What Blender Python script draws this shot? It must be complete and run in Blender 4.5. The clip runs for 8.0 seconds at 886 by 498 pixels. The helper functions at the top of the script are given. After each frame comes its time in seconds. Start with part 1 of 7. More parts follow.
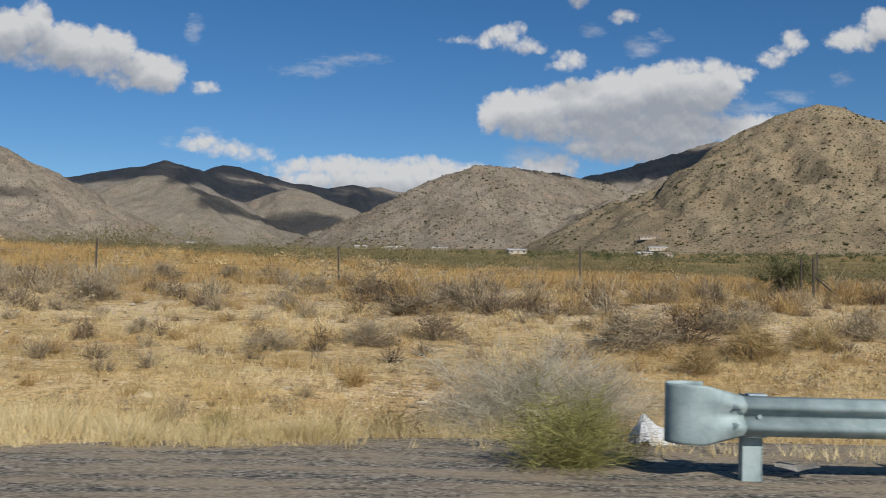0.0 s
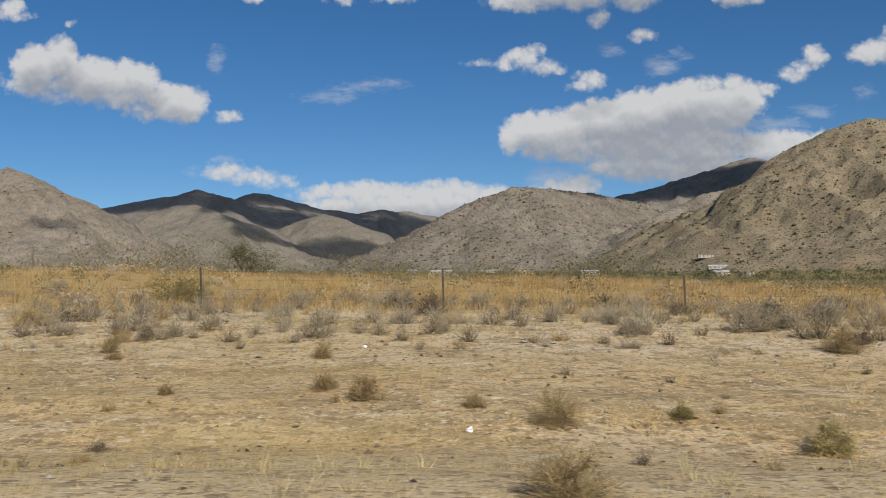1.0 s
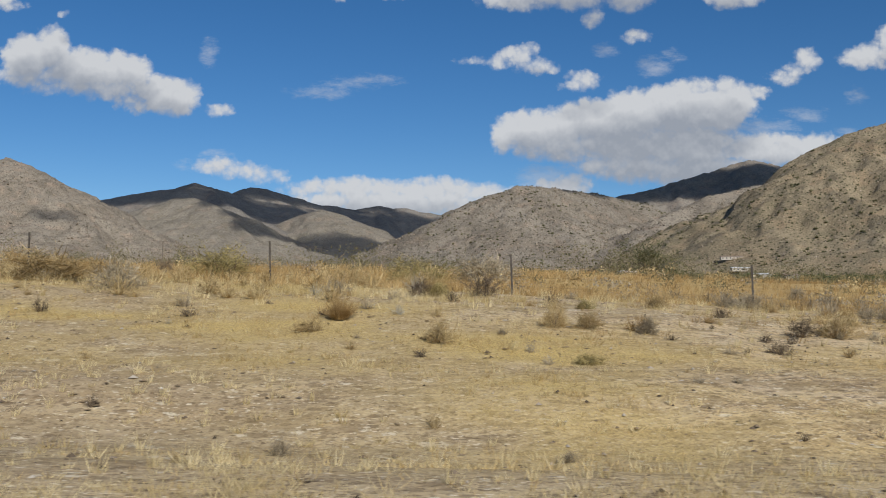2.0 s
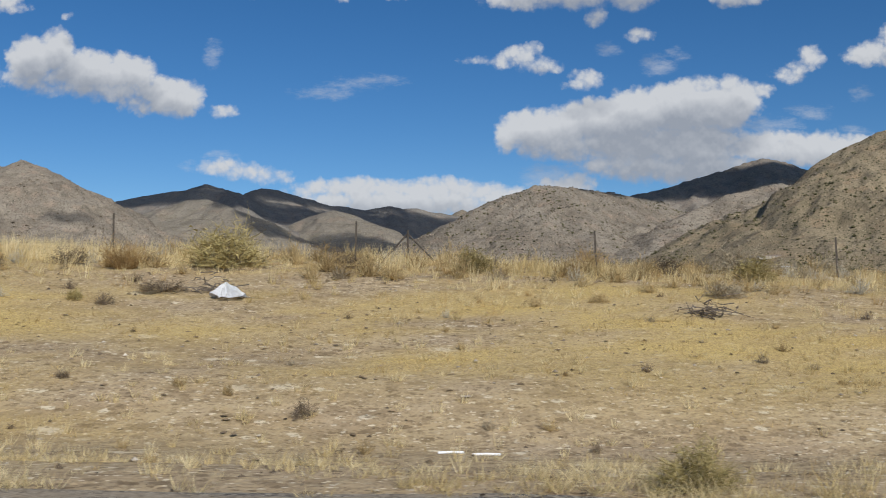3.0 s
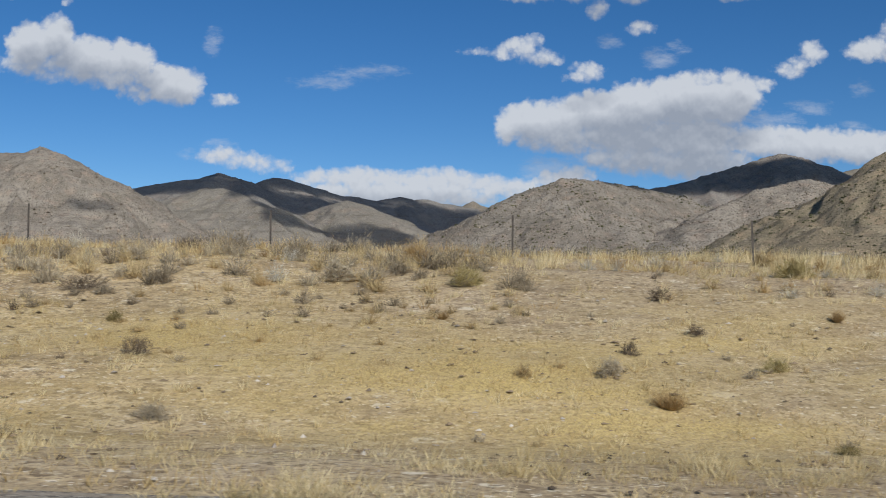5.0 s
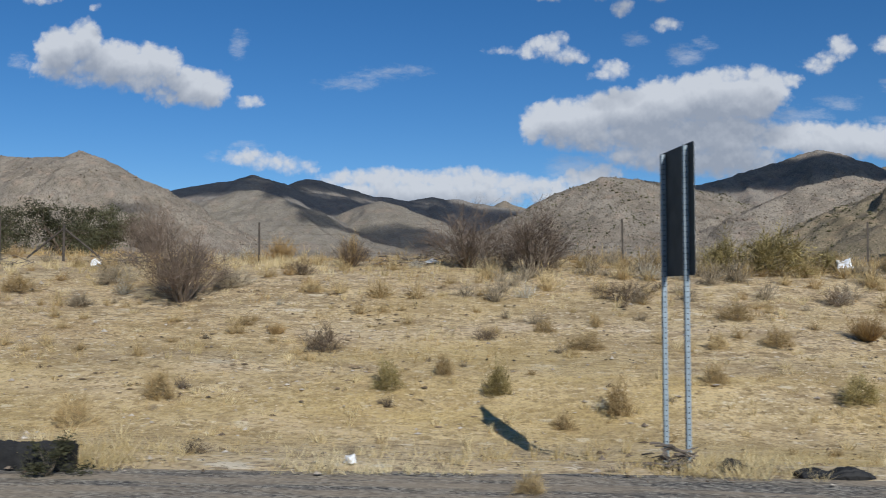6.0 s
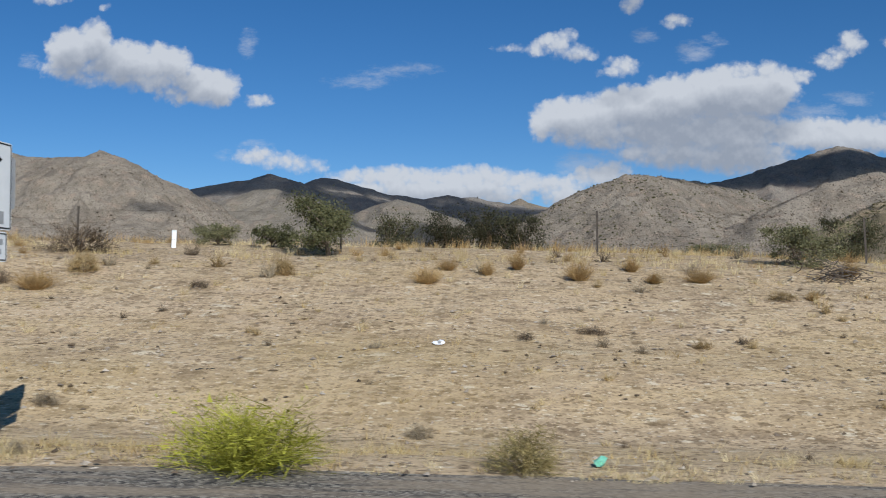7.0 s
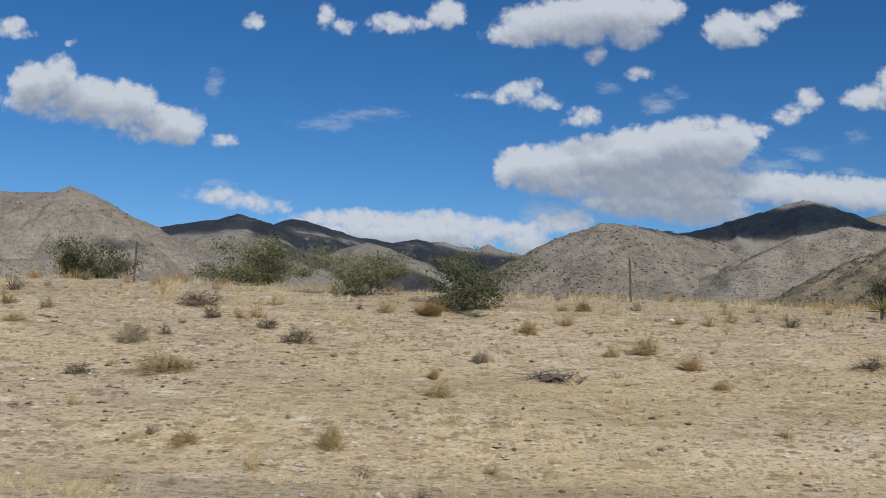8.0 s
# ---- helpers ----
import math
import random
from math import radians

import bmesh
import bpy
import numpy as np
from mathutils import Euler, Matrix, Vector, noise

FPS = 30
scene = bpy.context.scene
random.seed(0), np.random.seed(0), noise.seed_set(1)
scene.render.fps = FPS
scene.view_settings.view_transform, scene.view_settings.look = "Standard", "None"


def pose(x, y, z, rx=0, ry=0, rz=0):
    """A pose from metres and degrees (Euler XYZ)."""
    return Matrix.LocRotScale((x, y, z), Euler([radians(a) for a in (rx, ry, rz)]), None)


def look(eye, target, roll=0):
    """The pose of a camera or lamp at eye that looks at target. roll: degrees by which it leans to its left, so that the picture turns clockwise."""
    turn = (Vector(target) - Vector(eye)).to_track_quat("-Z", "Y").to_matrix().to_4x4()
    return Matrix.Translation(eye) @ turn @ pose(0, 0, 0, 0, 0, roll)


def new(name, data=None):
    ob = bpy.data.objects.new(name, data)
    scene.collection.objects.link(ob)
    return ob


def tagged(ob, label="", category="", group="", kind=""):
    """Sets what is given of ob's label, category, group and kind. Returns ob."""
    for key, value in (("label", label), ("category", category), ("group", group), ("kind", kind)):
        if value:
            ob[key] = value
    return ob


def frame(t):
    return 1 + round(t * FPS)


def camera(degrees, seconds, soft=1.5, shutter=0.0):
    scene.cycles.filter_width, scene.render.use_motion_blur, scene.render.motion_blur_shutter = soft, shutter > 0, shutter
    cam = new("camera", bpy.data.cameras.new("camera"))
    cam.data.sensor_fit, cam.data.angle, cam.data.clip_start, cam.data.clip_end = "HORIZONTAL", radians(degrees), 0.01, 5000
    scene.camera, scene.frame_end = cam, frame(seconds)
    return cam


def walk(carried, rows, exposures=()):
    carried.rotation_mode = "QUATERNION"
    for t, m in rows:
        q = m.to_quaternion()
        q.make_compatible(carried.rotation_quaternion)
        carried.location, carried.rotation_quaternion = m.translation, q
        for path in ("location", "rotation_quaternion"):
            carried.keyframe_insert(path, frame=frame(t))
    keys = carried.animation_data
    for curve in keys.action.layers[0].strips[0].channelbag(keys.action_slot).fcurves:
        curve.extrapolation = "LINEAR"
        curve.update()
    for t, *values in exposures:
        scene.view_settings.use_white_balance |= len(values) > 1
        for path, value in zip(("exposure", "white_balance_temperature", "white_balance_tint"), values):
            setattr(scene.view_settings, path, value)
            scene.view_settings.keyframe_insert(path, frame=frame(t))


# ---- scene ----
LENS = 49.52
cam = camera(LENS, 8.0, soft=1.0, shutter=0.02)
# the car: steady speed along the road, a little uphill; rows of seconds, yaw, pitch, roll of the hand
SPEED, EYE_HEIGHT = 30.0, 1.5
TURNS = (
    (0.0, -1.34, 2.00, 0.21),
    (0.1, -1.17, 1.97, -0.16),
    (0.2, -0.75, 2.06, -1.51),
    (0.3, -0.32, 2.21, -1.51),
    (0.4, -0.23, 2.52, -0.27),
    (0.5, -0.12, 2.79, -0.79),
    (0.9, -0.03, 3.35, -0.74),
    (1.0, 0.08, 3.37, -0.97),
    (1.1, 0.09, 3.46, -0.81),
    (2.4, -0.50, 3.09, 0.02),
    (2.5, -0.46, 3.08, 0.04),
    (2.9, -0.36, 3.23, -0.16),
    (3.0, -0.22, 3.20, -0.38),
    (3.1, -0.05, 3.09, -0.23),
    (3.4, -0.07, 2.75, 0.67),
    (3.5, 0.00, 2.76, 0.56),
    (3.6, -0.01, 2.78, 0.53),
    (3.9, -0.01, 3.05, 0.42),
    (4.0, -0.03, 3.03, 0.69),
    (5.3, -0.39, 2.63, 0.03),
    (5.4, 0.08, 2.85, -0.51),
    (5.5, 0.37, 2.93, -0.09),
    (5.6, 0.63, 2.90, 0.42),
    (5.7, 0.69, 2.84, 1.08),
    (5.8, 0.79, 2.76, 1.31),
    (5.9, 0.99, 2.60, 0.47),
    (6.0, 1.24, 2.65, -0.09),
    (6.1, 1.56, 2.78, -0.48),
    (6.4, 1.70, 2.83, -0.24),
    (6.5, 1.69, 2.85, -0.18),
    (7.0, 1.82, 2.53, -0.29),
    (7.1, 2.22, 2.56, -0.82),
    (7.2, 2.27, 2.75, 0.17),
    (7.3, 2.17, 2.92, 0.51),
    (7.4, 2.02, 2.98, 0.31),
    (7.5, 1.80, 3.11, 0.57),
    (7.9, -0.45, 5.00, 1.63),
    (8.0, -0.42, 5.18, 0.81),
)
def hand_pose(t, yaw, pitch, roll):
    c, s = math.cos(radians(yaw)), math.sin(radians(yaw))
    u, w = math.cos(radians(pitch)), math.sin(radians(pitch))
    ahead, right = Vector((-s * u, c * u, w)), Vector((c, s, 0))
    up = right.cross(ahead)
    k, q = math.cos(radians(roll)), math.sin(radians(roll))
    x, y = right * k + up * q, up * k - right * q
    m = Matrix((x, y, -ahead)).transposed().to_4x4()
    m.translation = (-SPEED * t, 0, EYE_HEIGHT + 0.7 * t)
    return m


walk(cam, [(t, hand_pose(t, yaw, pitch, roll)) for t, yaw, pitch, roll in TURNS],
     ((0.0, 0.0, 6520, 10), (1.2, 0.0, 6560, 10), (2.4, 0.0, 6250, 10), (4.0, 0.0, 6250, 10), (5.4, 0.0, 5950, 10), (7.2, 0.0, 5950, 10), (8.0, -0.05, 5900, 10)))


# clouds ahead, as puffs of u, v (east and up over north) and their half widths
CUMULUS_A = (
    (-0.4279, 0.2589, 0.0247, 0.0235), (-0.4015, 0.2666, 0.0200, 0.0212), (-0.4005, 0.2825, 0.0076, 0.0088), (-0.4122, 0.2787, 0.0094, 0.0082),
    (-0.3736, 0.2464, 0.0341, 0.0212), (-0.3348, 0.2446, 0.0224, 0.0188), (-0.3138, 0.2412, 0.0176, 0.0171), (-0.3311, 0.2556, 0.0118, 0.0094),
    (-0.3113, 0.2516, 0.0106, 0.0082), (-0.2891, 0.2210, 0.0247, 0.0176), (-0.2675, 0.2165, 0.0200, 0.0171), (-0.3095, 0.2104, 0.0235, 0.0082),
    (-0.2736, 0.2049, 0.0224, 0.0065), (-0.4257, 0.2394, 0.0294, 0.0118), (-0.3728, 0.2294, 0.0500, 0.0106), (-0.3338, 0.2227, 0.0353, 0.0106),
    (-0.4393, 0.2496, 0.0141, 0.0141), (-0.2272, 0.2020, 0.0106, 0.0059), (-0.2417, 0.1429, 0.0100, 0.0059), (-0.2239, 0.1437, 0.0165, 0.0076),
    (-0.2031, 0.1387, 0.0200, 0.0076), (-0.1805, 0.1349, 0.0212, 0.0071), (-0.1615, 0.1322, 0.0088, 0.0041), (0.0446, 0.2544, 0.0165, 0.0041),
)
CUMULUS_B = (
    (0.0656, 0.2535, 0.0118, 0.0071), (0.0866, 0.2593, 0.0188, 0.0088), (0.0997, 0.2669, 0.0106, 0.0047), (0.1076, 0.2505, 0.0176, 0.0065),
    (0.1257, 0.2459, 0.0071, 0.0029), (0.1563, 0.2348, 0.0159, 0.0065), (0.1455, 0.2261, 0.0106, 0.0047), (0.1611, 0.2331, 0.0118, 0.0082),
    (0.2117, 0.2810, 0.0106, 0.0065), (0.3922, 0.2564, 0.0124, 0.0088), (0.3707, 0.2365, 0.0147, 0.0065), (0.3811, 0.2458, 0.0106, 0.0076),
    (0.4568, 0.2592, 0.0247, 0.0124), (0.4708, 0.2644, 0.0176, 0.0094), (0.4917, 0.2752, 0.0235, 0.0176), (0.0740, 0.1760, 0.0141, 0.0176),
    (0.0901, 0.1823, 0.0224, 0.0188), (0.1110, 0.1790, 0.0341, 0.0212), (0.1348, 0.1830, 0.0329, 0.0200), (0.1706, 0.1889, 0.0447, 0.0235),
    (0.2125, 0.1950, 0.0471, 0.0259), (0.2544, 0.2018, 0.0471, 0.0259), (0.2904, 0.2023, 0.0412, 0.0259), (0.3175, 0.2119, 0.0247, 0.0165),
)
CUMULUS_C = (
    (0.3374, 0.2189, 0.0118, 0.0076), (0.2756, 0.2252, 0.0247, 0.0112), (0.3057, 0.2269, 0.0176, 0.0094), (0.1408, 0.1638, 0.0588, 0.0153),
    (0.2064, 0.1630, 0.0659, 0.0212), (0.2661, 0.1657, 0.0588, 0.0235), (0.2242, 0.1410, 0.0659, 0.0165), (0.1825, 0.1428, 0.0365, 0.0118),
    (0.2748, 0.1382, 0.0541, 0.0188), (0.3407, 0.1620, 0.0424, 0.0153), (0.3884, 0.1580, 0.0494, 0.0165), (0.4362, 0.1563, 0.0494, 0.0159),
    (0.4810, 0.1546, 0.0435, 0.0165), (0.5229, 0.1552, 0.0412, 0.0176), (0.4066, 0.1691, 0.0259, 0.0065), (0.1397, 0.1254, 0.0212, 0.0094),
    (0.2509, 0.1313, 0.0212, 0.0059), (-0.1257, 0.1208, 0.0282, 0.0082), (-0.0901, 0.1189, 0.0365, 0.0112), (-0.0487, 0.1190, 0.0424, 0.0106),
    (-0.0073, 0.1178, 0.0435, 0.0106), (0.0342, 0.1154, 0.0435, 0.0106), (0.0757, 0.1113, 0.0353, 0.0106), (0.0966, 0.0985, 0.0259, 0.0141),
)
CUMULUS_D = (
    (-0.0426, 0.1054, 0.1177, 0.0141), (0.1291, 0.1181, 0.0306, 0.0106), (0.1344, 0.3359, 0.0647, 0.0224), (0.1828, 0.3460, 0.0659, 0.0224),
    (0.0861, 0.3227, 0.0341, 0.0129), (0.2070, 0.3260, 0.0294, 0.0159), (0.2374, 0.3501, 0.0247, 0.0147), (0.1677, 0.2994, 0.0100, 0.0088),
    (0.1526, 0.3226, 0.0353, 0.0129), (0.3100, 0.3327, 0.0259, 0.0182), (0.3311, 0.3256, 0.0141, 0.0106), (0.3466, 0.3420, 0.0200, 0.0100),
    (0.3741, 0.3536, 0.0165, 0.0076), (0.0074, 0.3430, 0.0200, 0.0141), (-0.0467, 0.3316, 0.0259, 0.0100), (-0.0238, 0.3313, 0.0118, 0.0059),
    (-0.1039, 0.3281, 0.0118, 0.0071), (-0.1216, 0.3377, 0.0076, 0.0118), (-0.1974, 0.3321, 0.0094, 0.0088), (-0.4551, 0.3210, 0.0153, 0.0100),
    (-0.4451, 0.3137, 0.0094, 0.0047), (-0.3914, 0.3048, 0.0041, 0.0029),
)
WISPS = (
    (-0.2315, 0.1556, 0.0106, 0.0041), (-0.2625, 0.1455, 0.0053, 0.0035), (-0.1163, 0.2213, 0.0247, 0.0059), (-0.0718, 0.2324, 0.0247, 0.0053),
    (-0.0938, 0.2284, 0.0188, 0.0047), (0.1797, 0.2658, 0.0100, 0.0053), (0.2338, 0.2483, 0.0165, 0.0094), (0.2525, 0.2596, 0.0082, 0.0053),
    (0.3922, 0.1973, 0.0165, 0.0059), (0.4437, 0.2163, 0.0082, 0.0065), (-0.4719, 0.2460, 0.0076, 0.0065), (-0.2371, 0.2632, 0.0071, 0.0118),
    (0.3380, 0.1831, 0.0353, 0.0094), (0.4337, 0.1780, 0.0118, 0.0041), (0.1201, 0.1299, 0.0353, 0.0129),
)


# ---- sky, clouds and sun ----
def node(tree, kind, **values):
    n = tree.nodes.new(kind)
    for key, value in values.items():
        if key in ("operation", "blend_type", "data_type", "noise_dimensions", "feature", "sky_type", "interpolation_type"):
            if key == "operation":
                n.operation = value
            elif key == "blend_type":
                n.blend_type = value
            elif key == "data_type":
                n.data_type = value
            elif key == "noise_dimensions":
                n.noise_dimensions = value
            elif key == "feature":
                n.feature = value
            elif key == "interpolation_type":
                n.interpolation_type = value
            else:
                n.sky_type = value
        else:
            n.inputs[key].default_value = value
    return n


def math_node(tree, op, a, b=None, c=None, clamp=False):
    n = tree.nodes.new("ShaderNodeMath")
    n.operation, n.use_clamp = op, clamp
    for k, v in enumerate((a, b, c)):
        if v is None:
            continue
        if isinstance(v, (int, float)):
            n.inputs[k].default_value = v
        else:
            tree.links.new(v, n.inputs[k])
    return n.outputs[0]


def vec_node(tree, op, a, b=None):
    n = tree.nodes.new("ShaderNodeVectorMath")
    n.operation = op
    for k, v in enumerate((a, b)):
        if v is None:
            continue
        if isinstance(v, tuple):
            n.inputs[k].default_value = v
        else:
            tree.links.new(v, n.inputs[k])
    return n.outputs["Value"] if op in ("DOT_PRODUCT", "LENGTH", "DISTANCE") else n.outputs[0]


def ramp(tree, value, low, high, a=0.0, b=1.0, smoothly=True):
    n = tree.nodes.new("ShaderNodeMapRange")
    n.interpolation_type = "SMOOTHSTEP" if smoothly else "LINEAR"
    tree.links.new(value, n.inputs["Value"])
    for key, v in (("From Min", low), ("From Max", high), ("To Min", a), ("To Max", b)):
        n.inputs[key].default_value = v
    return n.outputs["Result"]


def mix_colour(tree, factor, a, b, blend="MIX"):
    n = tree.nodes.new("ShaderNodeMix")
    n.data_type, n.blend_type = "RGBA", blend
    for socket, v in ((n.inputs[0], factor), (n.inputs[6], a), (n.inputs[7], b)):
        if isinstance(v, (int, float)):
            socket.default_value = v
        elif isinstance(v, tuple):
            socket.default_value = (*v, 1)
        else:
            tree.links.new(v, socket)
    return n.outputs[2]


def noise_at(tree, vector, scale, detail=4.0, rough=0.55, distortion=0.0):
    n = tree.nodes.new("ShaderNodeTexNoise")
    n.inputs["Scale"].default_value, n.inputs["Detail"].default_value = scale, detail
    n.inputs["Roughness"].default_value, n.inputs["Distortion"].default_value = rough, distortion
    if vector is not None:
        tree.links.new(vector, n.inputs["Vector"])
    return n


def cloud_field(puffs, crisp):
    """A group that gives how deep, in about two thousandths of a radian, a direction (u, v) lies inside the puffs."""
    g = bpy.data.node_groups.new("cloud_field", "ShaderNodeTree")
    g.interface.new_socket("Direction", in_out="INPUT", socket_type="NodeSocketVector")
    g.interface.new_socket("Depth", in_out="OUTPUT", socket_type="NodeSocketFloat")
    start, end = g.nodes.new("NodeGroupInput"), g.nodes.new("NodeGroupOutput")
    p = start.outputs[0]
    big, fine = noise_at(g, p, 30.0, 2.0, 0.5), noise_at(g, p, 110.0, 5.0, 0.62)
    shift = vec_node(g, "MULTIPLY", vec_node(g, "SUBTRACT", big.outputs["Color"], (0.5, 0.5, 0.5)), (0.016 * crisp + 0.004, 0.011 * crisp + 0.003, 0))
    shift2 = vec_node(g, "MULTIPLY", vec_node(g, "SUBTRACT", fine.outputs["Color"], (0.5, 0.5, 0.5)), (0.008 * crisp, 0.006 * crisp, 0))
    q0 = vec_node(g, "ADD", vec_node(g, "ADD", p, shift), shift2)
    best = None
    for u, v, ru, rv in puffs:
        q = vec_node(g, "MULTIPLY", vec_node(g, "SUBTRACT", q0, (u, v, 0)), (0.91 / ru, 0.91 / rv, 0))
        half = 850 * min(ru, rv)
        d = math_node(g, "MULTIPLY_ADD", vec_node(g, "DOT_PRODUCT", q, q), -half, half)
        best = d if best is None else math_node(g, "SMOOTH_MAX", best, d, 4.0)
    for scale, gain in ((85.0, 9.0), (210.0, 5.0)) if crisp > 0.5 else ():
        cell = g.nodes.new("ShaderNodeTexVoronoi")
        cell.feature, cell.inputs["Scale"].default_value = "SMOOTH_F1", scale
        cell.inputs["Smoothness"].default_value = 0.5
        g.links.new(vec_node(g, "ADD", p, shift2), cell.inputs["Vector"])
        best = math_node(g, "ADD", best, math_node(g, "MULTIPLY_ADD", cell.outputs["Distance"], -gain, gain * 0.46))
    g.links.new(best, end.inputs[0])
    return g


SUN_TO = Vector((0.33, -0.76, 0.56)).normalized()
world = bpy.data.worlds.new("world")
scene.world = world
world.use_nodes = True
wt = world.node_tree
wt.nodes.clear()
sky = node(wt, "ShaderNodeTexSky", sky_type="NISHITA")
sky.sun_disc = False
sky.sun_elevation, sky.sun_rotation = math.asin(SUN_TO.z), math.atan2(SUN_TO.x, SUN_TO.y)
sky.altitude, sky.air_density, sky.dust_density, sky.ozone_density = 1300, 0.9, 0.2, 4.0
hue = wt.nodes.new("ShaderNodeHueSaturation")
hue.inputs["Saturation"].default_value, hue.inputs["Value"].default_value = 1.22, 0.885
wt.links.new(sky.outputs[0], hue.inputs["Color"])
geo = wt.nodes.new("ShaderNodeTexCoord")
axes = wt.nodes.new("ShaderNodeSeparateXYZ")
wt.links.new(geo.outputs["Generated"], axes.inputs[0])
ahead = math_node(wt, "MAXIMUM", axes.outputs["Y"], 0.02)
uv = wt.nodes.new("ShaderNodeCombineXYZ")
wt.links.new(math_node(wt, "DIVIDE", axes.outputs["X"], ahead), uv.inputs[0])
wt.links.new(math_node(wt, "DIVIDE", axes.outputs["Z"], ahead), uv.inputs[1])
CUMULI = CUMULUS_A + CUMULUS_B + CUMULUS_C + CUMULUS_D
field, soft_field, thin_field = cloud_field(CUMULI, 1.0), cloud_field(CUMULI, 0.15), cloud_field(WISPS, 0.4)


def depth_at(group, shift):
    n = wt.nodes.new("ShaderNodeGroup")
    n.node_tree = group
    wt.links.new(vec_node(wt, "ADD", uv.outputs[0], shift), n.inputs[0])
    return n.outputs[0]


here, beside, above = depth_at(field, (0, 0, 0)), depth_at(field, (0.002, 0.006, 0)), depth_at(soft_field, (-0.004, 0.028, 0))
fray = noise_at(wt, vec_node(wt, "MULTIPLY", uv.outputs[0], (0.75, 1.0, 1.0)), 95.0, 7.0, 0.72)
frayed = math_node(wt, "ADD", here, math_node(wt, "MULTIPLY_ADD", fray.outputs["Fac"], 13.0, -6.0))
based = ramp(wt, above, 4.0, 24.0)
firm, loose = ramp(wt, frayed, -5.0, 8.5), ramp(wt, frayed, -6.0, 14.0)
cover = math_node(wt, "ADD", math_node(wt, "MULTIPLY", loose, based), math_node(wt, "MULTIPLY", firm, math_node(wt, "SUBTRACT", 1.0, based)))
streak = noise_at(wt, vec_node(wt, "MULTIPLY", uv.outputs[0], (0.6, 1.6, 1.0)), 70.0, 6.0, 0.7)
veil = ramp(wt, math_node(wt, "ADD", depth_at(thin_field, (0, 0, 0)), math_node(wt, "MULTIPLY_ADD", streak.outputs["Fac"], 46.0, -24.0)), -8.0, 16.0, 0.0, 0.45)
# sunlit tops and rims, grey hearts and bases
bulge = ramp(wt, math_node(wt, "SUBTRACT", here, beside), -9.0, 9.0, -0.5, 0.5)
mottle = noise_at(wt, uv.outputs[0], 34.0, 6.0, 0.62)
lit = ramp(wt, above, 26.0, -20.0)
lit = math_node(wt, "ADD", lit, math_node(wt, "MULTIPLY_ADD", mottle.outputs["Fac"], 0.62, -0.34))
lit = math_node(wt, "ADD", lit, math_node(wt, "MULTIPLY", bulge, 0.32), clamp=True)
CLOUD_LIGHT = 6.9
cloud = mix_colour(wt, lit, (0.53 * CLOUD_LIGHT, 0.57 * CLOUD_LIGHT, 0.64 * CLOUD_LIGHT), (1.02 * CLOUD_LIGHT, 1.03 * CLOUD_LIGHT, 1.04 * CLOUD_LIGHT))
ahead_only = ramp(wt, axes.outputs["Y"], 0.3, 0.5)
haze = math_node(wt, "MULTIPLY", math_node(wt, "MULTIPLY", math_node(wt, "MAXIMUM", cover, veil), ahead_only), 0.97)
shown = mix_colour(wt, haze, hue.outputs[0], cloud)
back = wt.nodes.new("ShaderNodeBackground")
back.inputs["Strength"].default_value = 0.088
wt.links.new(shown, back.inputs["Color"])
wout = wt.nodes.new("ShaderNodeOutputWorld")
wt.links.new(back.outputs[0], wout.inputs["Surface"])

sun_lamp = bpy.data.lights.new("sun", "SUN")
sun_lamp.energy, sun_lamp.angle, sun_lamp.color = 4.25, radians(0.53), (1.0, 0.957, 0.885)
sun = new("sun", sun_lamp)
sun.matrix_world = look((0, 0, 60), Vector((0, 0, 60)) - SUN_TO)
scene.view_settings.exposure = 0.0


# ---- materials ----
def material(name, rough=0.9, metal=0.0, specular=0.2):
    m = bpy.data.materials.new(name)
    m.use_nodes = True
    b = m.node_tree.nodes["Principled BSDF"]
    b.inputs["Roughness"].default_value, b.inputs["Metallic"].default_value = rough, metal
    b.inputs["Specular IOR Level"].default_value = specular
    return m, m.node_tree, b


def place_of(tree):
    return tree.nodes.new("ShaderNodeNewGeometry").outputs["Position"]


def bump(tree, shader, height, strength=0.5, distance=0.02):
    n = tree.nodes.new("ShaderNodeBump")
    n.inputs["Strength"].default_value, n.inputs["Distance"].default_value = strength, distance
    tree.links.new(height, n.inputs["Height"])
    tree.links.new(n.outputs[0], shader.inputs["Normal"])


def plain_material(name, colour, other, scale=6.0, rough=0.8, metal=0.0, relief=0.3, distance=0.01, specular=0.3):
    """A surface that wanders between two colours at two scales, with fine relief."""
    m, t, b = material(name, rough, metal, specular)
    where = t.nodes.new("ShaderNodeTexCoord").outputs["Object"]
    a, c = noise_at(t, where, scale, 5.0, 0.6), noise_at(t, where, scale * 9, 3.0, 0.6)
    f = math_node(t, "ADD", ramp(t, a.outputs["Fac"], 0.3, 0.7, 0, 0.7), math_node(t, "MULTIPLY", c.outputs["Fac"], 0.3), clamp=True)
    t.links.new(mix_colour(t, f, colour, other), b.inputs["Base Color"])
    bump(t, b, c.outputs["Fac"], relief, distance)
    return m


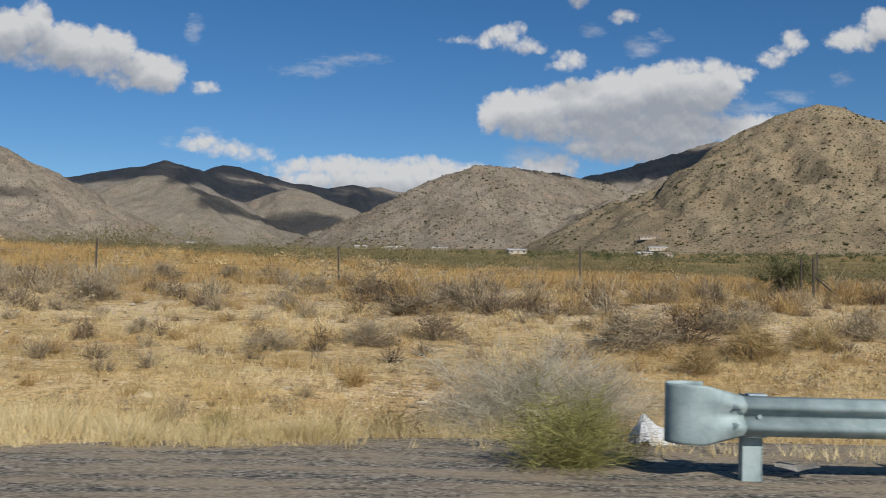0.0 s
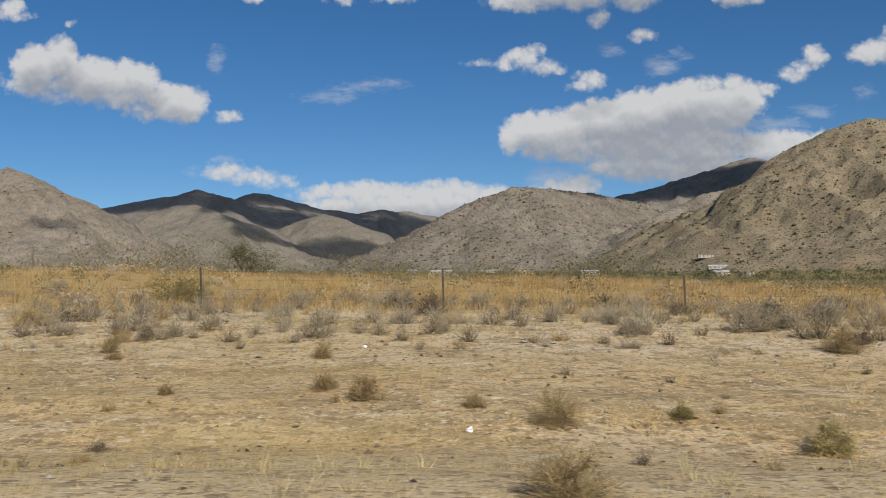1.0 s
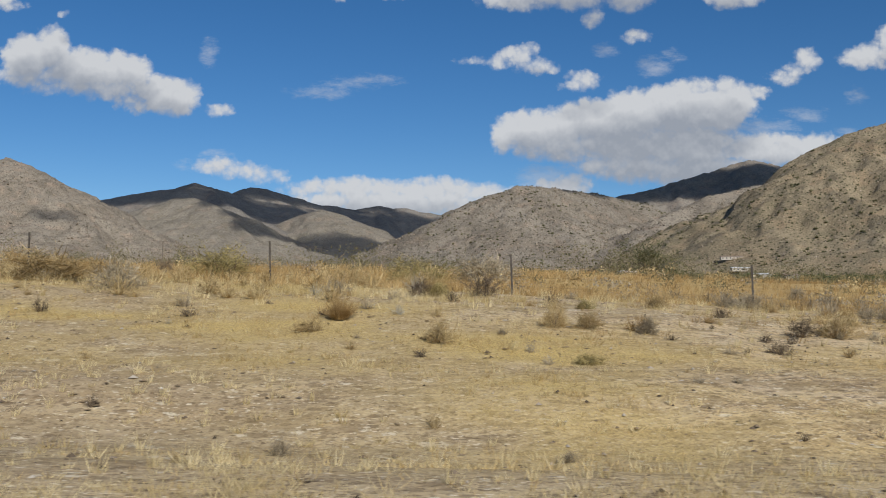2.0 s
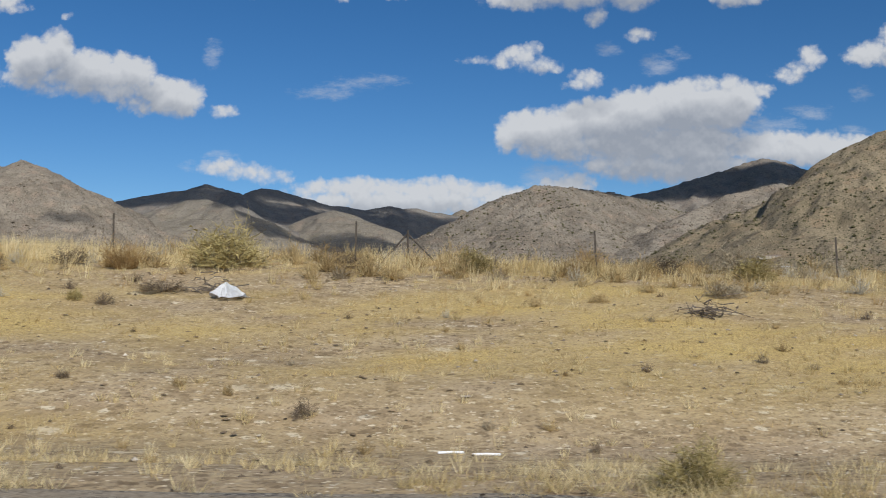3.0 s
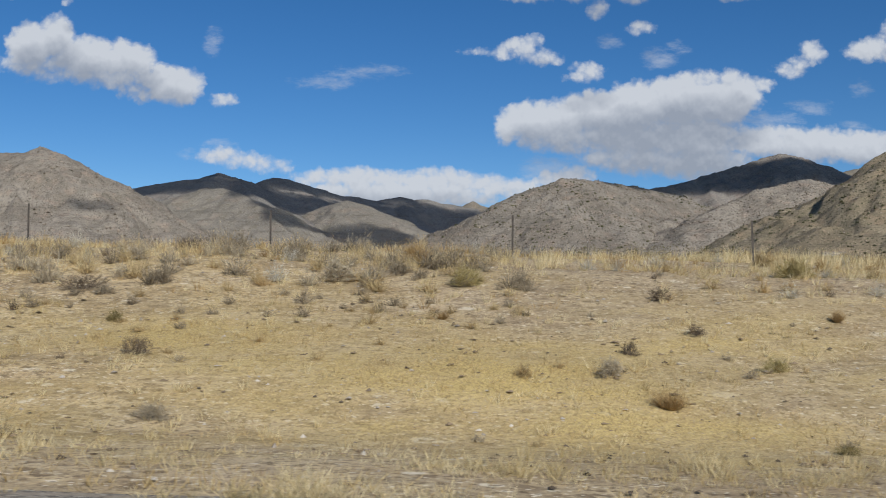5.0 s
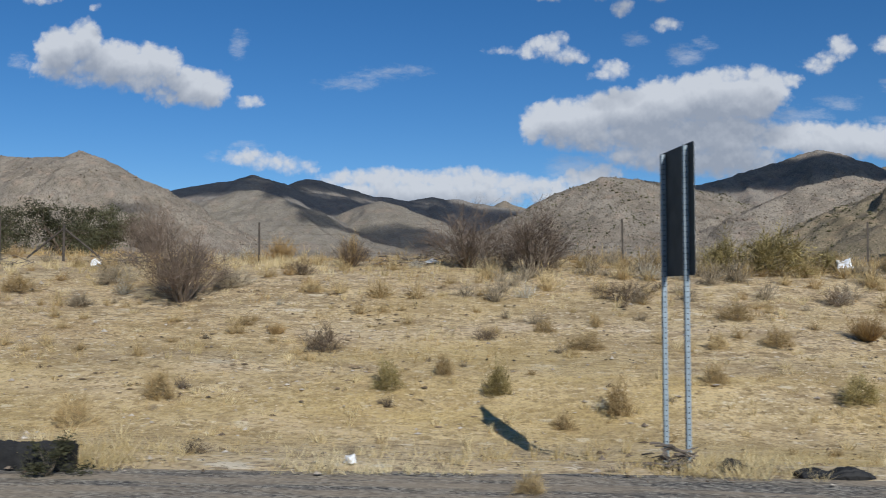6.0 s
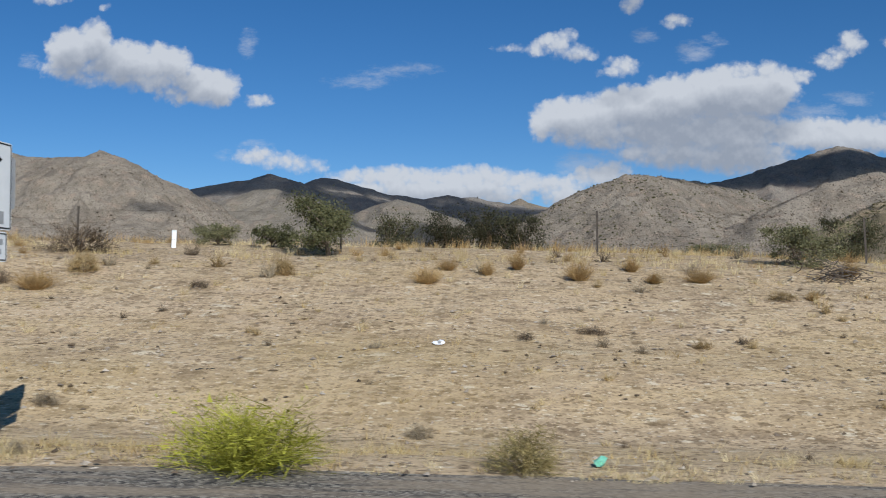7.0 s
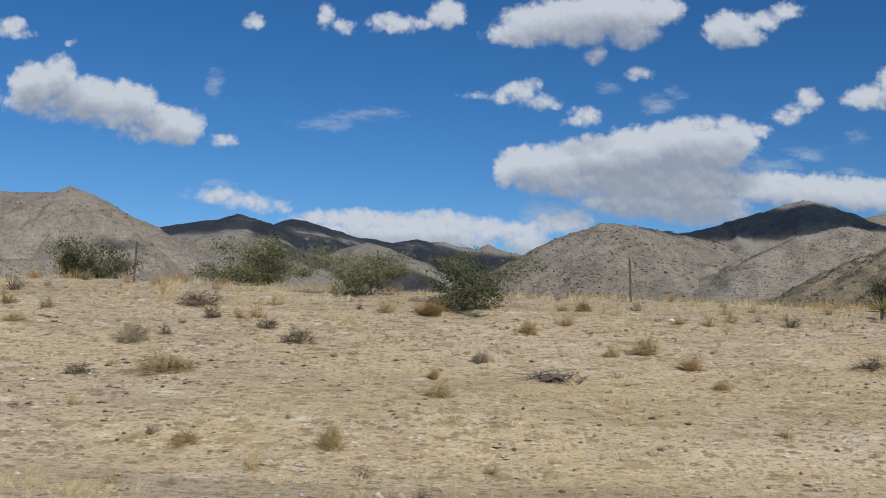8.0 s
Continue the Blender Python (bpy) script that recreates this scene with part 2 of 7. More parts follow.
def foliage_material(name, dark, light, rough=0.75, through_light=0.25):
    """Leaves and blades: each island its own shade, a little light passing through."""
    m, t, b = material(name, rough, 0.0, 0.15)
    g = t.nodes.new("ShaderNodeNewGeometry")
    info = t.nodes.new("ShaderNodeObjectInfo")
    where = noise_at(t, g.outputs["Position"], 0.35, 3.0, 0.6)
    f = math_node(t, "ADD", math_node(t, "MULTIPLY", g.outputs["Random Per Island"], 0.65), ramp(t, where.outputs["Fac"], 0.3, 0.7, -0.2, 0.45), clamp=True)
    f = math_node(t, "ADD", f, math_node(t, "MULTIPLY_ADD", info.outputs["Random"], 0.3, -0.15), clamp=True)
    colour = mix_colour(t, f, dark, light)
    t.links.new(colour, b.inputs["Base Color"])
    soft = t.nodes.new("ShaderNodeBsdfTranslucent")
    t.links.new(colour, soft.inputs["Color"])
    mix = t.nodes.new("ShaderNodeMixShader")
    mix.inputs[0].default_value = through_light
    t.links.new(b.outputs[0], mix.inputs[1])
    t.links.new(soft.outputs[0], mix.inputs[2])
    t.links.new(mix.outputs[0], t.nodes["Material Output"].inputs["Surface"])
    return m


def soil_material():
    m, t, b = material("desert_soil", 0.95, 0.0, 0.1)
    p = place_of(t)
    flat = vec_node(t, "MULTIPLY", p, (0.45, 1.0, 1.0))
    wide, mid = noise_at(t, flat, 0.16, 4.0, 0.6), noise_at(t, flat, 0.9, 5.0, 0.65)
    fine, grit = noise_at(t, p, 9.0, 5.0, 0.7), noise_at(t, p, 42.0, 3.0, 0.7)
    cells = t.nodes.new("ShaderNodeTexVoronoi")
    cells.inputs["Scale"].default_value = 31.0
    t.links.new(vec_node(t, "ADD", p, vec_node(t, "MULTIPLY", fine.outputs["Color"], (0.12, 0.12, 0.12))), cells.inputs["Vector"])
    tone = t.nodes.new("ShaderNodeSeparateColor")
    t.links.new(cells.outputs["Color"], tone.inputs[0])
    lumps = t.nodes.new("ShaderNodeTexVoronoi")
    lumps.inputs["Scale"].default_value = 7.0
    t.links.new(p, lumps.inputs["Vector"])
    tone2 = t.nodes.new("ShaderNodeSeparateColor")
    t.links.new(lumps.outputs["Color"], tone2.inputs[0])
    colour = mix_colour(t, ramp(t, wide.outputs["Fac"], 0.35, 0.65), (0.56, 0.40, 0.215), (0.64, 0.485, 0.285))
    colour = mix_colour(t, ramp(t, mid.outputs["Fac"], 0.42, 0.62), colour, (0.72, 0.56, 0.345))
    colour = mix_colour(t, ramp(t, mid.outputs["Fac"], 0.5, 0.3, 0, 0.45), colour, (0.38, 0.28, 0.17))
    where = t.nodes.new("ShaderNodeSeparateXYZ")
    t.links.new(p, where.inputs[0])
    colour = mix_colour(t, ramp(t, where.outputs["X"], -62, -40, 0, 0.65), colour, (0.72, 0.475, 0.23))
    bands = noise_at(t, vec_node(t, "MULTIPLY", p, (0.18, 0.75, 0.75)), 0.8, 4.0, 0.6)
    colour = mix_colour(t, ramp(t, bands.outputs["Fac"], 0.50, 0.62, 0, 0.5), colour, (0.46, 0.36, 0.225))
    colour = mix_colour(t, ramp(t, bands.outputs["Fac"], 0.44, 0.34, 0, 0.6), colour, (0.70, 0.545, 0.35))
    colour = mix_colour(t, ramp(t, tone.outputs[0], 0.84, 0.92, 0, 0.5), colour, (0.76, 0.67, 0.52))
    colour = mix_colour(t, ramp(t, tone.outputs[0], 0.16, 0.08, 0, 0.5), colour, (0.17, 0.12, 0.075))
    colour = mix_colour(t, math_node(t, "MULTIPLY", ramp(t, tone2.outputs[0], 0.82, 0.9, 0, 0.6), ramp(t, fine.outputs["Fac"], 0.4, 0.55)), colour, (0.24, 0.175, 0.11))
    colour = mix_colour(t, ramp(t, fine.outputs["Fac"], 0.60, 0.74, 0, 0.45), colour, (0.66, 0.56, 0.41))
    colour = mix_colour(t, ramp(t, fine.outputs["Fac"], 0.42, 0.31, 0, 0.42), colour, (0.17, 0.12, 0.07))
    colour = mix_colour(t, ramp(t, grit.outputs["Fac"], 0.45, 0.25, 0, 0.3), colour, (0.24, 0.18, 0.12))
    blotch = noise_at(t, vec_node(t, "MULTIPLY", vec_node(t, "ADD", p, (41.0, 7.0, 0.0)), (0.55, 1.0, 1.0)), 0.55, 4.0, 0.6, 0.5)
    colour = mix_colour(t, ramp(t, blotch.outputs["Fac"], 0.54, 0.62, 0, 0.55), colour, (0.66, 0.52, 0.37))
    colour = mix_colour(t, ramp(t, blotch.outputs["Fac"], 0.44, 0.36, 0, 0.5), colour, (0.36, 0.27, 0.165))
    # the bank is stony and rough, the verge a smooth sand
    bank = ramp(t, where.outputs["Y"], 10.0, 14.0, 0.35, 1.0)
    fleck = noise_at(t, vec_node(t, "MULTIPLY", p, (0.75, 1.0, 1.0)), 4.0, 3.0, 0.6)
    colour = mix_colour(t, math_node(t, "MULTIPLY", bank, ramp(t, fleck.outputs["Fac"], 0.43, 0.35, 0, 0.5)), colour, (0.20, 0.145, 0.09))
    patch = noise_at(t, vec_node(t, "MULTIPLY", p, (0.5, 1.0, 1.0)), 1.5, 5.0, 0.65)
    colour = mix_colour(t, math_node(t, "MULTIPLY", bank, ramp(t, patch.outputs["Fac"], 0.46, 0.38, 0, 0.55)), colour, (0.31, 0.225, 0.13))
    colour = mix_colour(t, ramp(t, patch.outputs["Fac"], 0.55, 0.63, 0, 0.5), colour, (0.74, 0.59, 0.37))
    bare = math_node(t, "MAXIMUM", ramp(t, where.outputs["X"], -145, -165), ramp(t, where.outputs["X"], -66, -52))
    colour = mix_colour(t, math_node(t, "MULTIPLY", bare, ramp(t, where.outputs["Y"], 13.5, 9.5, 0, 0.65)), colour, mix_colour(t, fine.outputs["Fac"], (0.60, 0.46, 0.28), (0.80, 0.64, 0.41)))
    loam = math_node(t, "MULTIPLY", ramp(t, where.outputs["X"], -162, -140), ramp(t, where.outputs["X"], -54, -68))
    colour = mix_colour(t, math_node(t, "MULTIPLY", loam, 0.55), colour, (0.42, 0.325, 0.225))
    colour = mix_colour(t, ramp(t, where.outputs["X"], -186, -206, 0, 0.45), colour, (0.66, 0.505, 0.365))
    ledge = math_node(t, "MULTIPLY", math_node(t, "MULTIPLY", ramp(t, where.outputs["Y"], 16.5, 20.0), ramp(t, where.outputs["Y"], 28.0, 25.0)), ramp(t, where.outputs["X"], -58, -48))
    colour = mix_colour(t, math_node(t, "MULTIPLY", ledge, ramp(t, patch.outputs["Fac"], 0.40, 0.56, 0.1, 0.75)), colour, (0.80, 0.645, 0.47))
    # crusts, clods and stones a hand wide and less, dark or pale
    ragged = noise_at(t, p, 14.0, 4.0, 0.7)
    for size, dark_share, pale_share, strength in ((2.6, 0.62, 0.04, 0.5), (6.0, 0.50, 0.06, 0.7), (13.0, 0.46, 0.10, 0.75), (26.0, 0.5, 0.12, 0.6)):
        clod = t.nodes.new("ShaderNodeTexVoronoi")
        clod.inputs["Scale"].default_value = size
        t.links.new(vec_node(t, "ADD", vec_node(t, "MULTIPLY", p, (0.62, 1.0, 1.0)), vec_node(t, "MULTIPLY", ragged.outputs["Color"], (0.5 / size, 0.5 / size, 0))), clod.inputs["Vector"])
        pick = t.nodes.new("ShaderNodeSeparateColor")
        t.links.new(clod.outputs["Color"], pick.inputs[0])
        spot = ramp(t, math_node(t, "ADD", clod.outputs["Distance"], math_node(t, "MULTIPLY_ADD", ragged.outputs["Fac"], 0.9, -0.45)), 0.46, 0.30)
        colour = mix_colour(t, math_node(t, "MULTIPLY", math_node(t, "MULTIPLY", spot, ramp(t, pick.outputs[0], dark_share, dark_share + 0.05)), strength), colour, mix_colour(t, pick.outputs[1], (0.17, 0.12, 0.075), (0.34, 0.255, 0.165)))
        colour = mix_colour(t, math_node(t, "MULTIPLY", math_node(t, "MULTIPLY", spot, ramp(t, pick.outputs[2], pale_share, pale_share - 0.03)), 0.8), colour, (0.84, 0.74, 0.58))
    thatch = t.nodes.new("ShaderNodeAttribute")
    thatch.attribute_name = "thatch"
    fibre = noise_at(t, vec_node(t, "MULTIPLY", p, (1.0, 0.5, 1.0)), 27.0, 6.0, 0.8)
    straw = mix_colour(t, ramp(t, fibre.outputs["Fac"], 0.35, 0.65), (0.45, 0.315, 0.115), (0.72, 0.55, 0.235))
    colour = mix_colour(t, math_node(t, "MULTIPLY", thatch.outputs["Fac"], ramp(t, fibre.outputs["Fac"], 0.30, 0.52)), colour, straw)
    axes = t.nodes.new("ShaderNodeSeparateXYZ")
    t.links.new(p, axes.inputs[0])
    meadow = mix_colour(t, ramp(t, fibre.outputs["Fac"], 0.35, 0.65), (0.45, 0.305, 0.12), (0.66, 0.475, 0.215))
    colour = mix_colour(t, ramp(t, axes.outputs["Y"], 28.5, 34.5, 0, 0.85), colour, meadow)
    away = ramp(t, axes.outputs["Y"], 58, 120)
    scrub = noise_at(t, p, 0.035, 6.0, 0.7)
    cover = mix_colour(t, ramp(t, scrub.outputs["Fac"], 0.42, 0.58), (0.33, 0.235, 0.105), (0.21, 0.185, 0.09))
    colour = mix_colour(t, away, colour, cover)
    colour = mix_colour(t, 1.0, colour, (0.90, 0.885, 0.815), "MULTIPLY")
    t.links.new(colour, b.inputs["Base Color"])
    relief = math_node(t, "ADD", fine.outputs["Fac"], math_node(t, "MULTIPLY", tone.outputs[0], 0.5))
    bump(t, b, math_node(t, "MULTIPLY_ADD", fleck.outputs["Fac"], 1.6, relief), 0.7, 0.04)
    return m


def hill_material(name, soil, soil_two, rock, scrub, cover=0.5, grain=0.05):
    """Desert hillside: pale soil, rock and scattered scrub."""
    m, t, b = material(name, 0.95, 0.0, 0.08)
    p = place_of(t)
    broad, mid = noise_at(t, p, grain * 0.16, 5.0, 0.6), noise_at(t, p, grain, 5.0, 0.7)
    dots = t.nodes.new("ShaderNodeTexVoronoi")
    dots.inputs["Scale"].default_value = grain * 2.6
    t.links.new(p, dots.inputs["Vector"])
    stones = noise_at(t, p, grain * 7, 4.0, 0.75)
    colour = mix_colour(t, ramp(t, broad.outputs["Fac"], 0.35, 0.65), soil, soil_two)
    green, warm = noise_at(t, p, grain * 0.30, 5.0, 0.65, 0.3), noise_at(t, vec_node(t, "ADD", p, (310.0, 70.0, 20.0)), grain * 0.42, 4.0, 0.6)
    colour = mix_colour(t, ramp(t, green.outputs["Fac"], 0.50, 0.64, 0, 0.5), colour, tuple(0.5 * a + 0.5 * b for a, b in zip(scrub, soil_two)))
    colour = mix_colour(t, ramp(t, warm.outputs["Fac"], 0.52, 0.66, 0, 0.55), colour, (soil_two[0] * 1.12, soil_two[1] * 0.98, soil_two[2] * 0.92))
    colour = mix_colour(t, ramp(t, mid.outputs["Fac"], 0.48, 0.66, 0, 0.6), colour, rock)
    colour = mix_colour(t, ramp(t, stones.outputs["Fac"], 0.55, 0.66, 0, 0.85), colour, tuple(min(1, 1.45 * c) for c in soil_two))
    colour = mix_colour(t, ramp(t, stones.outputs["Fac"], 0.44, 0.34, 0, 0.9), colour, scrub)
    colour = mix_colour(t, math_node(t, "MULTIPLY", ramp(t, dots.outputs["Distance"], 0.34, 0.16), cover), colour, scrub)
    t.links.new(colour, b.inputs["Base Color"])
    bump(t, b, math_node(t, "ADD", mid.outputs["Fac"], math_node(t, "MULTIPLY", stones.outputs["Fac"], 0.5)), 1.0, 8.0 * 0.05 / grain * 0.5)
    return m


def asphalt_material():
    m, t, b = material("asphalt", 0.9, 0.0, 0.2)
    p = place_of(t)
    long_way = vec_node(t, "MULTIPLY", p, (0.15, 1, 1))
    wide, dust = noise_at(t, long_way, 1.6, 4.0, 0.6), noise_at(t, long_way, 3.2, 4.0, 0.65)
    chips = t.nodes.new("ShaderNodeTexVoronoi")
    chips.inputs["Scale"].default_value = 30.0
    t.links.new(p, chips.inputs["Vector"])
    tone = t.nodes.new("ShaderNodeSeparateColor")
    t.links.new(chips.outputs["Color"], tone.inputs[0])
    blots = noise_at(t, p, 5.0, 5.0, 0.75)
    colour = mix_colour(t, ramp(t, wide.outputs["Fac"], 0.35, 0.65), (0.165, 0.147, 0.118), (0.25, 0.22, 0.172))
    colour = mix_colour(t, ramp(t, tone.outputs[0], 0.6, 0.95, 0, 0.8), colour, (0.42, 0.38, 0.30))
    colour = mix_colour(t, ramp(t, tone.outputs[0], 0.4, 0.1), colour, (0.055, 0.052, 0.048))
    colour = mix_colour(t, ramp(t, blots.outputs["Fac"], 0.48, 0.34, 0, 0.6), colour, (0.07, 0.066, 0.06))
    colour = mix_colour(t, ramp(t, dust.outputs["Fac"], 0.40, 0.62, 0, 0.7), colour, (0.36, 0.285, 0.19))
    t.links.new(colour, b.inputs["Base Color"])
    bump(t, b, math_node(t, "ADD", tone.outputs[0], blots.outputs["Fac"]), 0.9, 0.02)
    return m


SOIL, ASPHALT = soil_material(), asphalt_material()
STRAW = foliage_material("pale_straw", (0.46, 0.34, 0.14), (0.86, 0.73, 0.44))
SHORT_STRAW = foliage_material("short_dry_grass", (0.32, 0.21, 0.075), (0.70, 0.53, 0.25))
RUST_GRASS = foliage_material("rust_dry_grass", (0.32, 0.20, 0.075), (0.68, 0.485, 0.22))
GREY_BRUSH = foliage_material("grey_dry_brush", (0.21, 0.165, 0.105), (0.54, 0.455, 0.31), through_light=0.15)
TAN_BRUSH = foliage_material("tan_dry_brush", (0.26, 0.18, 0.08), (0.62, 0.475, 0.24), through_light=0.15)
OLIVE_BRUSH = foliage_material("olive_brush", (0.20, 0.155, 0.058), (0.52, 0.425, 0.185), through_light=0.12)
LIME_BRUSH = foliage_material("lime_green_brush", (0.095, 0.094, 0.016), (0.44, 0.425, 0.058), through_light=0.06)
MID_LEAF = foliage_material("mesquite_green_leaf", (0.05, 0.056, 0.024), (0.19, 0.185, 0.085), through_light=0.15)
LEAF = foliage_material("mesquite_leaf", (0.032, 0.033, 0.017), (0.125, 0.12, 0.062), through_light=0.15)
PALE_LEAF = foliage_material("palo_verde_leaf", (0.10, 0.105, 0.05), (0.27, 0.255, 0.13), through_light=0.2)
BARK = plain_material("grey_brown_bark", (0.14, 0.105, 0.075), (0.24, 0.19, 0.14), 8.0, 0.95, 0, 0.6, 0.01)
TWIG = plain_material("dry_twig", (0.13, 0.10, 0.075), (0.27, 0.22, 0.16), 12.0, 0.95, 0, 0.4, 0.004)
PEBBLE = foliage_material("pale_pebble", (0.20, 0.155, 0.11), (0.66, 0.58, 0.46), 0.9, 0.0)


def smooth(a, b, v):
    k = np.clip((v - a) / (b - a), 0.0, 1.0)
    return k * k * (3 - 2 * k)


def lattice(i, j, seed):
    h = np.sin(i * 127.1 + j * 311.7 + seed * 74.7) * 43758.5453
    return h - np.floor(h)


def value_noise(x, y, seed=0):
    i, j = np.floor(x), np.floor(y)
    u, v = x - i, y - j
    u, v = u * u * (3 - 2 * u), v * v * (3 - 2 * v)
    a, b = lattice(i, j, seed), lattice(i + 1, j, seed)
    c, d = lattice(i, j + 1, seed), lattice(i + 1, j + 1, seed)
    return (a * (1 - u) + b * u) * (1 - v) + (c * (1 - u) + d * u) * v


def fbm(x, y, seed=0, octaves=4):
    total, size = 0.0, 0.5
    for k in range(octaves):
        total = total + size * (value_noise(x * 2 ** k, y * 2 ** k, seed + k) - 0.5)
        size *= 0.5
    return total


def straw_share(x, y):
    """Where the stubble thins out to bare loam: low on one stretch of the bank, high on the next, and among the first shrubs."""
    low = (1 - smooth(13.5, 16.5, y)) * smooth(-100, -92, x) * (1 - smooth(-64, -56, x))
    high = smooth(16, 19.5, y) * (1 - smooth(-115, -100, x))
    brushy = smooth(-14, -8, x) * smooth(10.5, 13, y)
    return (1 - 0.75 * low) * (1 - 0.55 * high) * (1 - 0.55 * brushy)


# the road climbs to the west; a cut bank rises from its shoulder to the fence
CLIMB = 0.7 / 30


def road_level(x):
    return -CLIMB * np.clip(x, -420, 160)


def bank_height(x):
    return np.interp(x, [-300, -225, -205, -190, -165, -100, -75, -45, -20, 10, 80],
                     [2.6, 2.75, 2.65, 2.25, 2.55, 2.75, 2.25, 1.35, 1.25, 1.4, 1.4])


def plain(x, y):
    """The valley floor beyond the fence, without the fine relief."""
    swale = np.interp(y, [8.3, 9.3, 10.2, 12.3, 13.4, 14.5, 16.0], [0, -0.05, -0.28, -0.36, -0.15, -0.02, 0])
    bank = swale + bank_height(x) * np.interp(y, [13, 14.5, 16.6, 20, 22.5, 27, 31, 60, 150], [0, .10, .23, .56, .8, 1, 1.04, 1.0, 0.9])
    bank = bank + np.interp(x, [-110, -80, -50, -20, 0, 25, 60], [0, 0.3, 1.4, 1.25, 0.4, 0.0, 0]) * smooth(28, 58, y) * (1 - smooth(90, 260, y))
    far = np.where(y > 150, 2.2 + 0.037 * (y - 150), 0.0183 * np.clip(y - 30, 0, 120))
    return road_level(x) / (1 + (np.clip(y, 0, None) / 700) ** 2) + bank + far


def ground_z(x, y):
    """Height of the ground, with hummocks between the road's edge and the plain."""
    rough = smooth(8.5, 12, y)
    return plain(x, y) + rough * (0.30 * fbm(x / 5, y / 5, 3) + 0.15 * fbm(x / 0.9, y / 0.9, 8)) * (1 + smooth(40, 300, y) * 4)


# ---- builders ----
def from_arrays(name, verts, faces, mat, smooth_faces=False):
    """One mesh object from numpy arrays; all faces have the same number of corners."""
    me = bpy.data.meshes.new(name)
    n, k = faces.shape
    me.vertices.add(len(verts))
    me.vertices.foreach_set("co", np.asarray(verts, dtype=np.float32).ravel())
    me.loops.add(n * k)
    me.loops.foreach_set("vertex_index", np.asarray(faces, dtype=np.int32).ravel())
    me.polygons.add(n)
    me.polygons.foreach_set("loop_start", np.arange(0, n * k, k, dtype=np.int32))
    me.polygons.foreach_set("use_smooth", np.full(n, smooth_faces))
    me.update(calc_edges=True)
    me.validate()
    if mat:
        me.materials.append(mat)
    return new(name, me)


def grid_object(name, xs, ys, z, mat, keep=None):
    """A sheet over the lines xs and ys with the heights z[y, x], where keep holds."""
    gx, gy = np.meshgrid(xs, ys)
    verts = np.stack([gx, gy, z], -1).reshape(-1, 3)
    ny, nx = z.shape
    i = (np.arange(ny - 1)[:, None] * nx + np.arange(nx - 1)[None, :]).ravel()
    faces = np.stack([i, i + 1, i + nx + 1, i + nx], -1)
    if keep is not None:
        k = keep.ravel()
        faces = faces[k[faces].any(axis=1)]
        used = np.unique(faces)
        again = np.zeros(len(verts), int)
        again[used] = np.arange(len(used))
        verts, faces = verts[used], again[faces]
    return from_arrays(name, verts, faces, mat, True)


def part(name, bm, mat, parent=None, label=""):
    me = bpy.data.meshes.new(name)
    bm.to_mesh(me)
    bm.free()
    me.materials.append(mat)
    ob = new(name, me)
    if parent is not None:
        ob.parent = parent
    if label:
        ob["label"] = label
    return ob


def thing(name, label, category, group="", m=None):
    ob = tagged(new(name), label, category, group)
    if m is not None:
        ob.matrix_basis = m
    return ob


def box(bm, size, centre=(0, 0, 0), bevel=0.0, turn=None):
    m = Matrix.Translation(centre) @ (turn or Matrix()) @ Matrix.Diagonal((*size, 1))
    made = bmesh.ops.create_cube(bm, size=1.0, matrix=m)["verts"]
    if bevel:
        edges = list({e for v in made for e in v.link_edges})
        bmesh.ops.bevel(bm, geom=edges, offset=bevel, segments=2, profile=0.5, affect="EDGES")


def tube(bm, points, radii, sides=6):
    """A tapered tube along points, closed at both ends."""
    rings, last = [], None
    for k, p in enumerate(points):
        a, c = points[max(0, k - 1)], points[min(len(points) - 1, k + 1)]
        way = (Vector(c) - Vector(a)).normalized()
        side = way.cross(Vector((0.31, 0.77, 0.55)) if last is None else last).normalized()
        up = side.cross(way)
        last = up.cross(way) if up.length else last
        last = Vector((0.31, 0.77, 0.55))
        rings.append([bm.verts.new(Vector(p) + radii[k] * (math.cos(q) * side + math.sin(q) * up)) for q in (math.tau * j / sides for j in range(sides))])
    for lo, hi in zip(rings, rings[1:]):
        for j in range(sides):
            bm.faces.new((lo[j], lo[(j + 1) % sides], hi[(j + 1) % sides], hi[j]))
    bm.faces.new(rings[0][::-1])
    bm.faces.new(rings[-1])


# ---- the land ----
def road_edge(x):
    base = np.interp(x, [-300, -225, -210, -195, -184, -176, -168, -150, -125, -100, -72, -62, -45, -11, -6, -1.5, 3, 60],
                     [7.8, 7.8, 8.05, 7.8, 8.0, 8.4, 7.1, 7.1, 7.6, 7.65, 7.85, 6.8, 6.6, 6.8, 7.6, 9.3, 9.6, 9.6])
    return base + 0.25 * fbm(x / 1.3, x * 0 + 5.0, 21) + 0.12 * fbm(x / 0.25, x * 0, 22)


def spread(a, b, n, power=1.6):
    return a + (b - a) * (np.arange(1, n + 1) / n) ** power


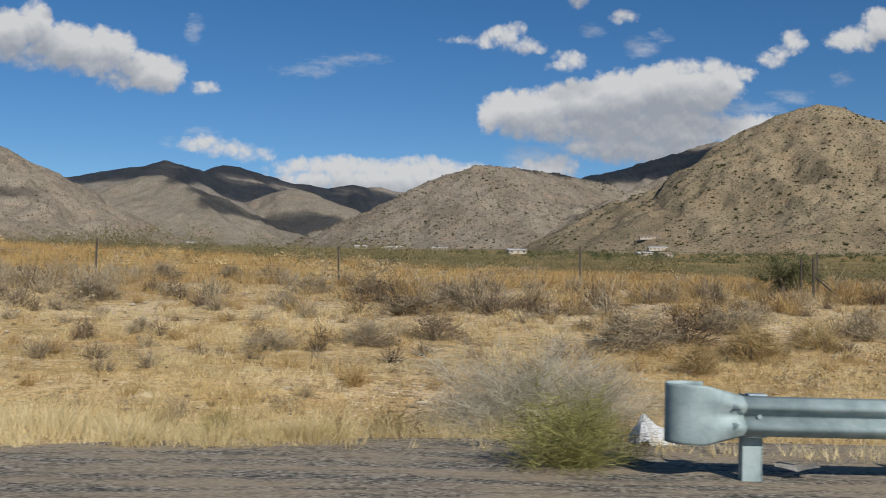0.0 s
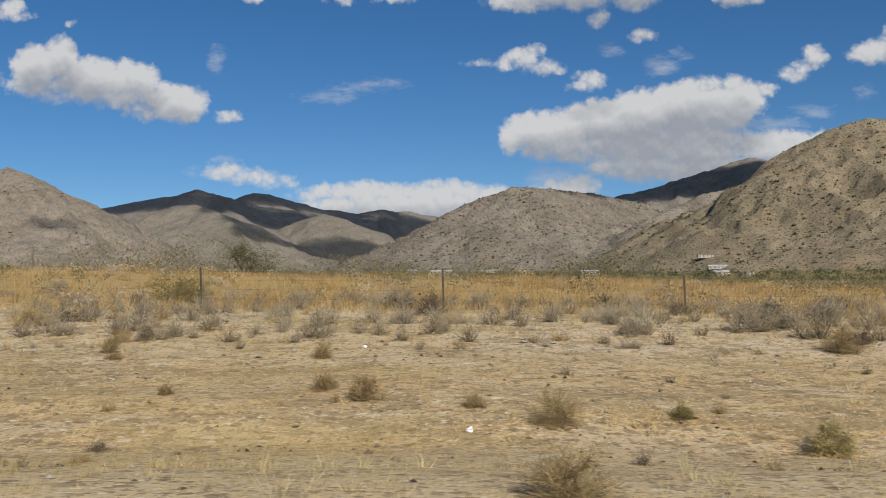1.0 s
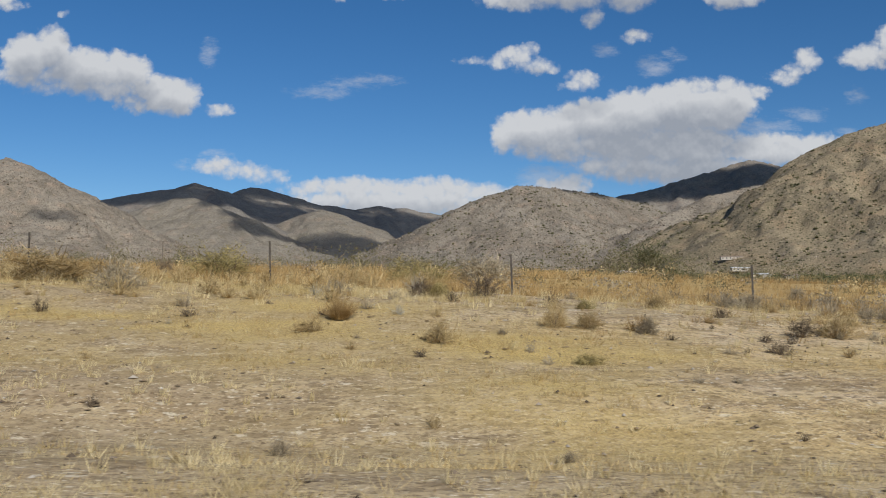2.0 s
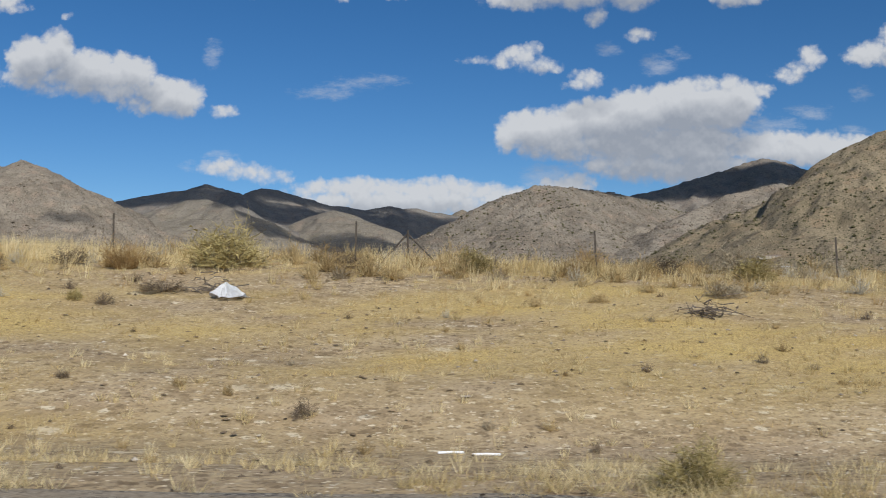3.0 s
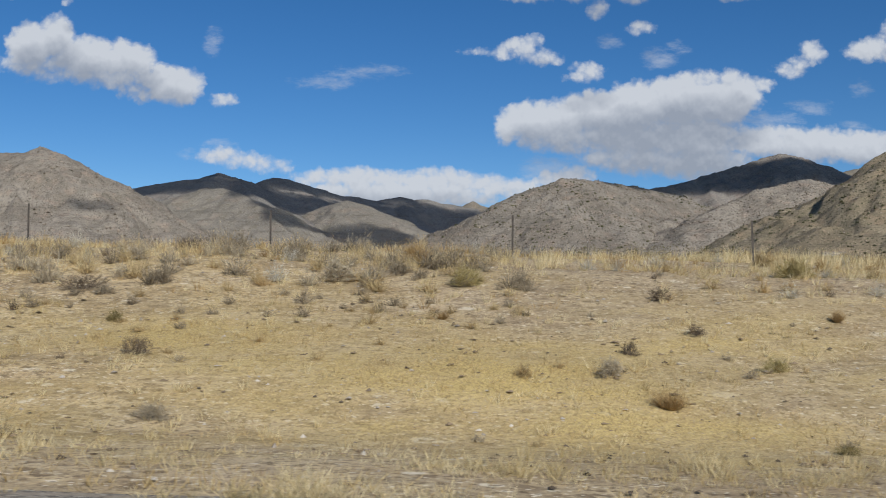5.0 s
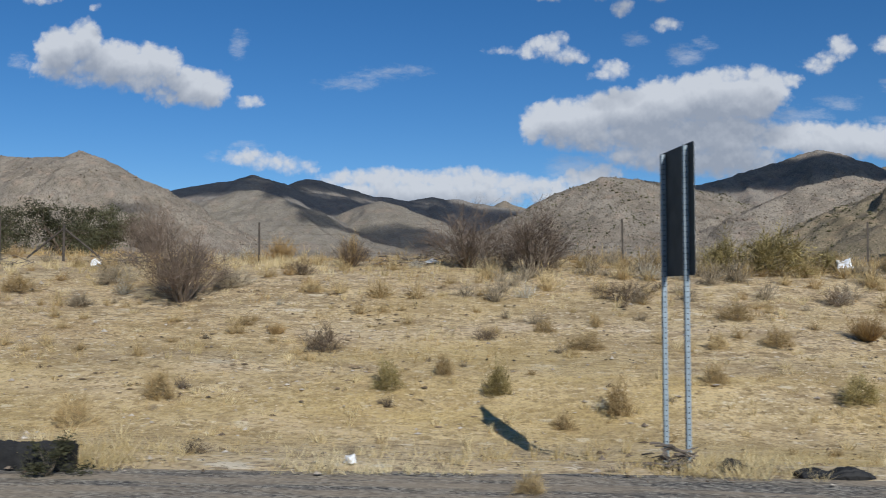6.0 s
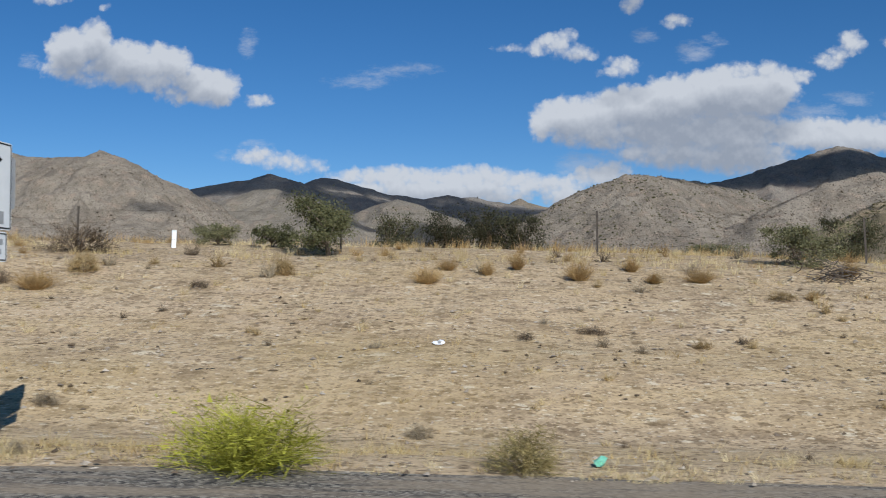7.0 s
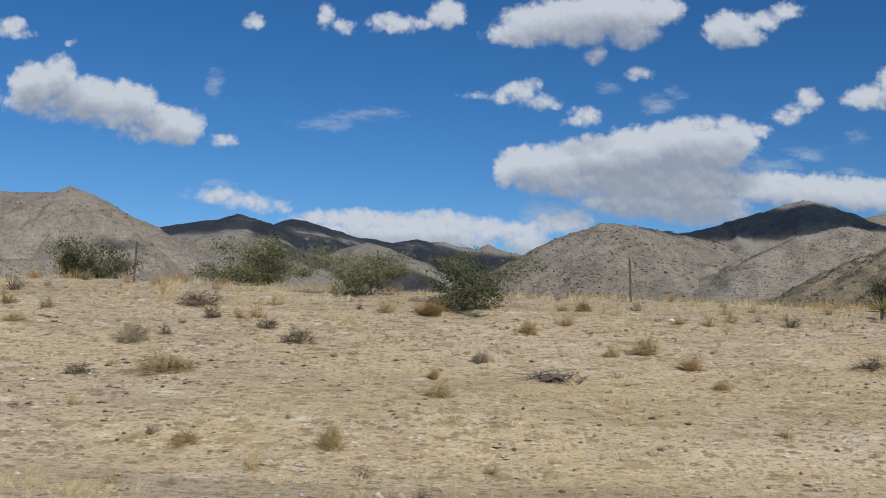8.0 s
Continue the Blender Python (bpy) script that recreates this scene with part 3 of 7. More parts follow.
xs = np.concatenate([spread(-330, -4900, 34)[::-1], np.arange(-330, 60.1, 0.75), spread(60, 4900, 34)])
ys = np.concatenate([spread(-24, -4900, 16)[::-1], np.arange(-24, 6.1, 3), np.arange(6.4, 32, 0.45), spread(32, 4950, 130, 2.0)])
gx, gy = np.meshgrid(xs, ys)
gz = ground_z(gx, gy) - 0.05 * (1 - smooth(0.0, 0.5, gy - road_edge(gx))) * (gy > -14)
ground_cover = np.interp(gx, [-260, -232, -215, -196, -186, -172, -155, -130, -100, -72, -60, -42, -26, -14, -8, 20], [.30, .30, .22, .30, .40, .60, .70, .95, 1, .85, .7, .45, .25, .45, .9, .95])
ground = tagged(grid_object("ground", xs, ys, gz, SOIL), "dry sandy desert ground rising from a roadside to a wide valley", "ground", kind="structure")

leaf_litter = ground.data.attributes.new("thatch", "FLOAT", "POINT")
leaf_litter.data.foreach_set("value", (np.clip(ground_cover * (0.6 + 2.6 * fbm(gx / 4.5, gy / 1.8, 41) + 1.5 * fbm(gx / 1.1, gy / 0.5, 43)), 0, 1) * smooth(8.2, 9.5, gy) * straw_share(gx, gy)).astype(np.float32).ravel())

rx = np.arange(-420, 150.1, 0.5)
rows = []
for k, s in enumerate(np.linspace(0, 1, 9)):
    y = -14 + (road_edge(rx) + 14) * s
    rows.append(np.stack([rx, y, road_level(rx) + 0.012 - (0.03 if k == 8 else 0)], -1))
rv = np.concatenate(rows)
ri = (np.arange(8)[:, None] * len(rx) + np.arange(len(rx) - 1)[None, :]).ravel()
road = tagged(from_arrays("road", rv, np.stack([ri, ri + 1, ri + len(rx) + 1, ri + len(rx)], -1), ASPHALT, True),
              "worn grey asphalt highway shoulder with a ragged edge", "road", kind="structure")


HILLS = {}


def mountain(name, label, ridges, slope, mat, step, rough=0.10, gully=160.0, crest=3.0, power=1.25, seed=1):
    """A hill whose height falls away from its crest lines (points of x, y, z), cut by gullies."""
    pts = [p for r in ridges for p in r]
    reach = max(p[2] for p in pts) / slope * 1.05
    x0, x1 = min(p[0] for p in pts) - reach, max(p[0] for p in pts) + reach
    y0, y1 = min(p[1] for p in pts) - reach, min(4960, max(p[1] for p in pts) + reach * 0.22)
    xs, ys = np.arange(x0, x1, step), np.arange(y0, y1, step)
    gx, gy = np.meshgrid(xs, ys)
    base = plain(gx, gy)
    wx = gx + gully * 0.35 * fbm(gx / gully, gy / gully, seed + 11)
    wy = gy + gully * 0.35 * fbm(gx / gully, gy / gully, seed + 12)
    best = np.full(gx.shape, -1e3)
    for r in ridges:
        for a, b in zip(r, r[1:]):
            ax, ay, bx, by = a[0], a[1], b[0], b[1]
            lx, ly = bx - ax, by - ay
            for px, py, share in ((gx, gy, 0),):
                s = np.clip(((px - ax) * lx + (py - ay) * ly) / (lx * lx + ly * ly), 0, 1)
                d0 = np.hypot(px - ax - s * lx, py - ay - s * ly)
            near = smooth(0, gully, d0)
            s2 = np.clip(((wx - ax) * lx + (wy - ay) * ly) / (lx * lx + ly * ly), 0, 1)
            d = d0 * (1 - near) + near * np.hypot(wx - ax - s2 * lx, wy - ay - s2 * ly)
            top = a[2] + (b[2] - a[2]) * s
            high = np.maximum(top - plain(ax + s * lx, ay + s * ly), 1)
            w = high / slope
            fall = np.clip(1 - np.maximum(d - 4, 0) / w, 0, 1) ** power
            wrinkle = (np.abs(fbm(wx / gully, wy / gully, seed, 5)) * 2 - 0.25) * high * rough * 4 * fall * (1 - fall) * 1.6
            h = base * (1 - fall) + fall * top - wrinkle - (1 - smooth(0.0, 0.06, fall)) * 6
            best = np.maximum(best, h)
    lift = np.clip((best - base) / 40, 0, 1)
    best = best + lift * crest * (2 * fbm(gx / (step * 5), gy / (step * 5), seed + 3, 3) + 1.2 * fbm(gx / (step * 1.6), gy / (step * 1.6), seed + 5, 2))
    keep = best > base - 5.5
    ob = grid_object(name, xs, ys, np.where(keep, best, base - 9), mat, keep)
    HILLS[name] = (xs, ys, np.where(keep, best, base - 9), base)
    return tagged(ob, label, "mountain", kind="structure")


TAN_HILL = hill_material("tan_rocky_hillside", (0.24, 0.189, 0.12), (0.31, 0.25, 0.163), (0.18, 0.147, 0.094), (0.06, 0.062, 0.03), 0.85, 0.10)
GREY_HILL = hill_material("grey_rocky_hillside", (0.235, 0.196, 0.148), (0.31, 0.265, 0.205), (0.145, 0.12, 0.093), (0.055, 0.05, 0.036), 0.8, 0.06)
FAR_HILL = hill_material("far_hillside", (0.215, 0.18, 0.13), (0.26, 0.22, 0.165), (0.165, 0.14, 0.105), (0.09, 0.08, 0.06), 0.4, 0.03)
FOOT_HILL = hill_material("bare_foothill", (0.215, 0.187, 0.148), (0.275, 0.24, 0.188), (0.20, 0.17, 0.12), (0.09, 0.08, 0.055), 0.4, 0.03)
KNOB_HILL = hill_material("grey_knobbly_hillside", (0.215, 0.18, 0.137), (0.285, 0.245, 0.19), (0.145, 0.12, 0.093), (0.055, 0.05, 0.036), 0.8, 0.06)
RANGE_HILL = hill_material("far_range_slope", (0.205, 0.185, 0.158), (0.255, 0.228, 0.19), (0.155, 0.138, 0.118), (0.075, 0.068, 0.058), 0.4, 0.03)
RIDGE_HILL = hill_material("ridge_slope", (0.215, 0.188, 0.155), (0.275, 0.24, 0.195), (0.15, 0.13, 0.105), (0.07, 0.064, 0.054), 0.4, 0.04)

mountain("mountain_range", "far mountain range lying under cloud shadow", (
    ((-1900, 4050, 400), (-1453, 4000, 432), (-1239, 4050, 481), (-1164, 4080, 491), (-1090, 4100, 517), (-1040, 4120, 505), (-975, 4300, 495), (-928, 4500, 549),
     (-854, 4550, 540), (-738, 4600, 509), (-621, 4650, 480), (-456, 4700, 463), (-349, 4750, 481), (-205, 4800, 473), (-59, 4820, 449), (214, 4840, 409)),
    ((-1040, 4120, 505), (-880, 3800, 390), (-720, 3560, 270)),
    ((-854, 4550, 540), (-720, 4250, 390), (-640, 4000, 290)),
    ((-349, 4750, 481), (-250, 4400, 330), (-180, 4150, 220))), 0.46, RANGE_HILL, 14, 0.13, 300, 7, 1.15, 2)
mountain("mountain_peak", "small pointed far peak", (((-60, 4890, 436), (-1, 4890, 464), (28, 4890, 478), (56, 4890, 460), (140, 4890, 436), (400, 4890, 380)),), 0.55, FAR_HILL, 8, 0.08, 120, 3, 1.1, 4)
mountain("foothill_1", "pale tan bare foothill below the far range", (
    ((-1420, 3560, 290), (-1190, 3500, 328), (-1099, 3500, 355), (-1005, 3480, 381), (-931, 3450, 383), (-833, 3350, 347), (-761, 3250, 303), (-628, 3050, 200)),
    ((-1005, 3480, 381), (-980, 3250, 260))), 0.42, FOOT_HILL, 9, 0.18, 170, 2.5, 1.2, 6)
mountain("foothill_2", "pale tan rounded foothill below the far range", (
    ((-724, 3900, 301), (-624, 3900, 355), (-519, 3880, 381), (-429, 3850, 356), (-323, 3800, 302), (-246, 3750, 268), (-120, 3700, 200)),
    ((-519, 3880, 381), (-440, 3650, 270))), 0.42, FOOT_HILL, 9, 0.18, 170, 2.5, 1.2, 8)
mountain("rocky_hill_1", "grey-tan rocky hill with a knobbly crest", (
    ((-2300, 3200, 440), (-1762, 3050, 478), (-1626, 3000, 440), (-1443, 2900, 426), (-1383, 2870, 424), (-1333, 2861, 437), (-1269, 2840, 414), (-1213, 2820, 380), (-1150, 2800, 342),
     (-1087, 2780, 307), (-1002, 2740, 255), (-900, 2700, 208), (-780, 2650, 140)),
    ((-1443, 2900, 426), (-1380, 2600, 250))), 0.50, GREY_HILL, 8, 0.16, 130, 5, 1.2, 10)
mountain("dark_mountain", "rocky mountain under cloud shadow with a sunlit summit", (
    ((250, 2950, 240), (432, 3000, 317), (539, 3050, 340), (666, 3100, 377), (764, 3150, 410), (876, 3200, 445), (1001, 3217, 482), (1079, 3230, 470), (1183, 3250, 431), (1321, 3300, 410), (1800, 3500, 420)),
    ), 0.48, RIDGE_HILL, 9, 0.14, 160, 9, 1.15, 12)
mountain("mountain_behind", "far pale mountain shoulder", (((1300, 3950, 440), (1490, 4000, 512), (1700, 4100, 559), (2200, 4300, 560)),), 0.5, FAR_HILL, 14, 0.12, 160, 4, 1.15, 14)
mountain("rocky_hill_2", "tan rocky hill speckled with boulders and scrub", (
    ((-220, 1970, 75), (-100, 2000, 138), (-39, 2020, 186), (16, 2040, 210), (64, 2060, 236), (121, 2078, 256), (211, 2180, 263), (288, 2300, 267), (334, 2350, 272), (368, 2380, 267), (470, 2450, 262)),
    ((121, 2078, 256), (180, 1900, 160), (210, 1760, 95))), 0.46, KNOB_HILL, 6, 0.15, 110, 7, 1.2, 16)
mountain("rocky_hill_3", "tan rounded rocky hill shoulder", (
    ((240, 1820, 105), (369, 1850, 163), (497, 1950, 217), (590, 2000, 241), (628, 2000, 248), (705, 2000, 228), (900, 2050, 240)),), 0.44, GREY_HILL, 6, 0.16, 110, 5, 1.2, 18)
mountain("rocky_hill_4", "tan boulder-strewn hill dotted with desert scrub", (
    ((130, 1050, 44), (203, 1050, 74), (253, 1050, 103), (310, 1050, 129), (344, 1050, 155), (375, 1048, 177), (399, 1048, 188), (438, 1048, 200), (466, 1048, 195), (515, 1048, 179), (640, 1060, 150), (800, 1080, 110)),
    ((438, 1048, 200), (420, 930, 120), (395, 840, 62))), 0.52, TAN_HILL, 3.2, 0.14, 60, 2.6, 1.2, 20)


# ---- fair-weather clouds overhead, whose shadows lie on the mountains ----
def cloud_material():
    """White droplets: the thin rims let the sun through, the thick heart does not."""
    m, t, b = material("white_cloud", 1.0, 0.0, 0.0)
    p = place_of(t)
    tone = noise_at(t, p, 0.01, 4.0, 0.6)
    t.links.new(mix_colour(t, tone.outputs["Fac"], (0.78, 0.79, 0.80), (0.88, 0.88, 0.88)), b.inputs["Base Color"])
    thick = t.nodes.new("ShaderNodeAttribute")
    thick.attribute_name = "thickness"
    clear, mix = t.nodes.new("ShaderNodeBsdfTransparent"), t.nodes.new("ShaderNodeMixShader")
    t.links.new(thick.outputs["Fac"], mix.inputs[0])
    t.links.new(clear.outputs[0], mix.inputs[1])
    t.links.new(b.outputs[0], mix.inputs[2])
    t.links.new(mix.outputs[0], t.nodes["Material Output"].inputs["Surface"])
    return m


CLOUD_WHITE = cloud_material()


def cumulus(label, puffs, gaps=(), base=1800.0, tall=70.0, step=11.0, seed=1, dense=1.0, soft=0.25):
    """A flat-based cumulus: puffs and gaps are x, y and half widths; the top billows."""
    x0, x1 = min(p[0] - p[2] for p in puffs) - 60, max(p[0] + p[2] for p in puffs) + 60
    y0, y1 = min(p[1] - p[3] for p in puffs) - 60, max(p[1] + p[3] for p in puffs) + 60
    xs, ys = np.arange(x0, x1, step), np.arange(y0, y1, step)
    gx, gy = np.meshgrid(xs, ys)
    wx, wy = gx + 50 * fbm(gx / 90, gy / 90, seed, 5), gy + 50 * fbm(gx / 90, gy / 90, seed + 7, 5)
    deep = np.full(gx.shape, -1.0)
    for cx, cy, rx, ry in puffs:
        deep = np.maximum(deep, 1 - ((wx - cx) / rx) ** 2 - ((wy - cy) / ry) ** 2)
    for cx, cy, rx, ry in gaps:
        deep = np.minimum(deep, ((wx - cx) / rx) ** 2 + ((wy - cy) / ry) ** 2 - 1)
    deep = np.clip(deep, 0, None)
    top = base + tall * np.sqrt(np.minimum(deep, 1)) * (0.75 + 1.6 * np.abs(fbm(gx / 120, gy / 120, seed + 3, 4)))
    low = base - 12 * np.sqrt(np.minimum(deep, 1))
    ny, nx = gx.shape
    i = (np.arange(ny - 1)[:, None] * nx + np.arange(nx - 1)[None, :]).ravel()
    f = np.stack([i, i + 1, i + nx + 1, i + nx], -1)
    f = f[(deep.ravel()[f] > 0).any(axis=1)]
    v = np.concatenate([np.stack([gx, gy, z], -1).reshape(-1, 3) for z in (top, low)])
    f = np.concatenate([f, f[:, ::-1] + nx * ny])
    used = np.unique(f)
    again = np.zeros(len(v), int)
    again[used] = np.arange(len(used))
    ob = from_arrays("cloud", v[used], again[f], CLOUD_WHITE, True)
    veil = np.clip(smooth(0, soft, deep) * dense * (1.12 + 0.8 * fbm(gx / 160, gy / 160, seed + 5, 4)), 0, 0.96 * min(1.0, dense))
    ob.data.attributes.new("thickness", "FLOAT", "POINT").data.foreach_set("value", (1 - np.sqrt(1 - np.tile(veil.ravel(), 2)[used])).astype(np.float32))
    return tagged(ob, label, "cloud", kind="structure")


cumulus("broad white fair-weather cloud above the far range", (
    (-480, 2180, 200, 230), (-330, 2350, 240, 420), (-120, 2250, 250, 420), (120, 2350, 260, 400), (380, 2400, 280, 420), (640, 2500, 260, 430), (860, 2650, 200, 280),
    (-150, 2700, 300, 300), (300, 2800, 320, 260), (1020, 2750, 140, 160)),
    ((-280, 2285, 60, 30), (-40, 2540, 90, 45), (70, 2585, 100, 60), (170, 2690, 80, 45), (455, 2815, 75, 30)), seed=3, dense=0.90, soft=0.4)
cumulus("small white cloud above the foothills", (
    (520, 1320, 260, 220), (260, 1130, 110, 150), (140, 1290, 70, 100), (30, 1430, 75, 85), (-80, 1570, 85, 65)), seed=5, dense=0.82, soft=0.5)
cumulus("white cloud above a rocky mountain", (
    (1420, 1160, 200, 205), (1620, 1165, 210, 205), (1830, 1165, 210, 195), (2080, 1300, 200, 260), (2300, 1350, 200, 260)), seed=7)
cumulus("wisp of cloud above a knobbly hill", ((1135, 160, 45, 55), (1205, 300, 75, 75), (1300, 390, 100, 90), (1240, 420, 110, 100)), tall=40, seed=9, soft=0.3)
cumulus("scrap of cloud above a grey hill", ((-185, 437, 65, 42), (-130, 450, 45, 30)), tall=30, step=7, seed=11, dense=0.7, soft=0.9)


# ---- ground cover ----
rng = np.random.default_rng(7)


def blades(x, y, z, height, spread_by, width, per, lean=0.6):
    """Tufts of single-triangle blades: arrays of verts and faces."""
    n = len(x) * per
    k = np.repeat(np.arange(len(x)), per)
    a, r = rng.uniform(0, math.tau, n), rng.uniform(0, 1, n) ** 0.6
    bx, by = x[k] + np.cos(a) * r * spread_by[k], y[k] + np.sin(a) * r * spread_by[k]
    h = height[k] * rng.uniform(0.45, 1.1, n)
    out = lean * (0.25 + r) * rng.uniform(0.3, 1.3, n)
    a2 = a + rng.normal(0, 0.7, n)
    tx, ty = bx + np.cos(a2) * out * h + 0.10 * h, by + np.sin(a2) * out * h
    c = rng.uniform(0, math.pi, n)
    wx, wy = np.cos(c) * width * 0.5, np.sin(c) * width * 0.5
    zb = z[k] - 0.02
    v = np.empty((n, 3, 3))
    v[:, 0] = np.stack([bx - wx, by - wy, zb], -1)
    v[:, 1] = np.stack([bx + wx, by + wy, zb], -1)
    v[:, 2] = np.stack([tx, ty, zb + h], -1)
    return v.reshape(-1, 3), np.arange(n * 3).reshape(-1, 3)


def scatter(x0, x1, y0, y1, n):
    return rng.uniform(x0, x1, n), rng.uniform(y0, y1, n)


def cover_along(x):
    return np.interp(x, [-260, -232, -215, -196, -186, -172, -155, -130, -100, -72, -60, -42, -26, -14, -8, 20],
                     [.30, .30, .26, .34, .40, .60, .70, .90, .95, .85, .7, .55, .34, .45, .85, .9])


def grass(name, label, mat, x, y, height, spread_by, width, per, lean=0.6):
    v, f = blades(x, y, ground_z(x, y), height, spread_by, width, per, lean)
    return tagged(from_arrays(name, v, f, mat), label, "grass", kind="stuff")


def clumped(x, y, size, seed, base=0.35, gain=2.6):
    return np.clip(base + gain * fbm(x / size, y / (size * 0.6), seed), 0.02, 1)


# long pale straw along the asphalt's edge
x, y = scatter(-262, 22, 0, 1, 62000)
edge = road_edge(x)
y = edge - 0.12 + 2.3 * y ** 1.6
lush = np.interp(x, [-262, -236, -228, -205, -185, -170, -125, -95, -80, -60, -45, -22, -13, -10, -7, 0, 1.5, 3, 22],
                 [.25, .3, .6, .65, .75, .7, .85, .85, .9, .6, .25, .22, .3, .8, 1, .9, .5, .12, .08])
keep = rng.uniform(0, 1, len(x)) < lush * clumped(x, y, 1.4, 31, 0.2, 4.2)
x, y = x[keep], y[keep]
tall = 0.5 + 1.3 * np.clip(0.4 + 2.4 * fbm(x / 0.8, y / 0.5, 33), 0, 1)
grass("roadside_grass", "long pale dry straw grass along the asphalt edge", STRAW, x, y, rng.uniform(0.06, 0.22, len(x)) * tall * np.interp(x, [-262, -200, -180, -13, -9, 0], [0.7, 0.7, 0.9, 0.9, 1.6, 1.6]),
      rng.uniform(0.04, 0.11, len(x)), 0.0062, 15, 1.25)
x, y = scatter(-9.5, -0.6, 8.6, 11.0, 3400)
keep = rng.uniform(0, 1, len(x)) < clumped(x, y, 1.1, 35, 0.3, 3.5)
x, y = x[keep], y[keep]
grass("verge_grass", "thick pale straw bunches beside the asphalt", STRAW, x, y, rng.uniform(0.14, 0.40, len(x)) * (0.5 + np.clip(0.5 + 2.5 * fbm(x / 0.7, y / 0.5, 37), 0, 1)), rng.uniform(0.05, 0.13, len(x)), 0.008, 24, 0.7)
x, y = scatter(-15, 15, 8.6, 21, 12000)
keep = rng.uniform(0, 1, len(x)) < clumped(x, y, 1.8, 39, 0.45, 3.0) * np.interp(x, [-15, -9, 15], [.1, 1, 1])
x, y = x[keep], y[keep]
grass("golden_grass", "ankle-high golden grass between the shrubs", STRAW, x, y, rng.uniform(0.08, 0.24, len(x)), rng.uniform(0.05, 0.13, len(x)), 0.009, 14, 0.8)
# short stubble over the cut bank
x, y = scatter(-262, 24, 7.2, 24.5, 210000)
keep = (y > road_edge(x) + 0.1) & (rng.uniform(0, 1, len(x)) < cover_along(x) * straw_share(x, y) * np.clip(0.38 + 2.6 * (fbm(x / 4.5, y / 1.8, 41) + 0.7 * fbm(x / 0.8, y / 0.5, 43)), 0.03, 1))
x, y = x[keep], y[keep]
grass("bank_grass", "short dry golden grass stubble on a sandy bank", SHORT_STRAW, x, y, rng.uniform(0.04, 0.15, len(x)) * (0.6 + 1.2 * np.clip(0.4 + 2.5 * fbm(x / 2.2, y / 1.2, 45), 0, 1)), rng.uniform(0.04, 0.12, len(x)), 0.0095, 5, 1.0)
# shin-high golden bunches of the meadow
x, y = scatter(-262, 2, 8.0, 26, 34000)
dense = np.interp(x, [-262, -232, -215, -196, -186, -172, -155, -130, -100, -72, -55, -40, -10, 2], [.14, .14, .12, .2, .35, .5, .6, .8, .8, .7, .4, .15, .15, .3])
keep = (y > road_edge(x) + 0.3) & (rng.uniform(0, 1, len(x)) < dense * np.clip(0.25 + 2.8 * fbm(x / 3.0, y / 1.2, 49), 0.02, 1))
x, y = x[keep], y[keep]
grass("meadow_grass", "shin-high golden dry grass bunches over the bank", STRAW, x, y, rng.uniform(0.10, 0.30, len(x)), rng.uniform(0.03, 0.09, len(x)), 0.0085, 20, 0.55)
# knee-high rust clumps on the bank
x, y = scatter(-262, 25, 9.5, 30, 56000)
dense = np.interp(x, [-262, -190, -184, -150, -130, -70, -60, -24, -14, 25], [.05, .10, .40, .42, .14, .16, .10, .10, .95, 1]) * np.where(x > -20, np.where(x > -9, smooth(9.0, 10.5, y), smooth(13.5, 17, y)), smooth(17, 24, y))
keep = rng.uniform(0, 1, len(x)) < dense * clumped(x, y, 2.2, 47, 0.35, 3.0)
x, y = x[keep], y[keep]
grass("clump_grass", "knee-high rust-tan dry grass clumps", RUST_GRASS, x, y, rng.uniform(0.10, 0.34, len(x)), rng.uniform(0.07, 0.2, len(x)), 0.009, 18, 0.8)
# tall straw along the fence and over the crest
x, y = scatter(-285, 34, 20.5, 34, 34000)
tall = np.interp(x, [-285, -232, -215, -205, -195, -180, -160, -130, -95, -80, -60, -40, -15, 34], [.35, .35, .5, .75, .8, .9, .9, 1, 1, 1, .8, .55, .7, .8])
keep = rng.uniform(0, 1, len(x)) < tall * smooth(20.5, 25, y) * clumped(x, y, 2.6, 51, 0.42, 2.8)
x, y = x[keep], y[keep]
grass("fence_grass", "tall pale dry grass along a wire fence", STRAW, x, y, rng.uniform(0.18, 0.44, len(x)) * np.interp(x, [-285, -200, -170, -150, -130, -95, -80, -50, 30], [.6, .7, .75, 1.0, 1.8, 1.7, 1.1, .6, .7]), rng.uniform(0.06, 0.16, len(x)), 0.014, 16, 0.5)
# rust-tan grass of the valley floor
y = 28.5 + 120 * rng.uniform(0, 1, 21000) ** 1.7
x = rng.uniform(-1, 1, len(y)) * (150 + y * 0.55) - 115
keep = rng.uniform(0, 1, len(x)) < np.clip(0.6 + 2.2 * fbm(x / 9, y / 7, 61), 0.1, 1)
x, y = x[keep], y[keep]
grass("valley_grass", "rust-tan dry grass across the valley floor", RUST_GRASS, x, y, rng.uniform(0.2, 0.5, len(x)), rng.uniform(0.15, 0.45, len(x)), 0.022, 12, 0.5)


y = 27.5 + 33 * rng.uniform(0, 1, 15000) ** 1.25
x = rng.uniform(-85, 48, len(y))
keep = rng.uniform(0, 1, len(x)) < np.clip(0.5 + 2.6 * fbm(x / 6, y / 4, 63), 0.05, 1)
x, y = x[keep], y[keep]
grass("crest_grass", "golden dry grass tufts behind the fence", RUST_GRASS, x, y, rng.uniform(0.22, 0.55, len(x)), rng.uniform(0.10, 0.28, len(x)), 0.020, 14, 0.6)
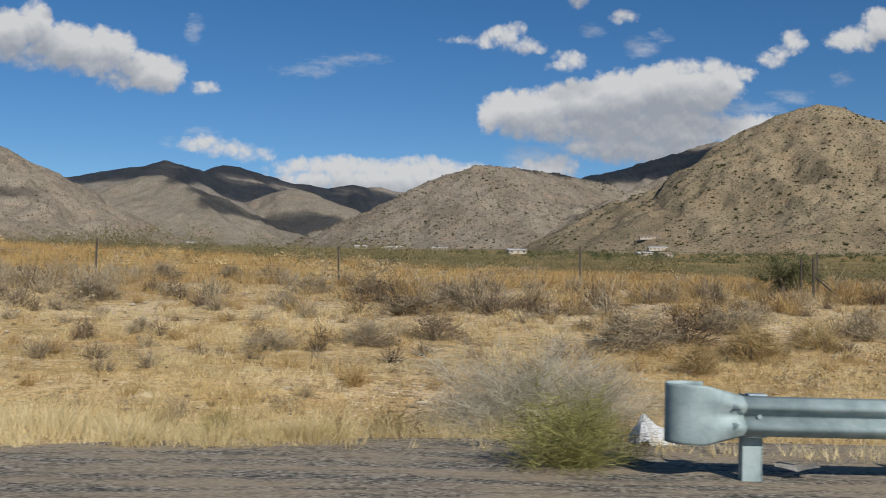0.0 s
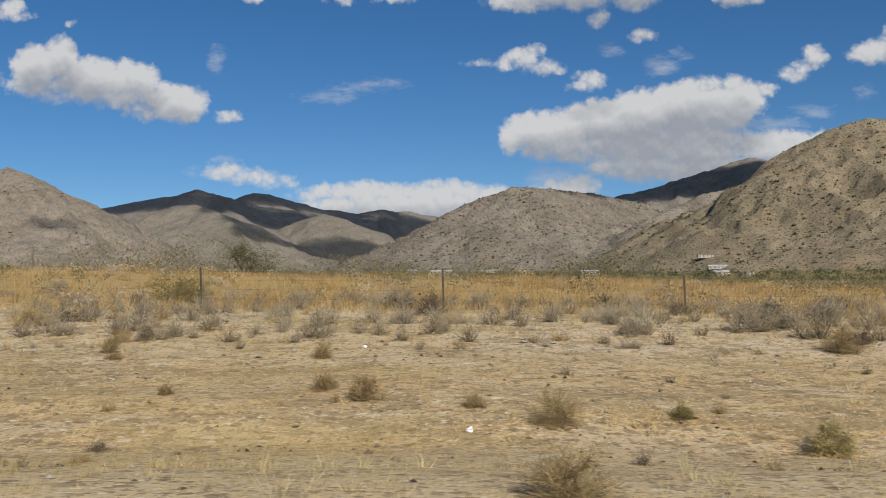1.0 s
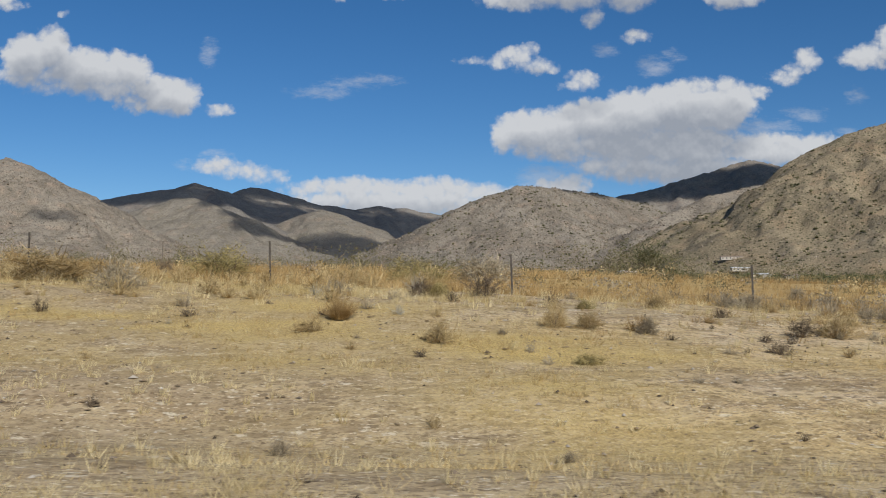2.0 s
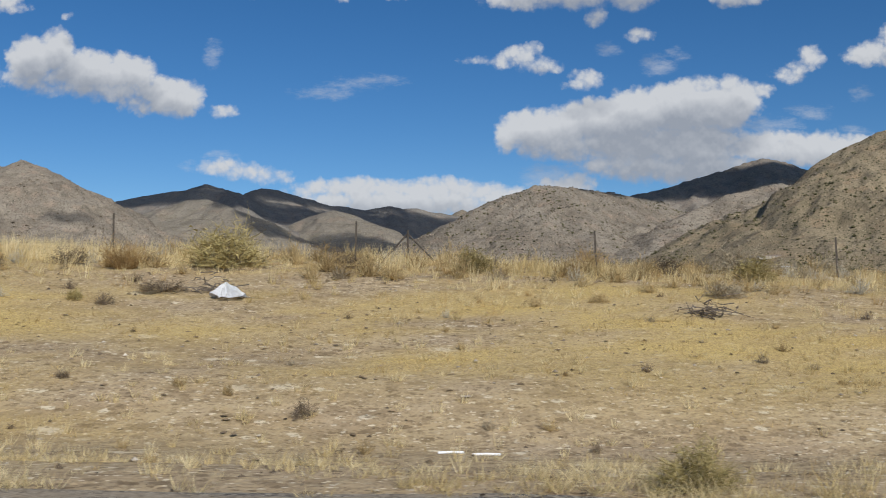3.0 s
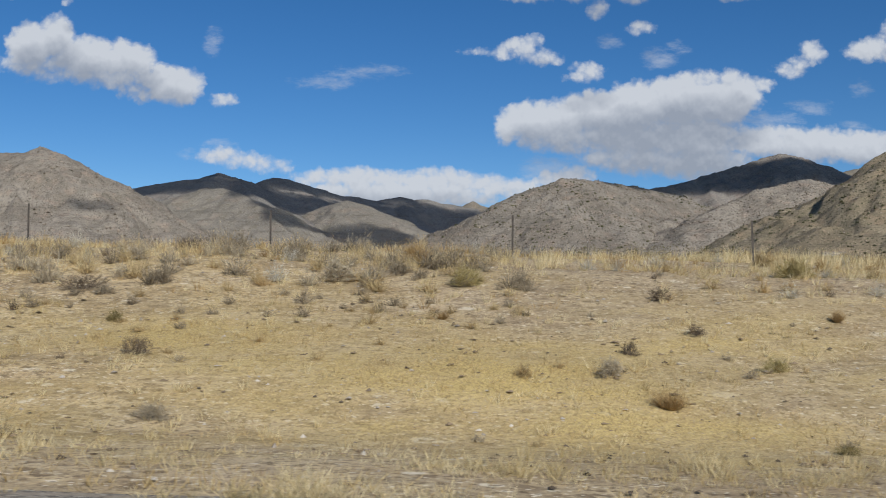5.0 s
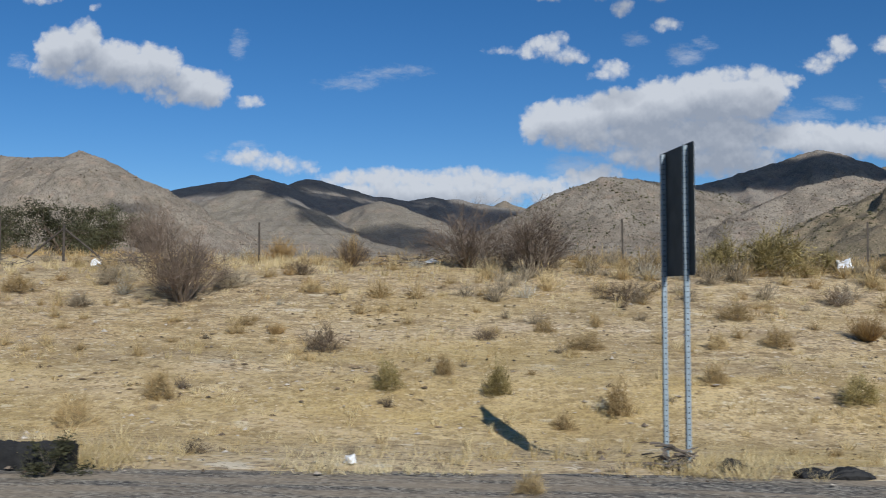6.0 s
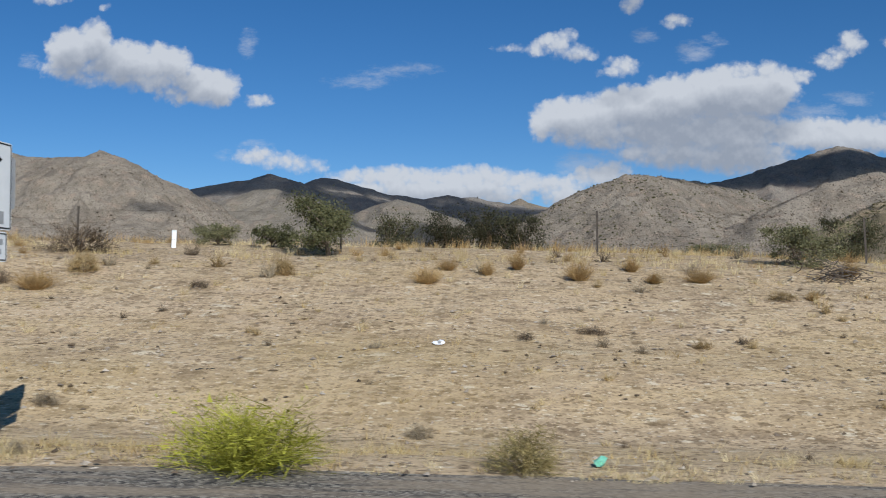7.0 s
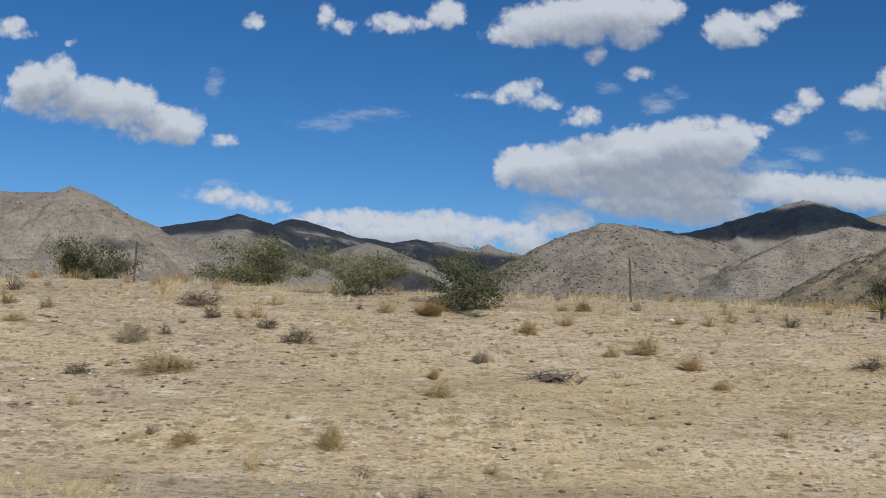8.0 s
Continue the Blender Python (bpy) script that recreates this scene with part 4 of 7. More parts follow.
# single straw tufts that stand out of the stubble
x, y = scatter(-262, 10, 8.2, 26.5, 16000)
dense = np.interp(x, [-262, -232, -215, -196, -186, -172, -155, -130, -100, -72, -55, -40, -15, -5, 10], [.35, .35, .25, .35, .5, .6, .6, .7, .7, .7, .45, .25, .35, .6, .6])
keep = (y > road_edge(x) + 0.3) & (rng.uniform(0, 1, len(x)) < dense * np.clip(0.12 + 3.4 * fbm(x / 2.4, y / 1.3, 57) + 1.6 * fbm(x / 9, y / 3, 58), 0.02, 1))
x, y = x[keep], y[keep]
grass("straw_tufts", "pale straw tufts scattered over the bank", STRAW, x, y, rng.uniform(0.08, 0.20, len(x)) * (1 + 0.6 * smooth(16, 24, y)), rng.uniform(0.04, 0.13, len(x)), 0.0085, 38, 1.15)


def pebbles(name, label, mat, x, y, size, flat=0.6, sink=0.35, category="stones"):
    """Small angular lumps pressed into the ground, seven corners and six faces each."""
    n = len(x)
    base = np.array([(1, 0, -0.2), (0.5, 0.87, -0.2), (-0.5, 0.87, -0.2), (-1, 0, -0.2), (-0.5, -0.87, -0.2), (0.5, -0.87, -0.2), (0, 0, 1)], float)
    tri = np.array([(k, (k + 1) % 6, 6) for k in range(6)])
    v = base[None] * rng.uniform(0.55, 1.2, (n, 7, 1)) + rng.uniform(-0.3, 0.3, (n, 7, 3)) * np.array([0, 0, 0, 0, 0, 0, 1])[None, :, None]
    v = v * np.stack([size * rng.uniform(0.7, 1.4, n), size * rng.uniform(0.7, 1.2, n), size * flat * rng.uniform(0.6, 1.2, n)], -1)[:, None, :]
    a = rng.uniform(0, math.tau, n)
    c, s = np.cos(a)[:, None], np.sin(a)[:, None]
    vx, vy = v[..., 0] * c - v[..., 1] * s, v[..., 0] * s + v[..., 1] * c
    z = ground_z(x, y) if not isinstance(flat, np.ndarray) else 0
    v = np.stack([vx + x[:, None], vy + y[:, None], v[..., 2] + (z + size * flat * sink)[:, None]], -1)
    f = tri[None] + (np.arange(n) * 7)[:, None, None]
    return tagged(from_arrays(name, v.reshape(-1, 3), f.reshape(-1, 3), mat), label, category, kind="stuff")


x, y = scatter(-262, 24, 7.0, 27, 62000)
stony = np.interp(x, [-262, -200, -190, -150, -130, -60, -30, -15, -5, 24], [1, 1, .6, .45, .3, .3, .5, .8, .7, .5])
keep = (rng.uniform(0, 1, len(x)) < stony * np.clip(0.35 + 2.5 * fbm(x / 5, y / 2.2, 71), 0.04, 1)) & (y > road_edge(x) - 0.35)
x, y = x[keep], y[keep]
pebbles("gravel", "pale angular stones strewn over sandy soil", PEBBLE, x, y, 0.012 + 0.05 * rng.uniform(0, 1, len(x)) ** 3.0)
STONE = foliage_material("pale_stone", (0.32, 0.262, 0.19), (0.53, 0.455, 0.355), 0.9, 0.0)
x, y = scatter(-262, 10, 12.5, 25.5, 36000)
keep = rng.uniform(0, 1, len(x)) < np.interp(x, [-262, -190, -178, -150, -120, -60, -45, -20, 10], [.9, .9, .5, .3, .08, .08, .4, .6, .5]) * np.clip(0.3 + 2.8 * fbm(x / 3.0, y / 1.5, 77), 0.03, 1)
x, y = x[keep], y[keep]
pebbles("pale_stones", "pale broken stones scattered over the bank", STONE, x, y, 0.014 + 0.036 * rng.uniform(0, 1, len(x)) ** 2.4, 0.55)
CLOD = foliage_material("dark_clod", (0.05, 0.037, 0.025), (0.24, 0.18, 0.12), 0.95, 0.0)
x, y = scatter(-262, 24, 7.0, 26, 30000)
keep = (rng.uniform(0, 1, len(x)) < np.clip(0.4 + 2.0 * fbm(x / 4, y / 2, 81), 0.05, 1)) & (y > road_edge(x) - 0.5)
x, y = x[keep], y[keep]
pebbles("plant_debris", "dark dry plant debris and clods on the sand", CLOD, x, y, 0.010 + 0.040 * rng.uniform(0, 1, len(x)) ** 2.5, 0.6)


MAT = foliage_material("dead_weed_mat", (0.11, 0.077, 0.045), (0.32, 0.235, 0.14), 0.95, 0.0)
x, y = scatter(-262, 24, 8.5, 26, 36000)
keep = (rng.uniform(0, 1, len(x)) < np.clip(0.35 + 2.6 * fbm(x / 3.5, y / 1.6, 83), 0.06, 1)) & (y > road_edge(x) + 0.4)
x, y = x[keep], y[keep]
pebbles("weed_mats", "low dead weed mats and dark crusts on the sand", MAT, x, y, 0.016 + 0.060 * rng.uniform(0, 1, len(x)) ** 2.4, 0.34, 0.45, "weeds")
x, y = scatter(-50, 12, 17.0, 26.5, 15000)
keep = rng.uniform(0, 1, len(x)) < np.clip(0.25 + 3.0 * fbm(x / 2.2, y / 1.2, 87), 0.03, 1) * smooth(17.5, 20, y)
x, y = x[keep], y[keep]
pebbles("ledge_stones", "pale broken rock along a low stony ledge below the fence", STONE, x, y, 0.022 + 0.070 * rng.uniform(0, 1, len(x)) ** 2.8, 0.55)
x, y = scatter(-262, -150, 13.5, 25, 5200)
keep = rng.uniform(0, 1, len(x)) < np.clip(0.3 + 3.0 * fbm(x / 2.5, y / 1.3, 89), 0.03, 1)
x, y = x[keep], y[keep]
pebbles("bank_stones", "pale rock fragments over a stony bank", STONE, x, y, 0.018 + 0.04 * rng.uniform(0, 1, len(x)) ** 2.6, 0.55)


# ---- shrubs ----
def strand_arrays(r, n, twigs, thick=0.012, low=0.05, upright=1.0, fill=0.75, fluff=0.0):
    """Fine twigs that radiate over a dome one wide and one high, and short ones that fork from them in tufts."""
    a, u = r.uniform(0, math.tau, n), r.uniform(low, 1, n) ** upright
    side = np.sqrt(1 - u * u)
    reach = r.uniform(fill, 1.08, n)
    # some sprays stand out, others fall short, so that the outline is lumpy
    reach = reach * (1 + 0.16 * np.sin(a * 3 + 5 * u) + 0.12 * np.sin(a * 7 - 9 * u)) * (1 - 0.12 * fluff)
    tip = np.stack([0.5 * side * np.cos(a) * reach, 0.5 * side * np.sin(a) * reach, u * reach], -1)
    foot = np.stack([tip[:, 0] * 0.18, tip[:, 1] * 0.18, np.zeros(n)], -1) + r.normal(0, 0.03, (n, 3)) * (1, 1, 0)
    k = r.integers(0, n, twigs)
    s = r.uniform(0.35 + 0.1 * fluff, 1.0, (twigs, 1)) ** (1 - 0.35 * fluff)
    start = foot[k] * (1 - s) + tip[k] * s
    way = tip[k] - foot[k]
    way = way / np.linalg.norm(way, axis=1, keepdims=True) + r.normal(0, 0.55 + 0.35 * fluff, (twigs, 3))
    end = start + way * r.uniform(0.06, 0.2 - 0.06 * fluff, (twigs, 1))
    a0, a1 = np.concatenate([foot, start]), np.concatenate([tip, end])
    w = r.normal(0, 1, a0.shape)
    w = np.cross(a1 - a0, w)
    w = w / (np.linalg.norm(w, axis=1, keepdims=True) + 1e-9) * thick * r.uniform(0.6, 1.3, (len(a0), 1))
    w[:n] *= 1 - 0.45 * fluff
    v = np.stack([a0 - w, a0 + w, a1], 1)
    v[..., 2] = np.maximum(v[..., 2], 0)
    return v.reshape(-1, 3)


def leaf_arrays(r, n, size, low=0.1, hollow=0.55, lumps=9):
    """Small leaves gathered in lumps over a dome one wide and one high."""
    a, u = r.uniform(0, math.tau, lumps), r.uniform(low, 0.95, lumps)
    q = r.uniform(hollow, 0.95, lumps)
    side = np.sqrt(1 - u * u) * q
    heart = np.stack([0.5 * side * np.cos(a), 0.5 * side * np.sin(a), u * q], -1)
    k = r.integers(0, lumps, n)
    at = heart[k] + r.normal(0, 1, (n, 3)) * (0.085, 0.085, 0.09) * r.uniform(0.5, 1.5, (lumps, 1))[k]
    at[:, 2] = np.abs(at[:, 2])
    v = at[:, None, :] + r.normal(0, 1, (n, 3, 3)) * size
    return v.reshape(-1, 3)


def mesh_of(name, verts, mat):
    ob = from_arrays(name, verts, np.arange(len(verts)).reshape(-1, 3), mat)
    me = ob.data
    bpy.data.objects.remove(ob)
    return me


def stem_mesh(name, r, stems, thick, mat, forks=2, height=0.85):
    """Woody stems that fork upward from one foot."""
    bm = bmesh.new()
    for _ in range(stems):
        a, tilt = r.uniform(0, math.tau), r.uniform(0.15, 0.95)
        way = Vector((math.cos(a) * math.sin(tilt) * 0.5, math.sin(a) * math.sin(tilt) * 0.5, math.cos(tilt)))
        length = r.uniform(0.6, 1.0) * height
        p = [Vector((way.x * 0.08, way.y * 0.08, -0.03))]
        for j in range(3):
            p.append(p[-1] + (way + Vector(r.normal(0, 0.16, 3))) * length / 3)
        tube(bm, p, [thick, thick * 0.75, thick * 0.5, thick * 0.15], 5)
        for _ in range(forks):
            j = int(r.integers(1, 3))
            end = p[j] + (way * 0.6 + Vector(r.normal(0, 0.35, 3))) * length * 0.45
            end.z = max(end.z, 0.05)
            tube(bm, [p[j], (p[j] + end) / 2 + Vector(r.normal(0, 0.02, 3)), end], [thick * 0.5, thick * 0.35, thick * 0.1], 4)
    me = bpy.data.meshes.new(name)
    bm.to_mesh(me)
    bm.free()
    me.materials.append(mat)
    return me


DARK_BRUSH = foliage_material("dark_dead_brush", (0.085, 0.063, 0.04), (0.29, 0.22, 0.145), through_light=0.1)
PALE_BRUSH = foliage_material("pale_grey_brush", (0.40, 0.36, 0.27), (0.68, 0.62, 0.49), through_light=0.3)
RUST_BRUSH = foliage_material("rust_grass_clump", (0.29, 0.185, 0.075), (0.60, 0.43, 0.20), through_light=0.2)
BARE_TWIG = foliage_material("bare_brown_twig", (0.085, 0.062, 0.045), (0.25, 0.19, 0.14), through_light=0.05)
BROOM_BRUSH = foliage_material("olive_green_broom", (0.09, 0.09, 0.028), (0.36, 0.335, 0.12), through_light=0.1)
SHRUB_KINDS = {
    # kind: label, foliage material, strands, twigs, leaves, leaf size, stems
    "tan": ("rounded tan dry shrub on sandy ground", TAN_BRUSH, 240, 2700, 0, 0, 5),
    "rust": ("rust-tan clump of dry bunchgrass", RUST_BRUSH, 1100, 500, 0, 0, 3),
    "olive": ("olive-green low desert shrub", OLIVE_BRUSH, 260, 2900, 700, 0.009, 7),
    "grey": ("grey-brown half-dead desert shrub", GREY_BRUSH, 200, 2700, 200, 0.012, 7),
    "dead": ("dark brown dead shrub", DARK_BRUSH, 150, 1500, 80, 0.014, 9),
    "lime": ("bright yellow-green rabbitbrush beside the road", LIME_BRUSH, 1500, 2600, 900, 0.007, 6),
    "bare": ("leafless grey-brown branching shrub", BARE_TWIG, 130, 3600, 0, 0, 22),
    "wispy": ("pale grey wispy dry brush", PALE_BRUSH, 500, 15000, 0, 0, 6),
    "straw": ("broad straw-coloured dry bush", TAN_BRUSH, 500, 3600, 300, 0.010, 8),
    "broom": ("olive-green fine-twigged broom bush beside a rail", BROOM_BRUSH, 1500, 3800, 500, 0.004, 6),
    "dark": ("dark green leafy roadside weed", LEAF, 80, 300, 1100, 0.016, 5),
}
SHRUB_NAMES = {"tan": "dry_shrub", "rust": "bunchgrass", "grey": "sagebrush", "dead": "dead_shrub", "lime": "rabbitbrush", "bare": "leafless_shrub"}
SHRUB_MESHES = {}
for number, (kind, (label, mat, strands, twigs, leaves, size, stems)) in enumerate(SHRUB_KINDS.items()):
    for variant in range(4):
        r = np.random.default_rng(100 + 10 * number + variant)
        v = strand_arrays(r, strands, twigs, {"bare": 0.0019, "wispy": 0.0010, "straw": 0.0035, "lime": 0.0038, "broom": 0.0024, "rust": 0.0048}.get(kind, 0.0046),
                          0.3 if kind in ("rust", "bare") else 0.05, 0.8 if kind in ("rust", "lime", "broom") else 1.0, 0.72, {"bare": 0.6, "rust": 0.0, "wispy": 0.8}.get(kind, 1.0))
        if leaves:
            v = np.concatenate([v, leaf_arrays(r, leaves, size * 1.6)])
        # an uneven outline: some sides fuller than others
        way = np.arctan2(v[:, 1], v[:, 0])
        swell = 1 + smooth(0.0, 0.25, np.hypot(v[:, 0], v[:, 1])) * (0.20 * np.sin(way * 2 + variant) + 0.14 * np.sin(way * 5 + number))
        v = v * np.stack([swell, swell, np.clip(swell, 0.75, 1.15)], -1)
        SHRUB_MESHES[kind, variant] = (mesh_of("foliage", v, mat),
                                       stem_mesh("stem", r, stems, {"bare": 0.013, "wispy": 0.004, "broom": 0.007}.get(kind, 0.012), BARK if kind in ("bare", "dead") else TWIG, 3 if kind == "bare" else 1, 0.45 if kind in ("wispy", "broom") else 0.85))


def shrub(kind, x, y, width, height, seed):
    r = random.Random(seed)
    z = float(ground_z(np.array(x), np.array(y)))
    ob = thing(SHRUB_NAMES.get(kind, "desert_shrub"), SHRUB_KINDS[kind][0], "grass clump" if kind == "rust" else "shrub")
    ob.matrix_basis = Matrix.Translation((x, y, z - 0.02)) @ Matrix.Rotation(r.uniform(0, math.tau), 4, "Z") @ Matrix.Diagonal((width * 1.22, width * 1.22 * r.uniform(0.8, 1.05), height * 1.16, 1))
    foliage, stems = SHRUB_MESHES[kind, r.randrange(4)]
    for name, me in (("foliage", foliage), ("stem", stems)):
        new(name, me).parent = ob
    return ob


def brush(kind, places):
    for x, y, width, height in places:
        shrub(kind, x, y, width, height, int(abs(x) * 1000 + y * 10))


brush("tan", (
    (7.3, 17.5, 0.93, 0.51), (5.7, 16.3, 1.15, 0.58), (4.4, 15.0, 0.71, 0.44), (-0.25, 9.95, 0.86, 0.42), (-2.9, 11.0, 0.50, 0.40),
    (-11.5, 19.0, 0.90, 0.50), (-12.4, 7.5, 0.66, 0.42), (-15.0, 20.3, 0.84, 0.48), (-22.2, 19.1, 0.79, 0.39), (-28.5, 13.1, 0.54, 0.45),
    (-29.1, 7.6, 0.54, 0.38), (-29.6, 13.9, 0.29, 0.21), (-31.2, 14.3, 0.46, 0.35), (-31.9, 15.1, 0.44, 0.27), (-32.3, 18.1, 0.37, 0.34),
    (-34.2, 11.1, 0.26, 0.14), (-34.3, 14.8, 0.31, 0.19), (-36.5, 18.7, 0.27, 0.38), (-69.7, 17.2, 0.91, 0.81), (-70.1, 24.7, 2.18, 0.73),
    (-73.1, 7.7, 0.36, 0.16), (-75.6, 15.2, 0.22, 0.16),
))
brush("tan", (
    (-76.5, 23.1, 0.54, 0.30), (-77.0, 16.9, 0.75, 0.65), (-78.3, 19.2, 0.23, 0.25), (-78.9, 15.2, 0.27, 0.20), (-80.2, 17.7, 0.26, 0.31),
    (-84.9, 24.0, 0.85, 0.45), (-86.6, 20.5, 0.36, 0.22), (-93.1, 14.1, 0.18, 0.18), (-99.6, 19.7, 0.52, 0.29), (-103.7, 19.4, 0.46, 0.21),
    (-106.0, 12.6, 0.60, 0.33), (-107.5, 19.7, 0.35, 0.23), (-107.7, 24.8, 0.88, 0.44), (-108.1, 7.8, 0.23, 0.14), (-110.3, 12.6, 0.19, 0.15),
    (-113.0, 21.7, 0.64, 0.36), (-119.6, 7.6, 0.27, 0.19), (-120.0, 13.1, 0.22, 0.12), (-121.6, 16.2, 0.21, 0.21), (-123.3, 14.1, 0.21, 0.21),
    (-124.5, 12.3, 0.22, 0.28), (-124.7, 19.6, 0.21, 0.21),
))
brush("tan", (
    (-124.9, 14.2, 0.17, 0.17), (-125.2, 17.1, 0.25, 0.32), (-158.7, 18.7, 0.44, 0.24), (-161.2, 15.3, 0.81, 0.38), (-161.2, 17.9, 0.42, 0.23),
    (-163.4, 15.1, 0.40, 0.34), (-163.6, 12.8, 0.34, 0.29), (-164.8, 16.8, 0.28, 0.28), (-165.0, 13.4, 0.41, 0.46), (-166.5, 14.4, 0.42, 0.27),
    (-168.4, 17.1, 0.40, 0.25), (-168.5, 14.3, 0.59, 0.30), (-170.2, 15.9, 0.94, 0.58), (-170.5, 14.9, 0.44, 0.37), (-171.9, 17.8, 0.63, 0.34),
    (-174.5, 17.0, 0.60, 0.32), (-174.7, 18.9, 0.56, 0.33), (-175.6, 16.8, 0.35, 0.28), (-176.3, 14.3, 0.34, 0.27), (-177.9, 13.2, 0.39, 0.45),
    (-177.9, 16.8, 0.50, 0.28), (-178.5, 17.9, 0.37, 0.23),
))
brush("tan", (
    (-178.7, 12.7, 0.30, 0.22), (-179.5, 7.4, 0.26, 0.15), (-180.3, 14.7, 0.35, 0.30), (-183.3, 20.8, 0.49, 0.25), (-184.1, 18.0, 0.32, 0.19),
    (-184.3, 13.5, 0.44, 0.38), (-185.1, 12.5, 0.44, 0.44), (-188.9, 16.4, 0.58, 0.25), (-189.6, 20.5, 0.73, 0.34), (-190.5, 19.9, 0.70, 0.49),
    (-191.0, 21.8, 0.51, 0.45), (-194.3, 20.4, 0.36, 0.22), (-194.7, 13.3, 0.43, 0.33), (-194.7, 15.1, 0.20, 0.20), (-195.6, 16.9, 0.30, 0.15),
    (-195.7, 19.0, 0.45, 0.22), (-203.7, 19.9, 0.47, 0.19), (-206.1, 16.6, 0.29, 0.16), (-214.3, 21.3, 0.53, 0.43), (-218.7, 21.2, 0.75, 0.45),
    (-223.0, 21.2, 0.44, 0.22), (-225.3, 20.9, 0.74, 0.37),
))
brush("tan", (
    (-226.5, 11.4, 0.17, 0.09), (-226.9, 23.7, 0.56, 0.36), (-234.9, 17.1, 0.40, 0.18), (-235.8, 19.1, 0.45, 0.36), (-236.4, 23.4, 0.41, 0.25),
    (-236.5, 19.0, 0.28, 0.22), (-238.0, 20.5, 0.42, 0.31), (-239.9, 15.6, 0.37, 0.24), (-241.4, 13.4, 0.40, 0.33), (-243.4, 13.4, 0.40, 0.20),
    (-244.7, 16.9, 0.80, 0.32), (-248.6, 19.8, 0.35, 0.19),
))
brush("rust", (
    (-9.7, 15.0, 0.53, 0.27), (-10.1, 16.1, 1.14, 0.47), (-72.9, 29.5, 1.04, 0.61), (-84.9, 32.5, 1.15, 0.67), (-97.5, 22.9, 1.21, 0.61),
    (-104.8, 22.8, 0.81, 0.47), (-105.1, 8.1, 0.19, 0.12), (-112.9, 22.9, 0.67, 0.34), (-163.2, 17.7, 0.52, 0.33), (-166.9, 12.9, 0.44, 0.47),
    (-171.1, 14.0, 0.91, 0.58), (-172.7, 17.6, 0.83, 0.44), (-183.0, 25.5, 0.90, 0.75), (-183.4, 17.4, 0.41, 0.20), (-185.9, 30.9, 1.09, 0.73),
    (-189.5, 19.1, 0.45, 0.34), (-195.1, 22.7, 0.53, 0.29), (-196.4, 24.7, 0.87, 0.44), (-197.5, 24.0, 0.85, 0.35), (-201.5, 22.1, 0.78, 0.36),
    (-203.1, 19.9, 0.35, 0.16), (-205.0, 21.4, 0.76, 0.30),
))
brush("rust", (
    (-206.1, 21.0, 0.43, 0.22), (-206.4, 22.1, 0.52, 0.34), (-207.7, 21.0, 0.74, 0.42), (-209.0, 21.9, 0.52, 0.34), (-209.7, 21.4, 0.44, 0.30),
    (-210.6, 22.0, 0.52, 0.29), (-211.0, 20.6, 0.73, 0.39), (-219.1, 19.7, 0.85, 0.42), (-220.8, 20.3, 0.72, 0.41), (-221.1, 12.2, 0.43, 0.37),
    (-226.2, 13.3, 0.55, 0.28), (-226.4, 27.0, 0.64, 0.41), (-235.2, 18.1, 0.43, 0.26), (-240.0, 17.2, 0.22, 0.24), (-240.1, 21.8, 0.90, 0.36),
))
brush("broom", (
    (1.3, 8.1, 1.05, 0.60),
))
brush("olive", (
    (-2.3, 11.2, 0.55, 0.36), (-14.2, 7.6, 0.29, 0.20), (-18.5, 14.0, 0.49, 0.21), (-19.5, 12.3, 0.29, 0.18),
    (-25.1, 12.4, 0.66, 0.45), (-26.7, 13.6, 0.40, 0.18), (-39.1, 33.4, 1.67, 0.94), (-60.7, 36.8, 1.73, 0.91), (-66.7, 30.1, 1.59, 0.89),
    (-78.6, 8.4, 0.44, 0.40), (-81.9, 25.0, 1.18, 0.56), (-87.9, 8.0, 0.61, 0.37), (-89.1, 25.0, 1.18, 0.56), (-95.2, 23.6, 1.94, 0.97),
    (-97.5, 19.8, 0.35, 0.21), (-101.4, 8.4, 0.65, 0.42), (-106.0, 7.7, 0.36, 0.19), (-120.7, 7.5, 0.37, 0.26), (-122.4, 7.3, 0.30, 0.22),
    (-123.1, 17.4, 0.46, 0.33), (-124.0, 25.6, 0.60, 0.33),
))
brush("olive", (
    (-161.4, 12.1, 0.64, 0.48), (-165.8, 7.2, 0.38, 0.19), (-165.9, 12.8, 0.45, 0.38), (-167.4, 13.9, 0.41, 0.33), (-167.5, 7.2, 0.38, 0.21),
    (-168.5, 24.5, 1.30, 0.72), (-170.6, 25.2, 1.10, 0.50), (-173.5, 24.3, 1.15, 0.90), (-168.6, 12.0, 0.78, 0.55), (-172.4, 23.6, 1.75, 1.00), (-174.4, 13.8, 0.57, 0.39),
    (-179.5, 13.9, 0.37, 0.45), (-181.1, 14.0, 0.50, 0.38), (-192.7, 19.7, 0.35, 0.26), (-200.3, 15.3, 0.41, 0.34), (-209.6, 8.2, 0.53, 0.33), (-228.6, 11.6, 0.31, 0.21),
))
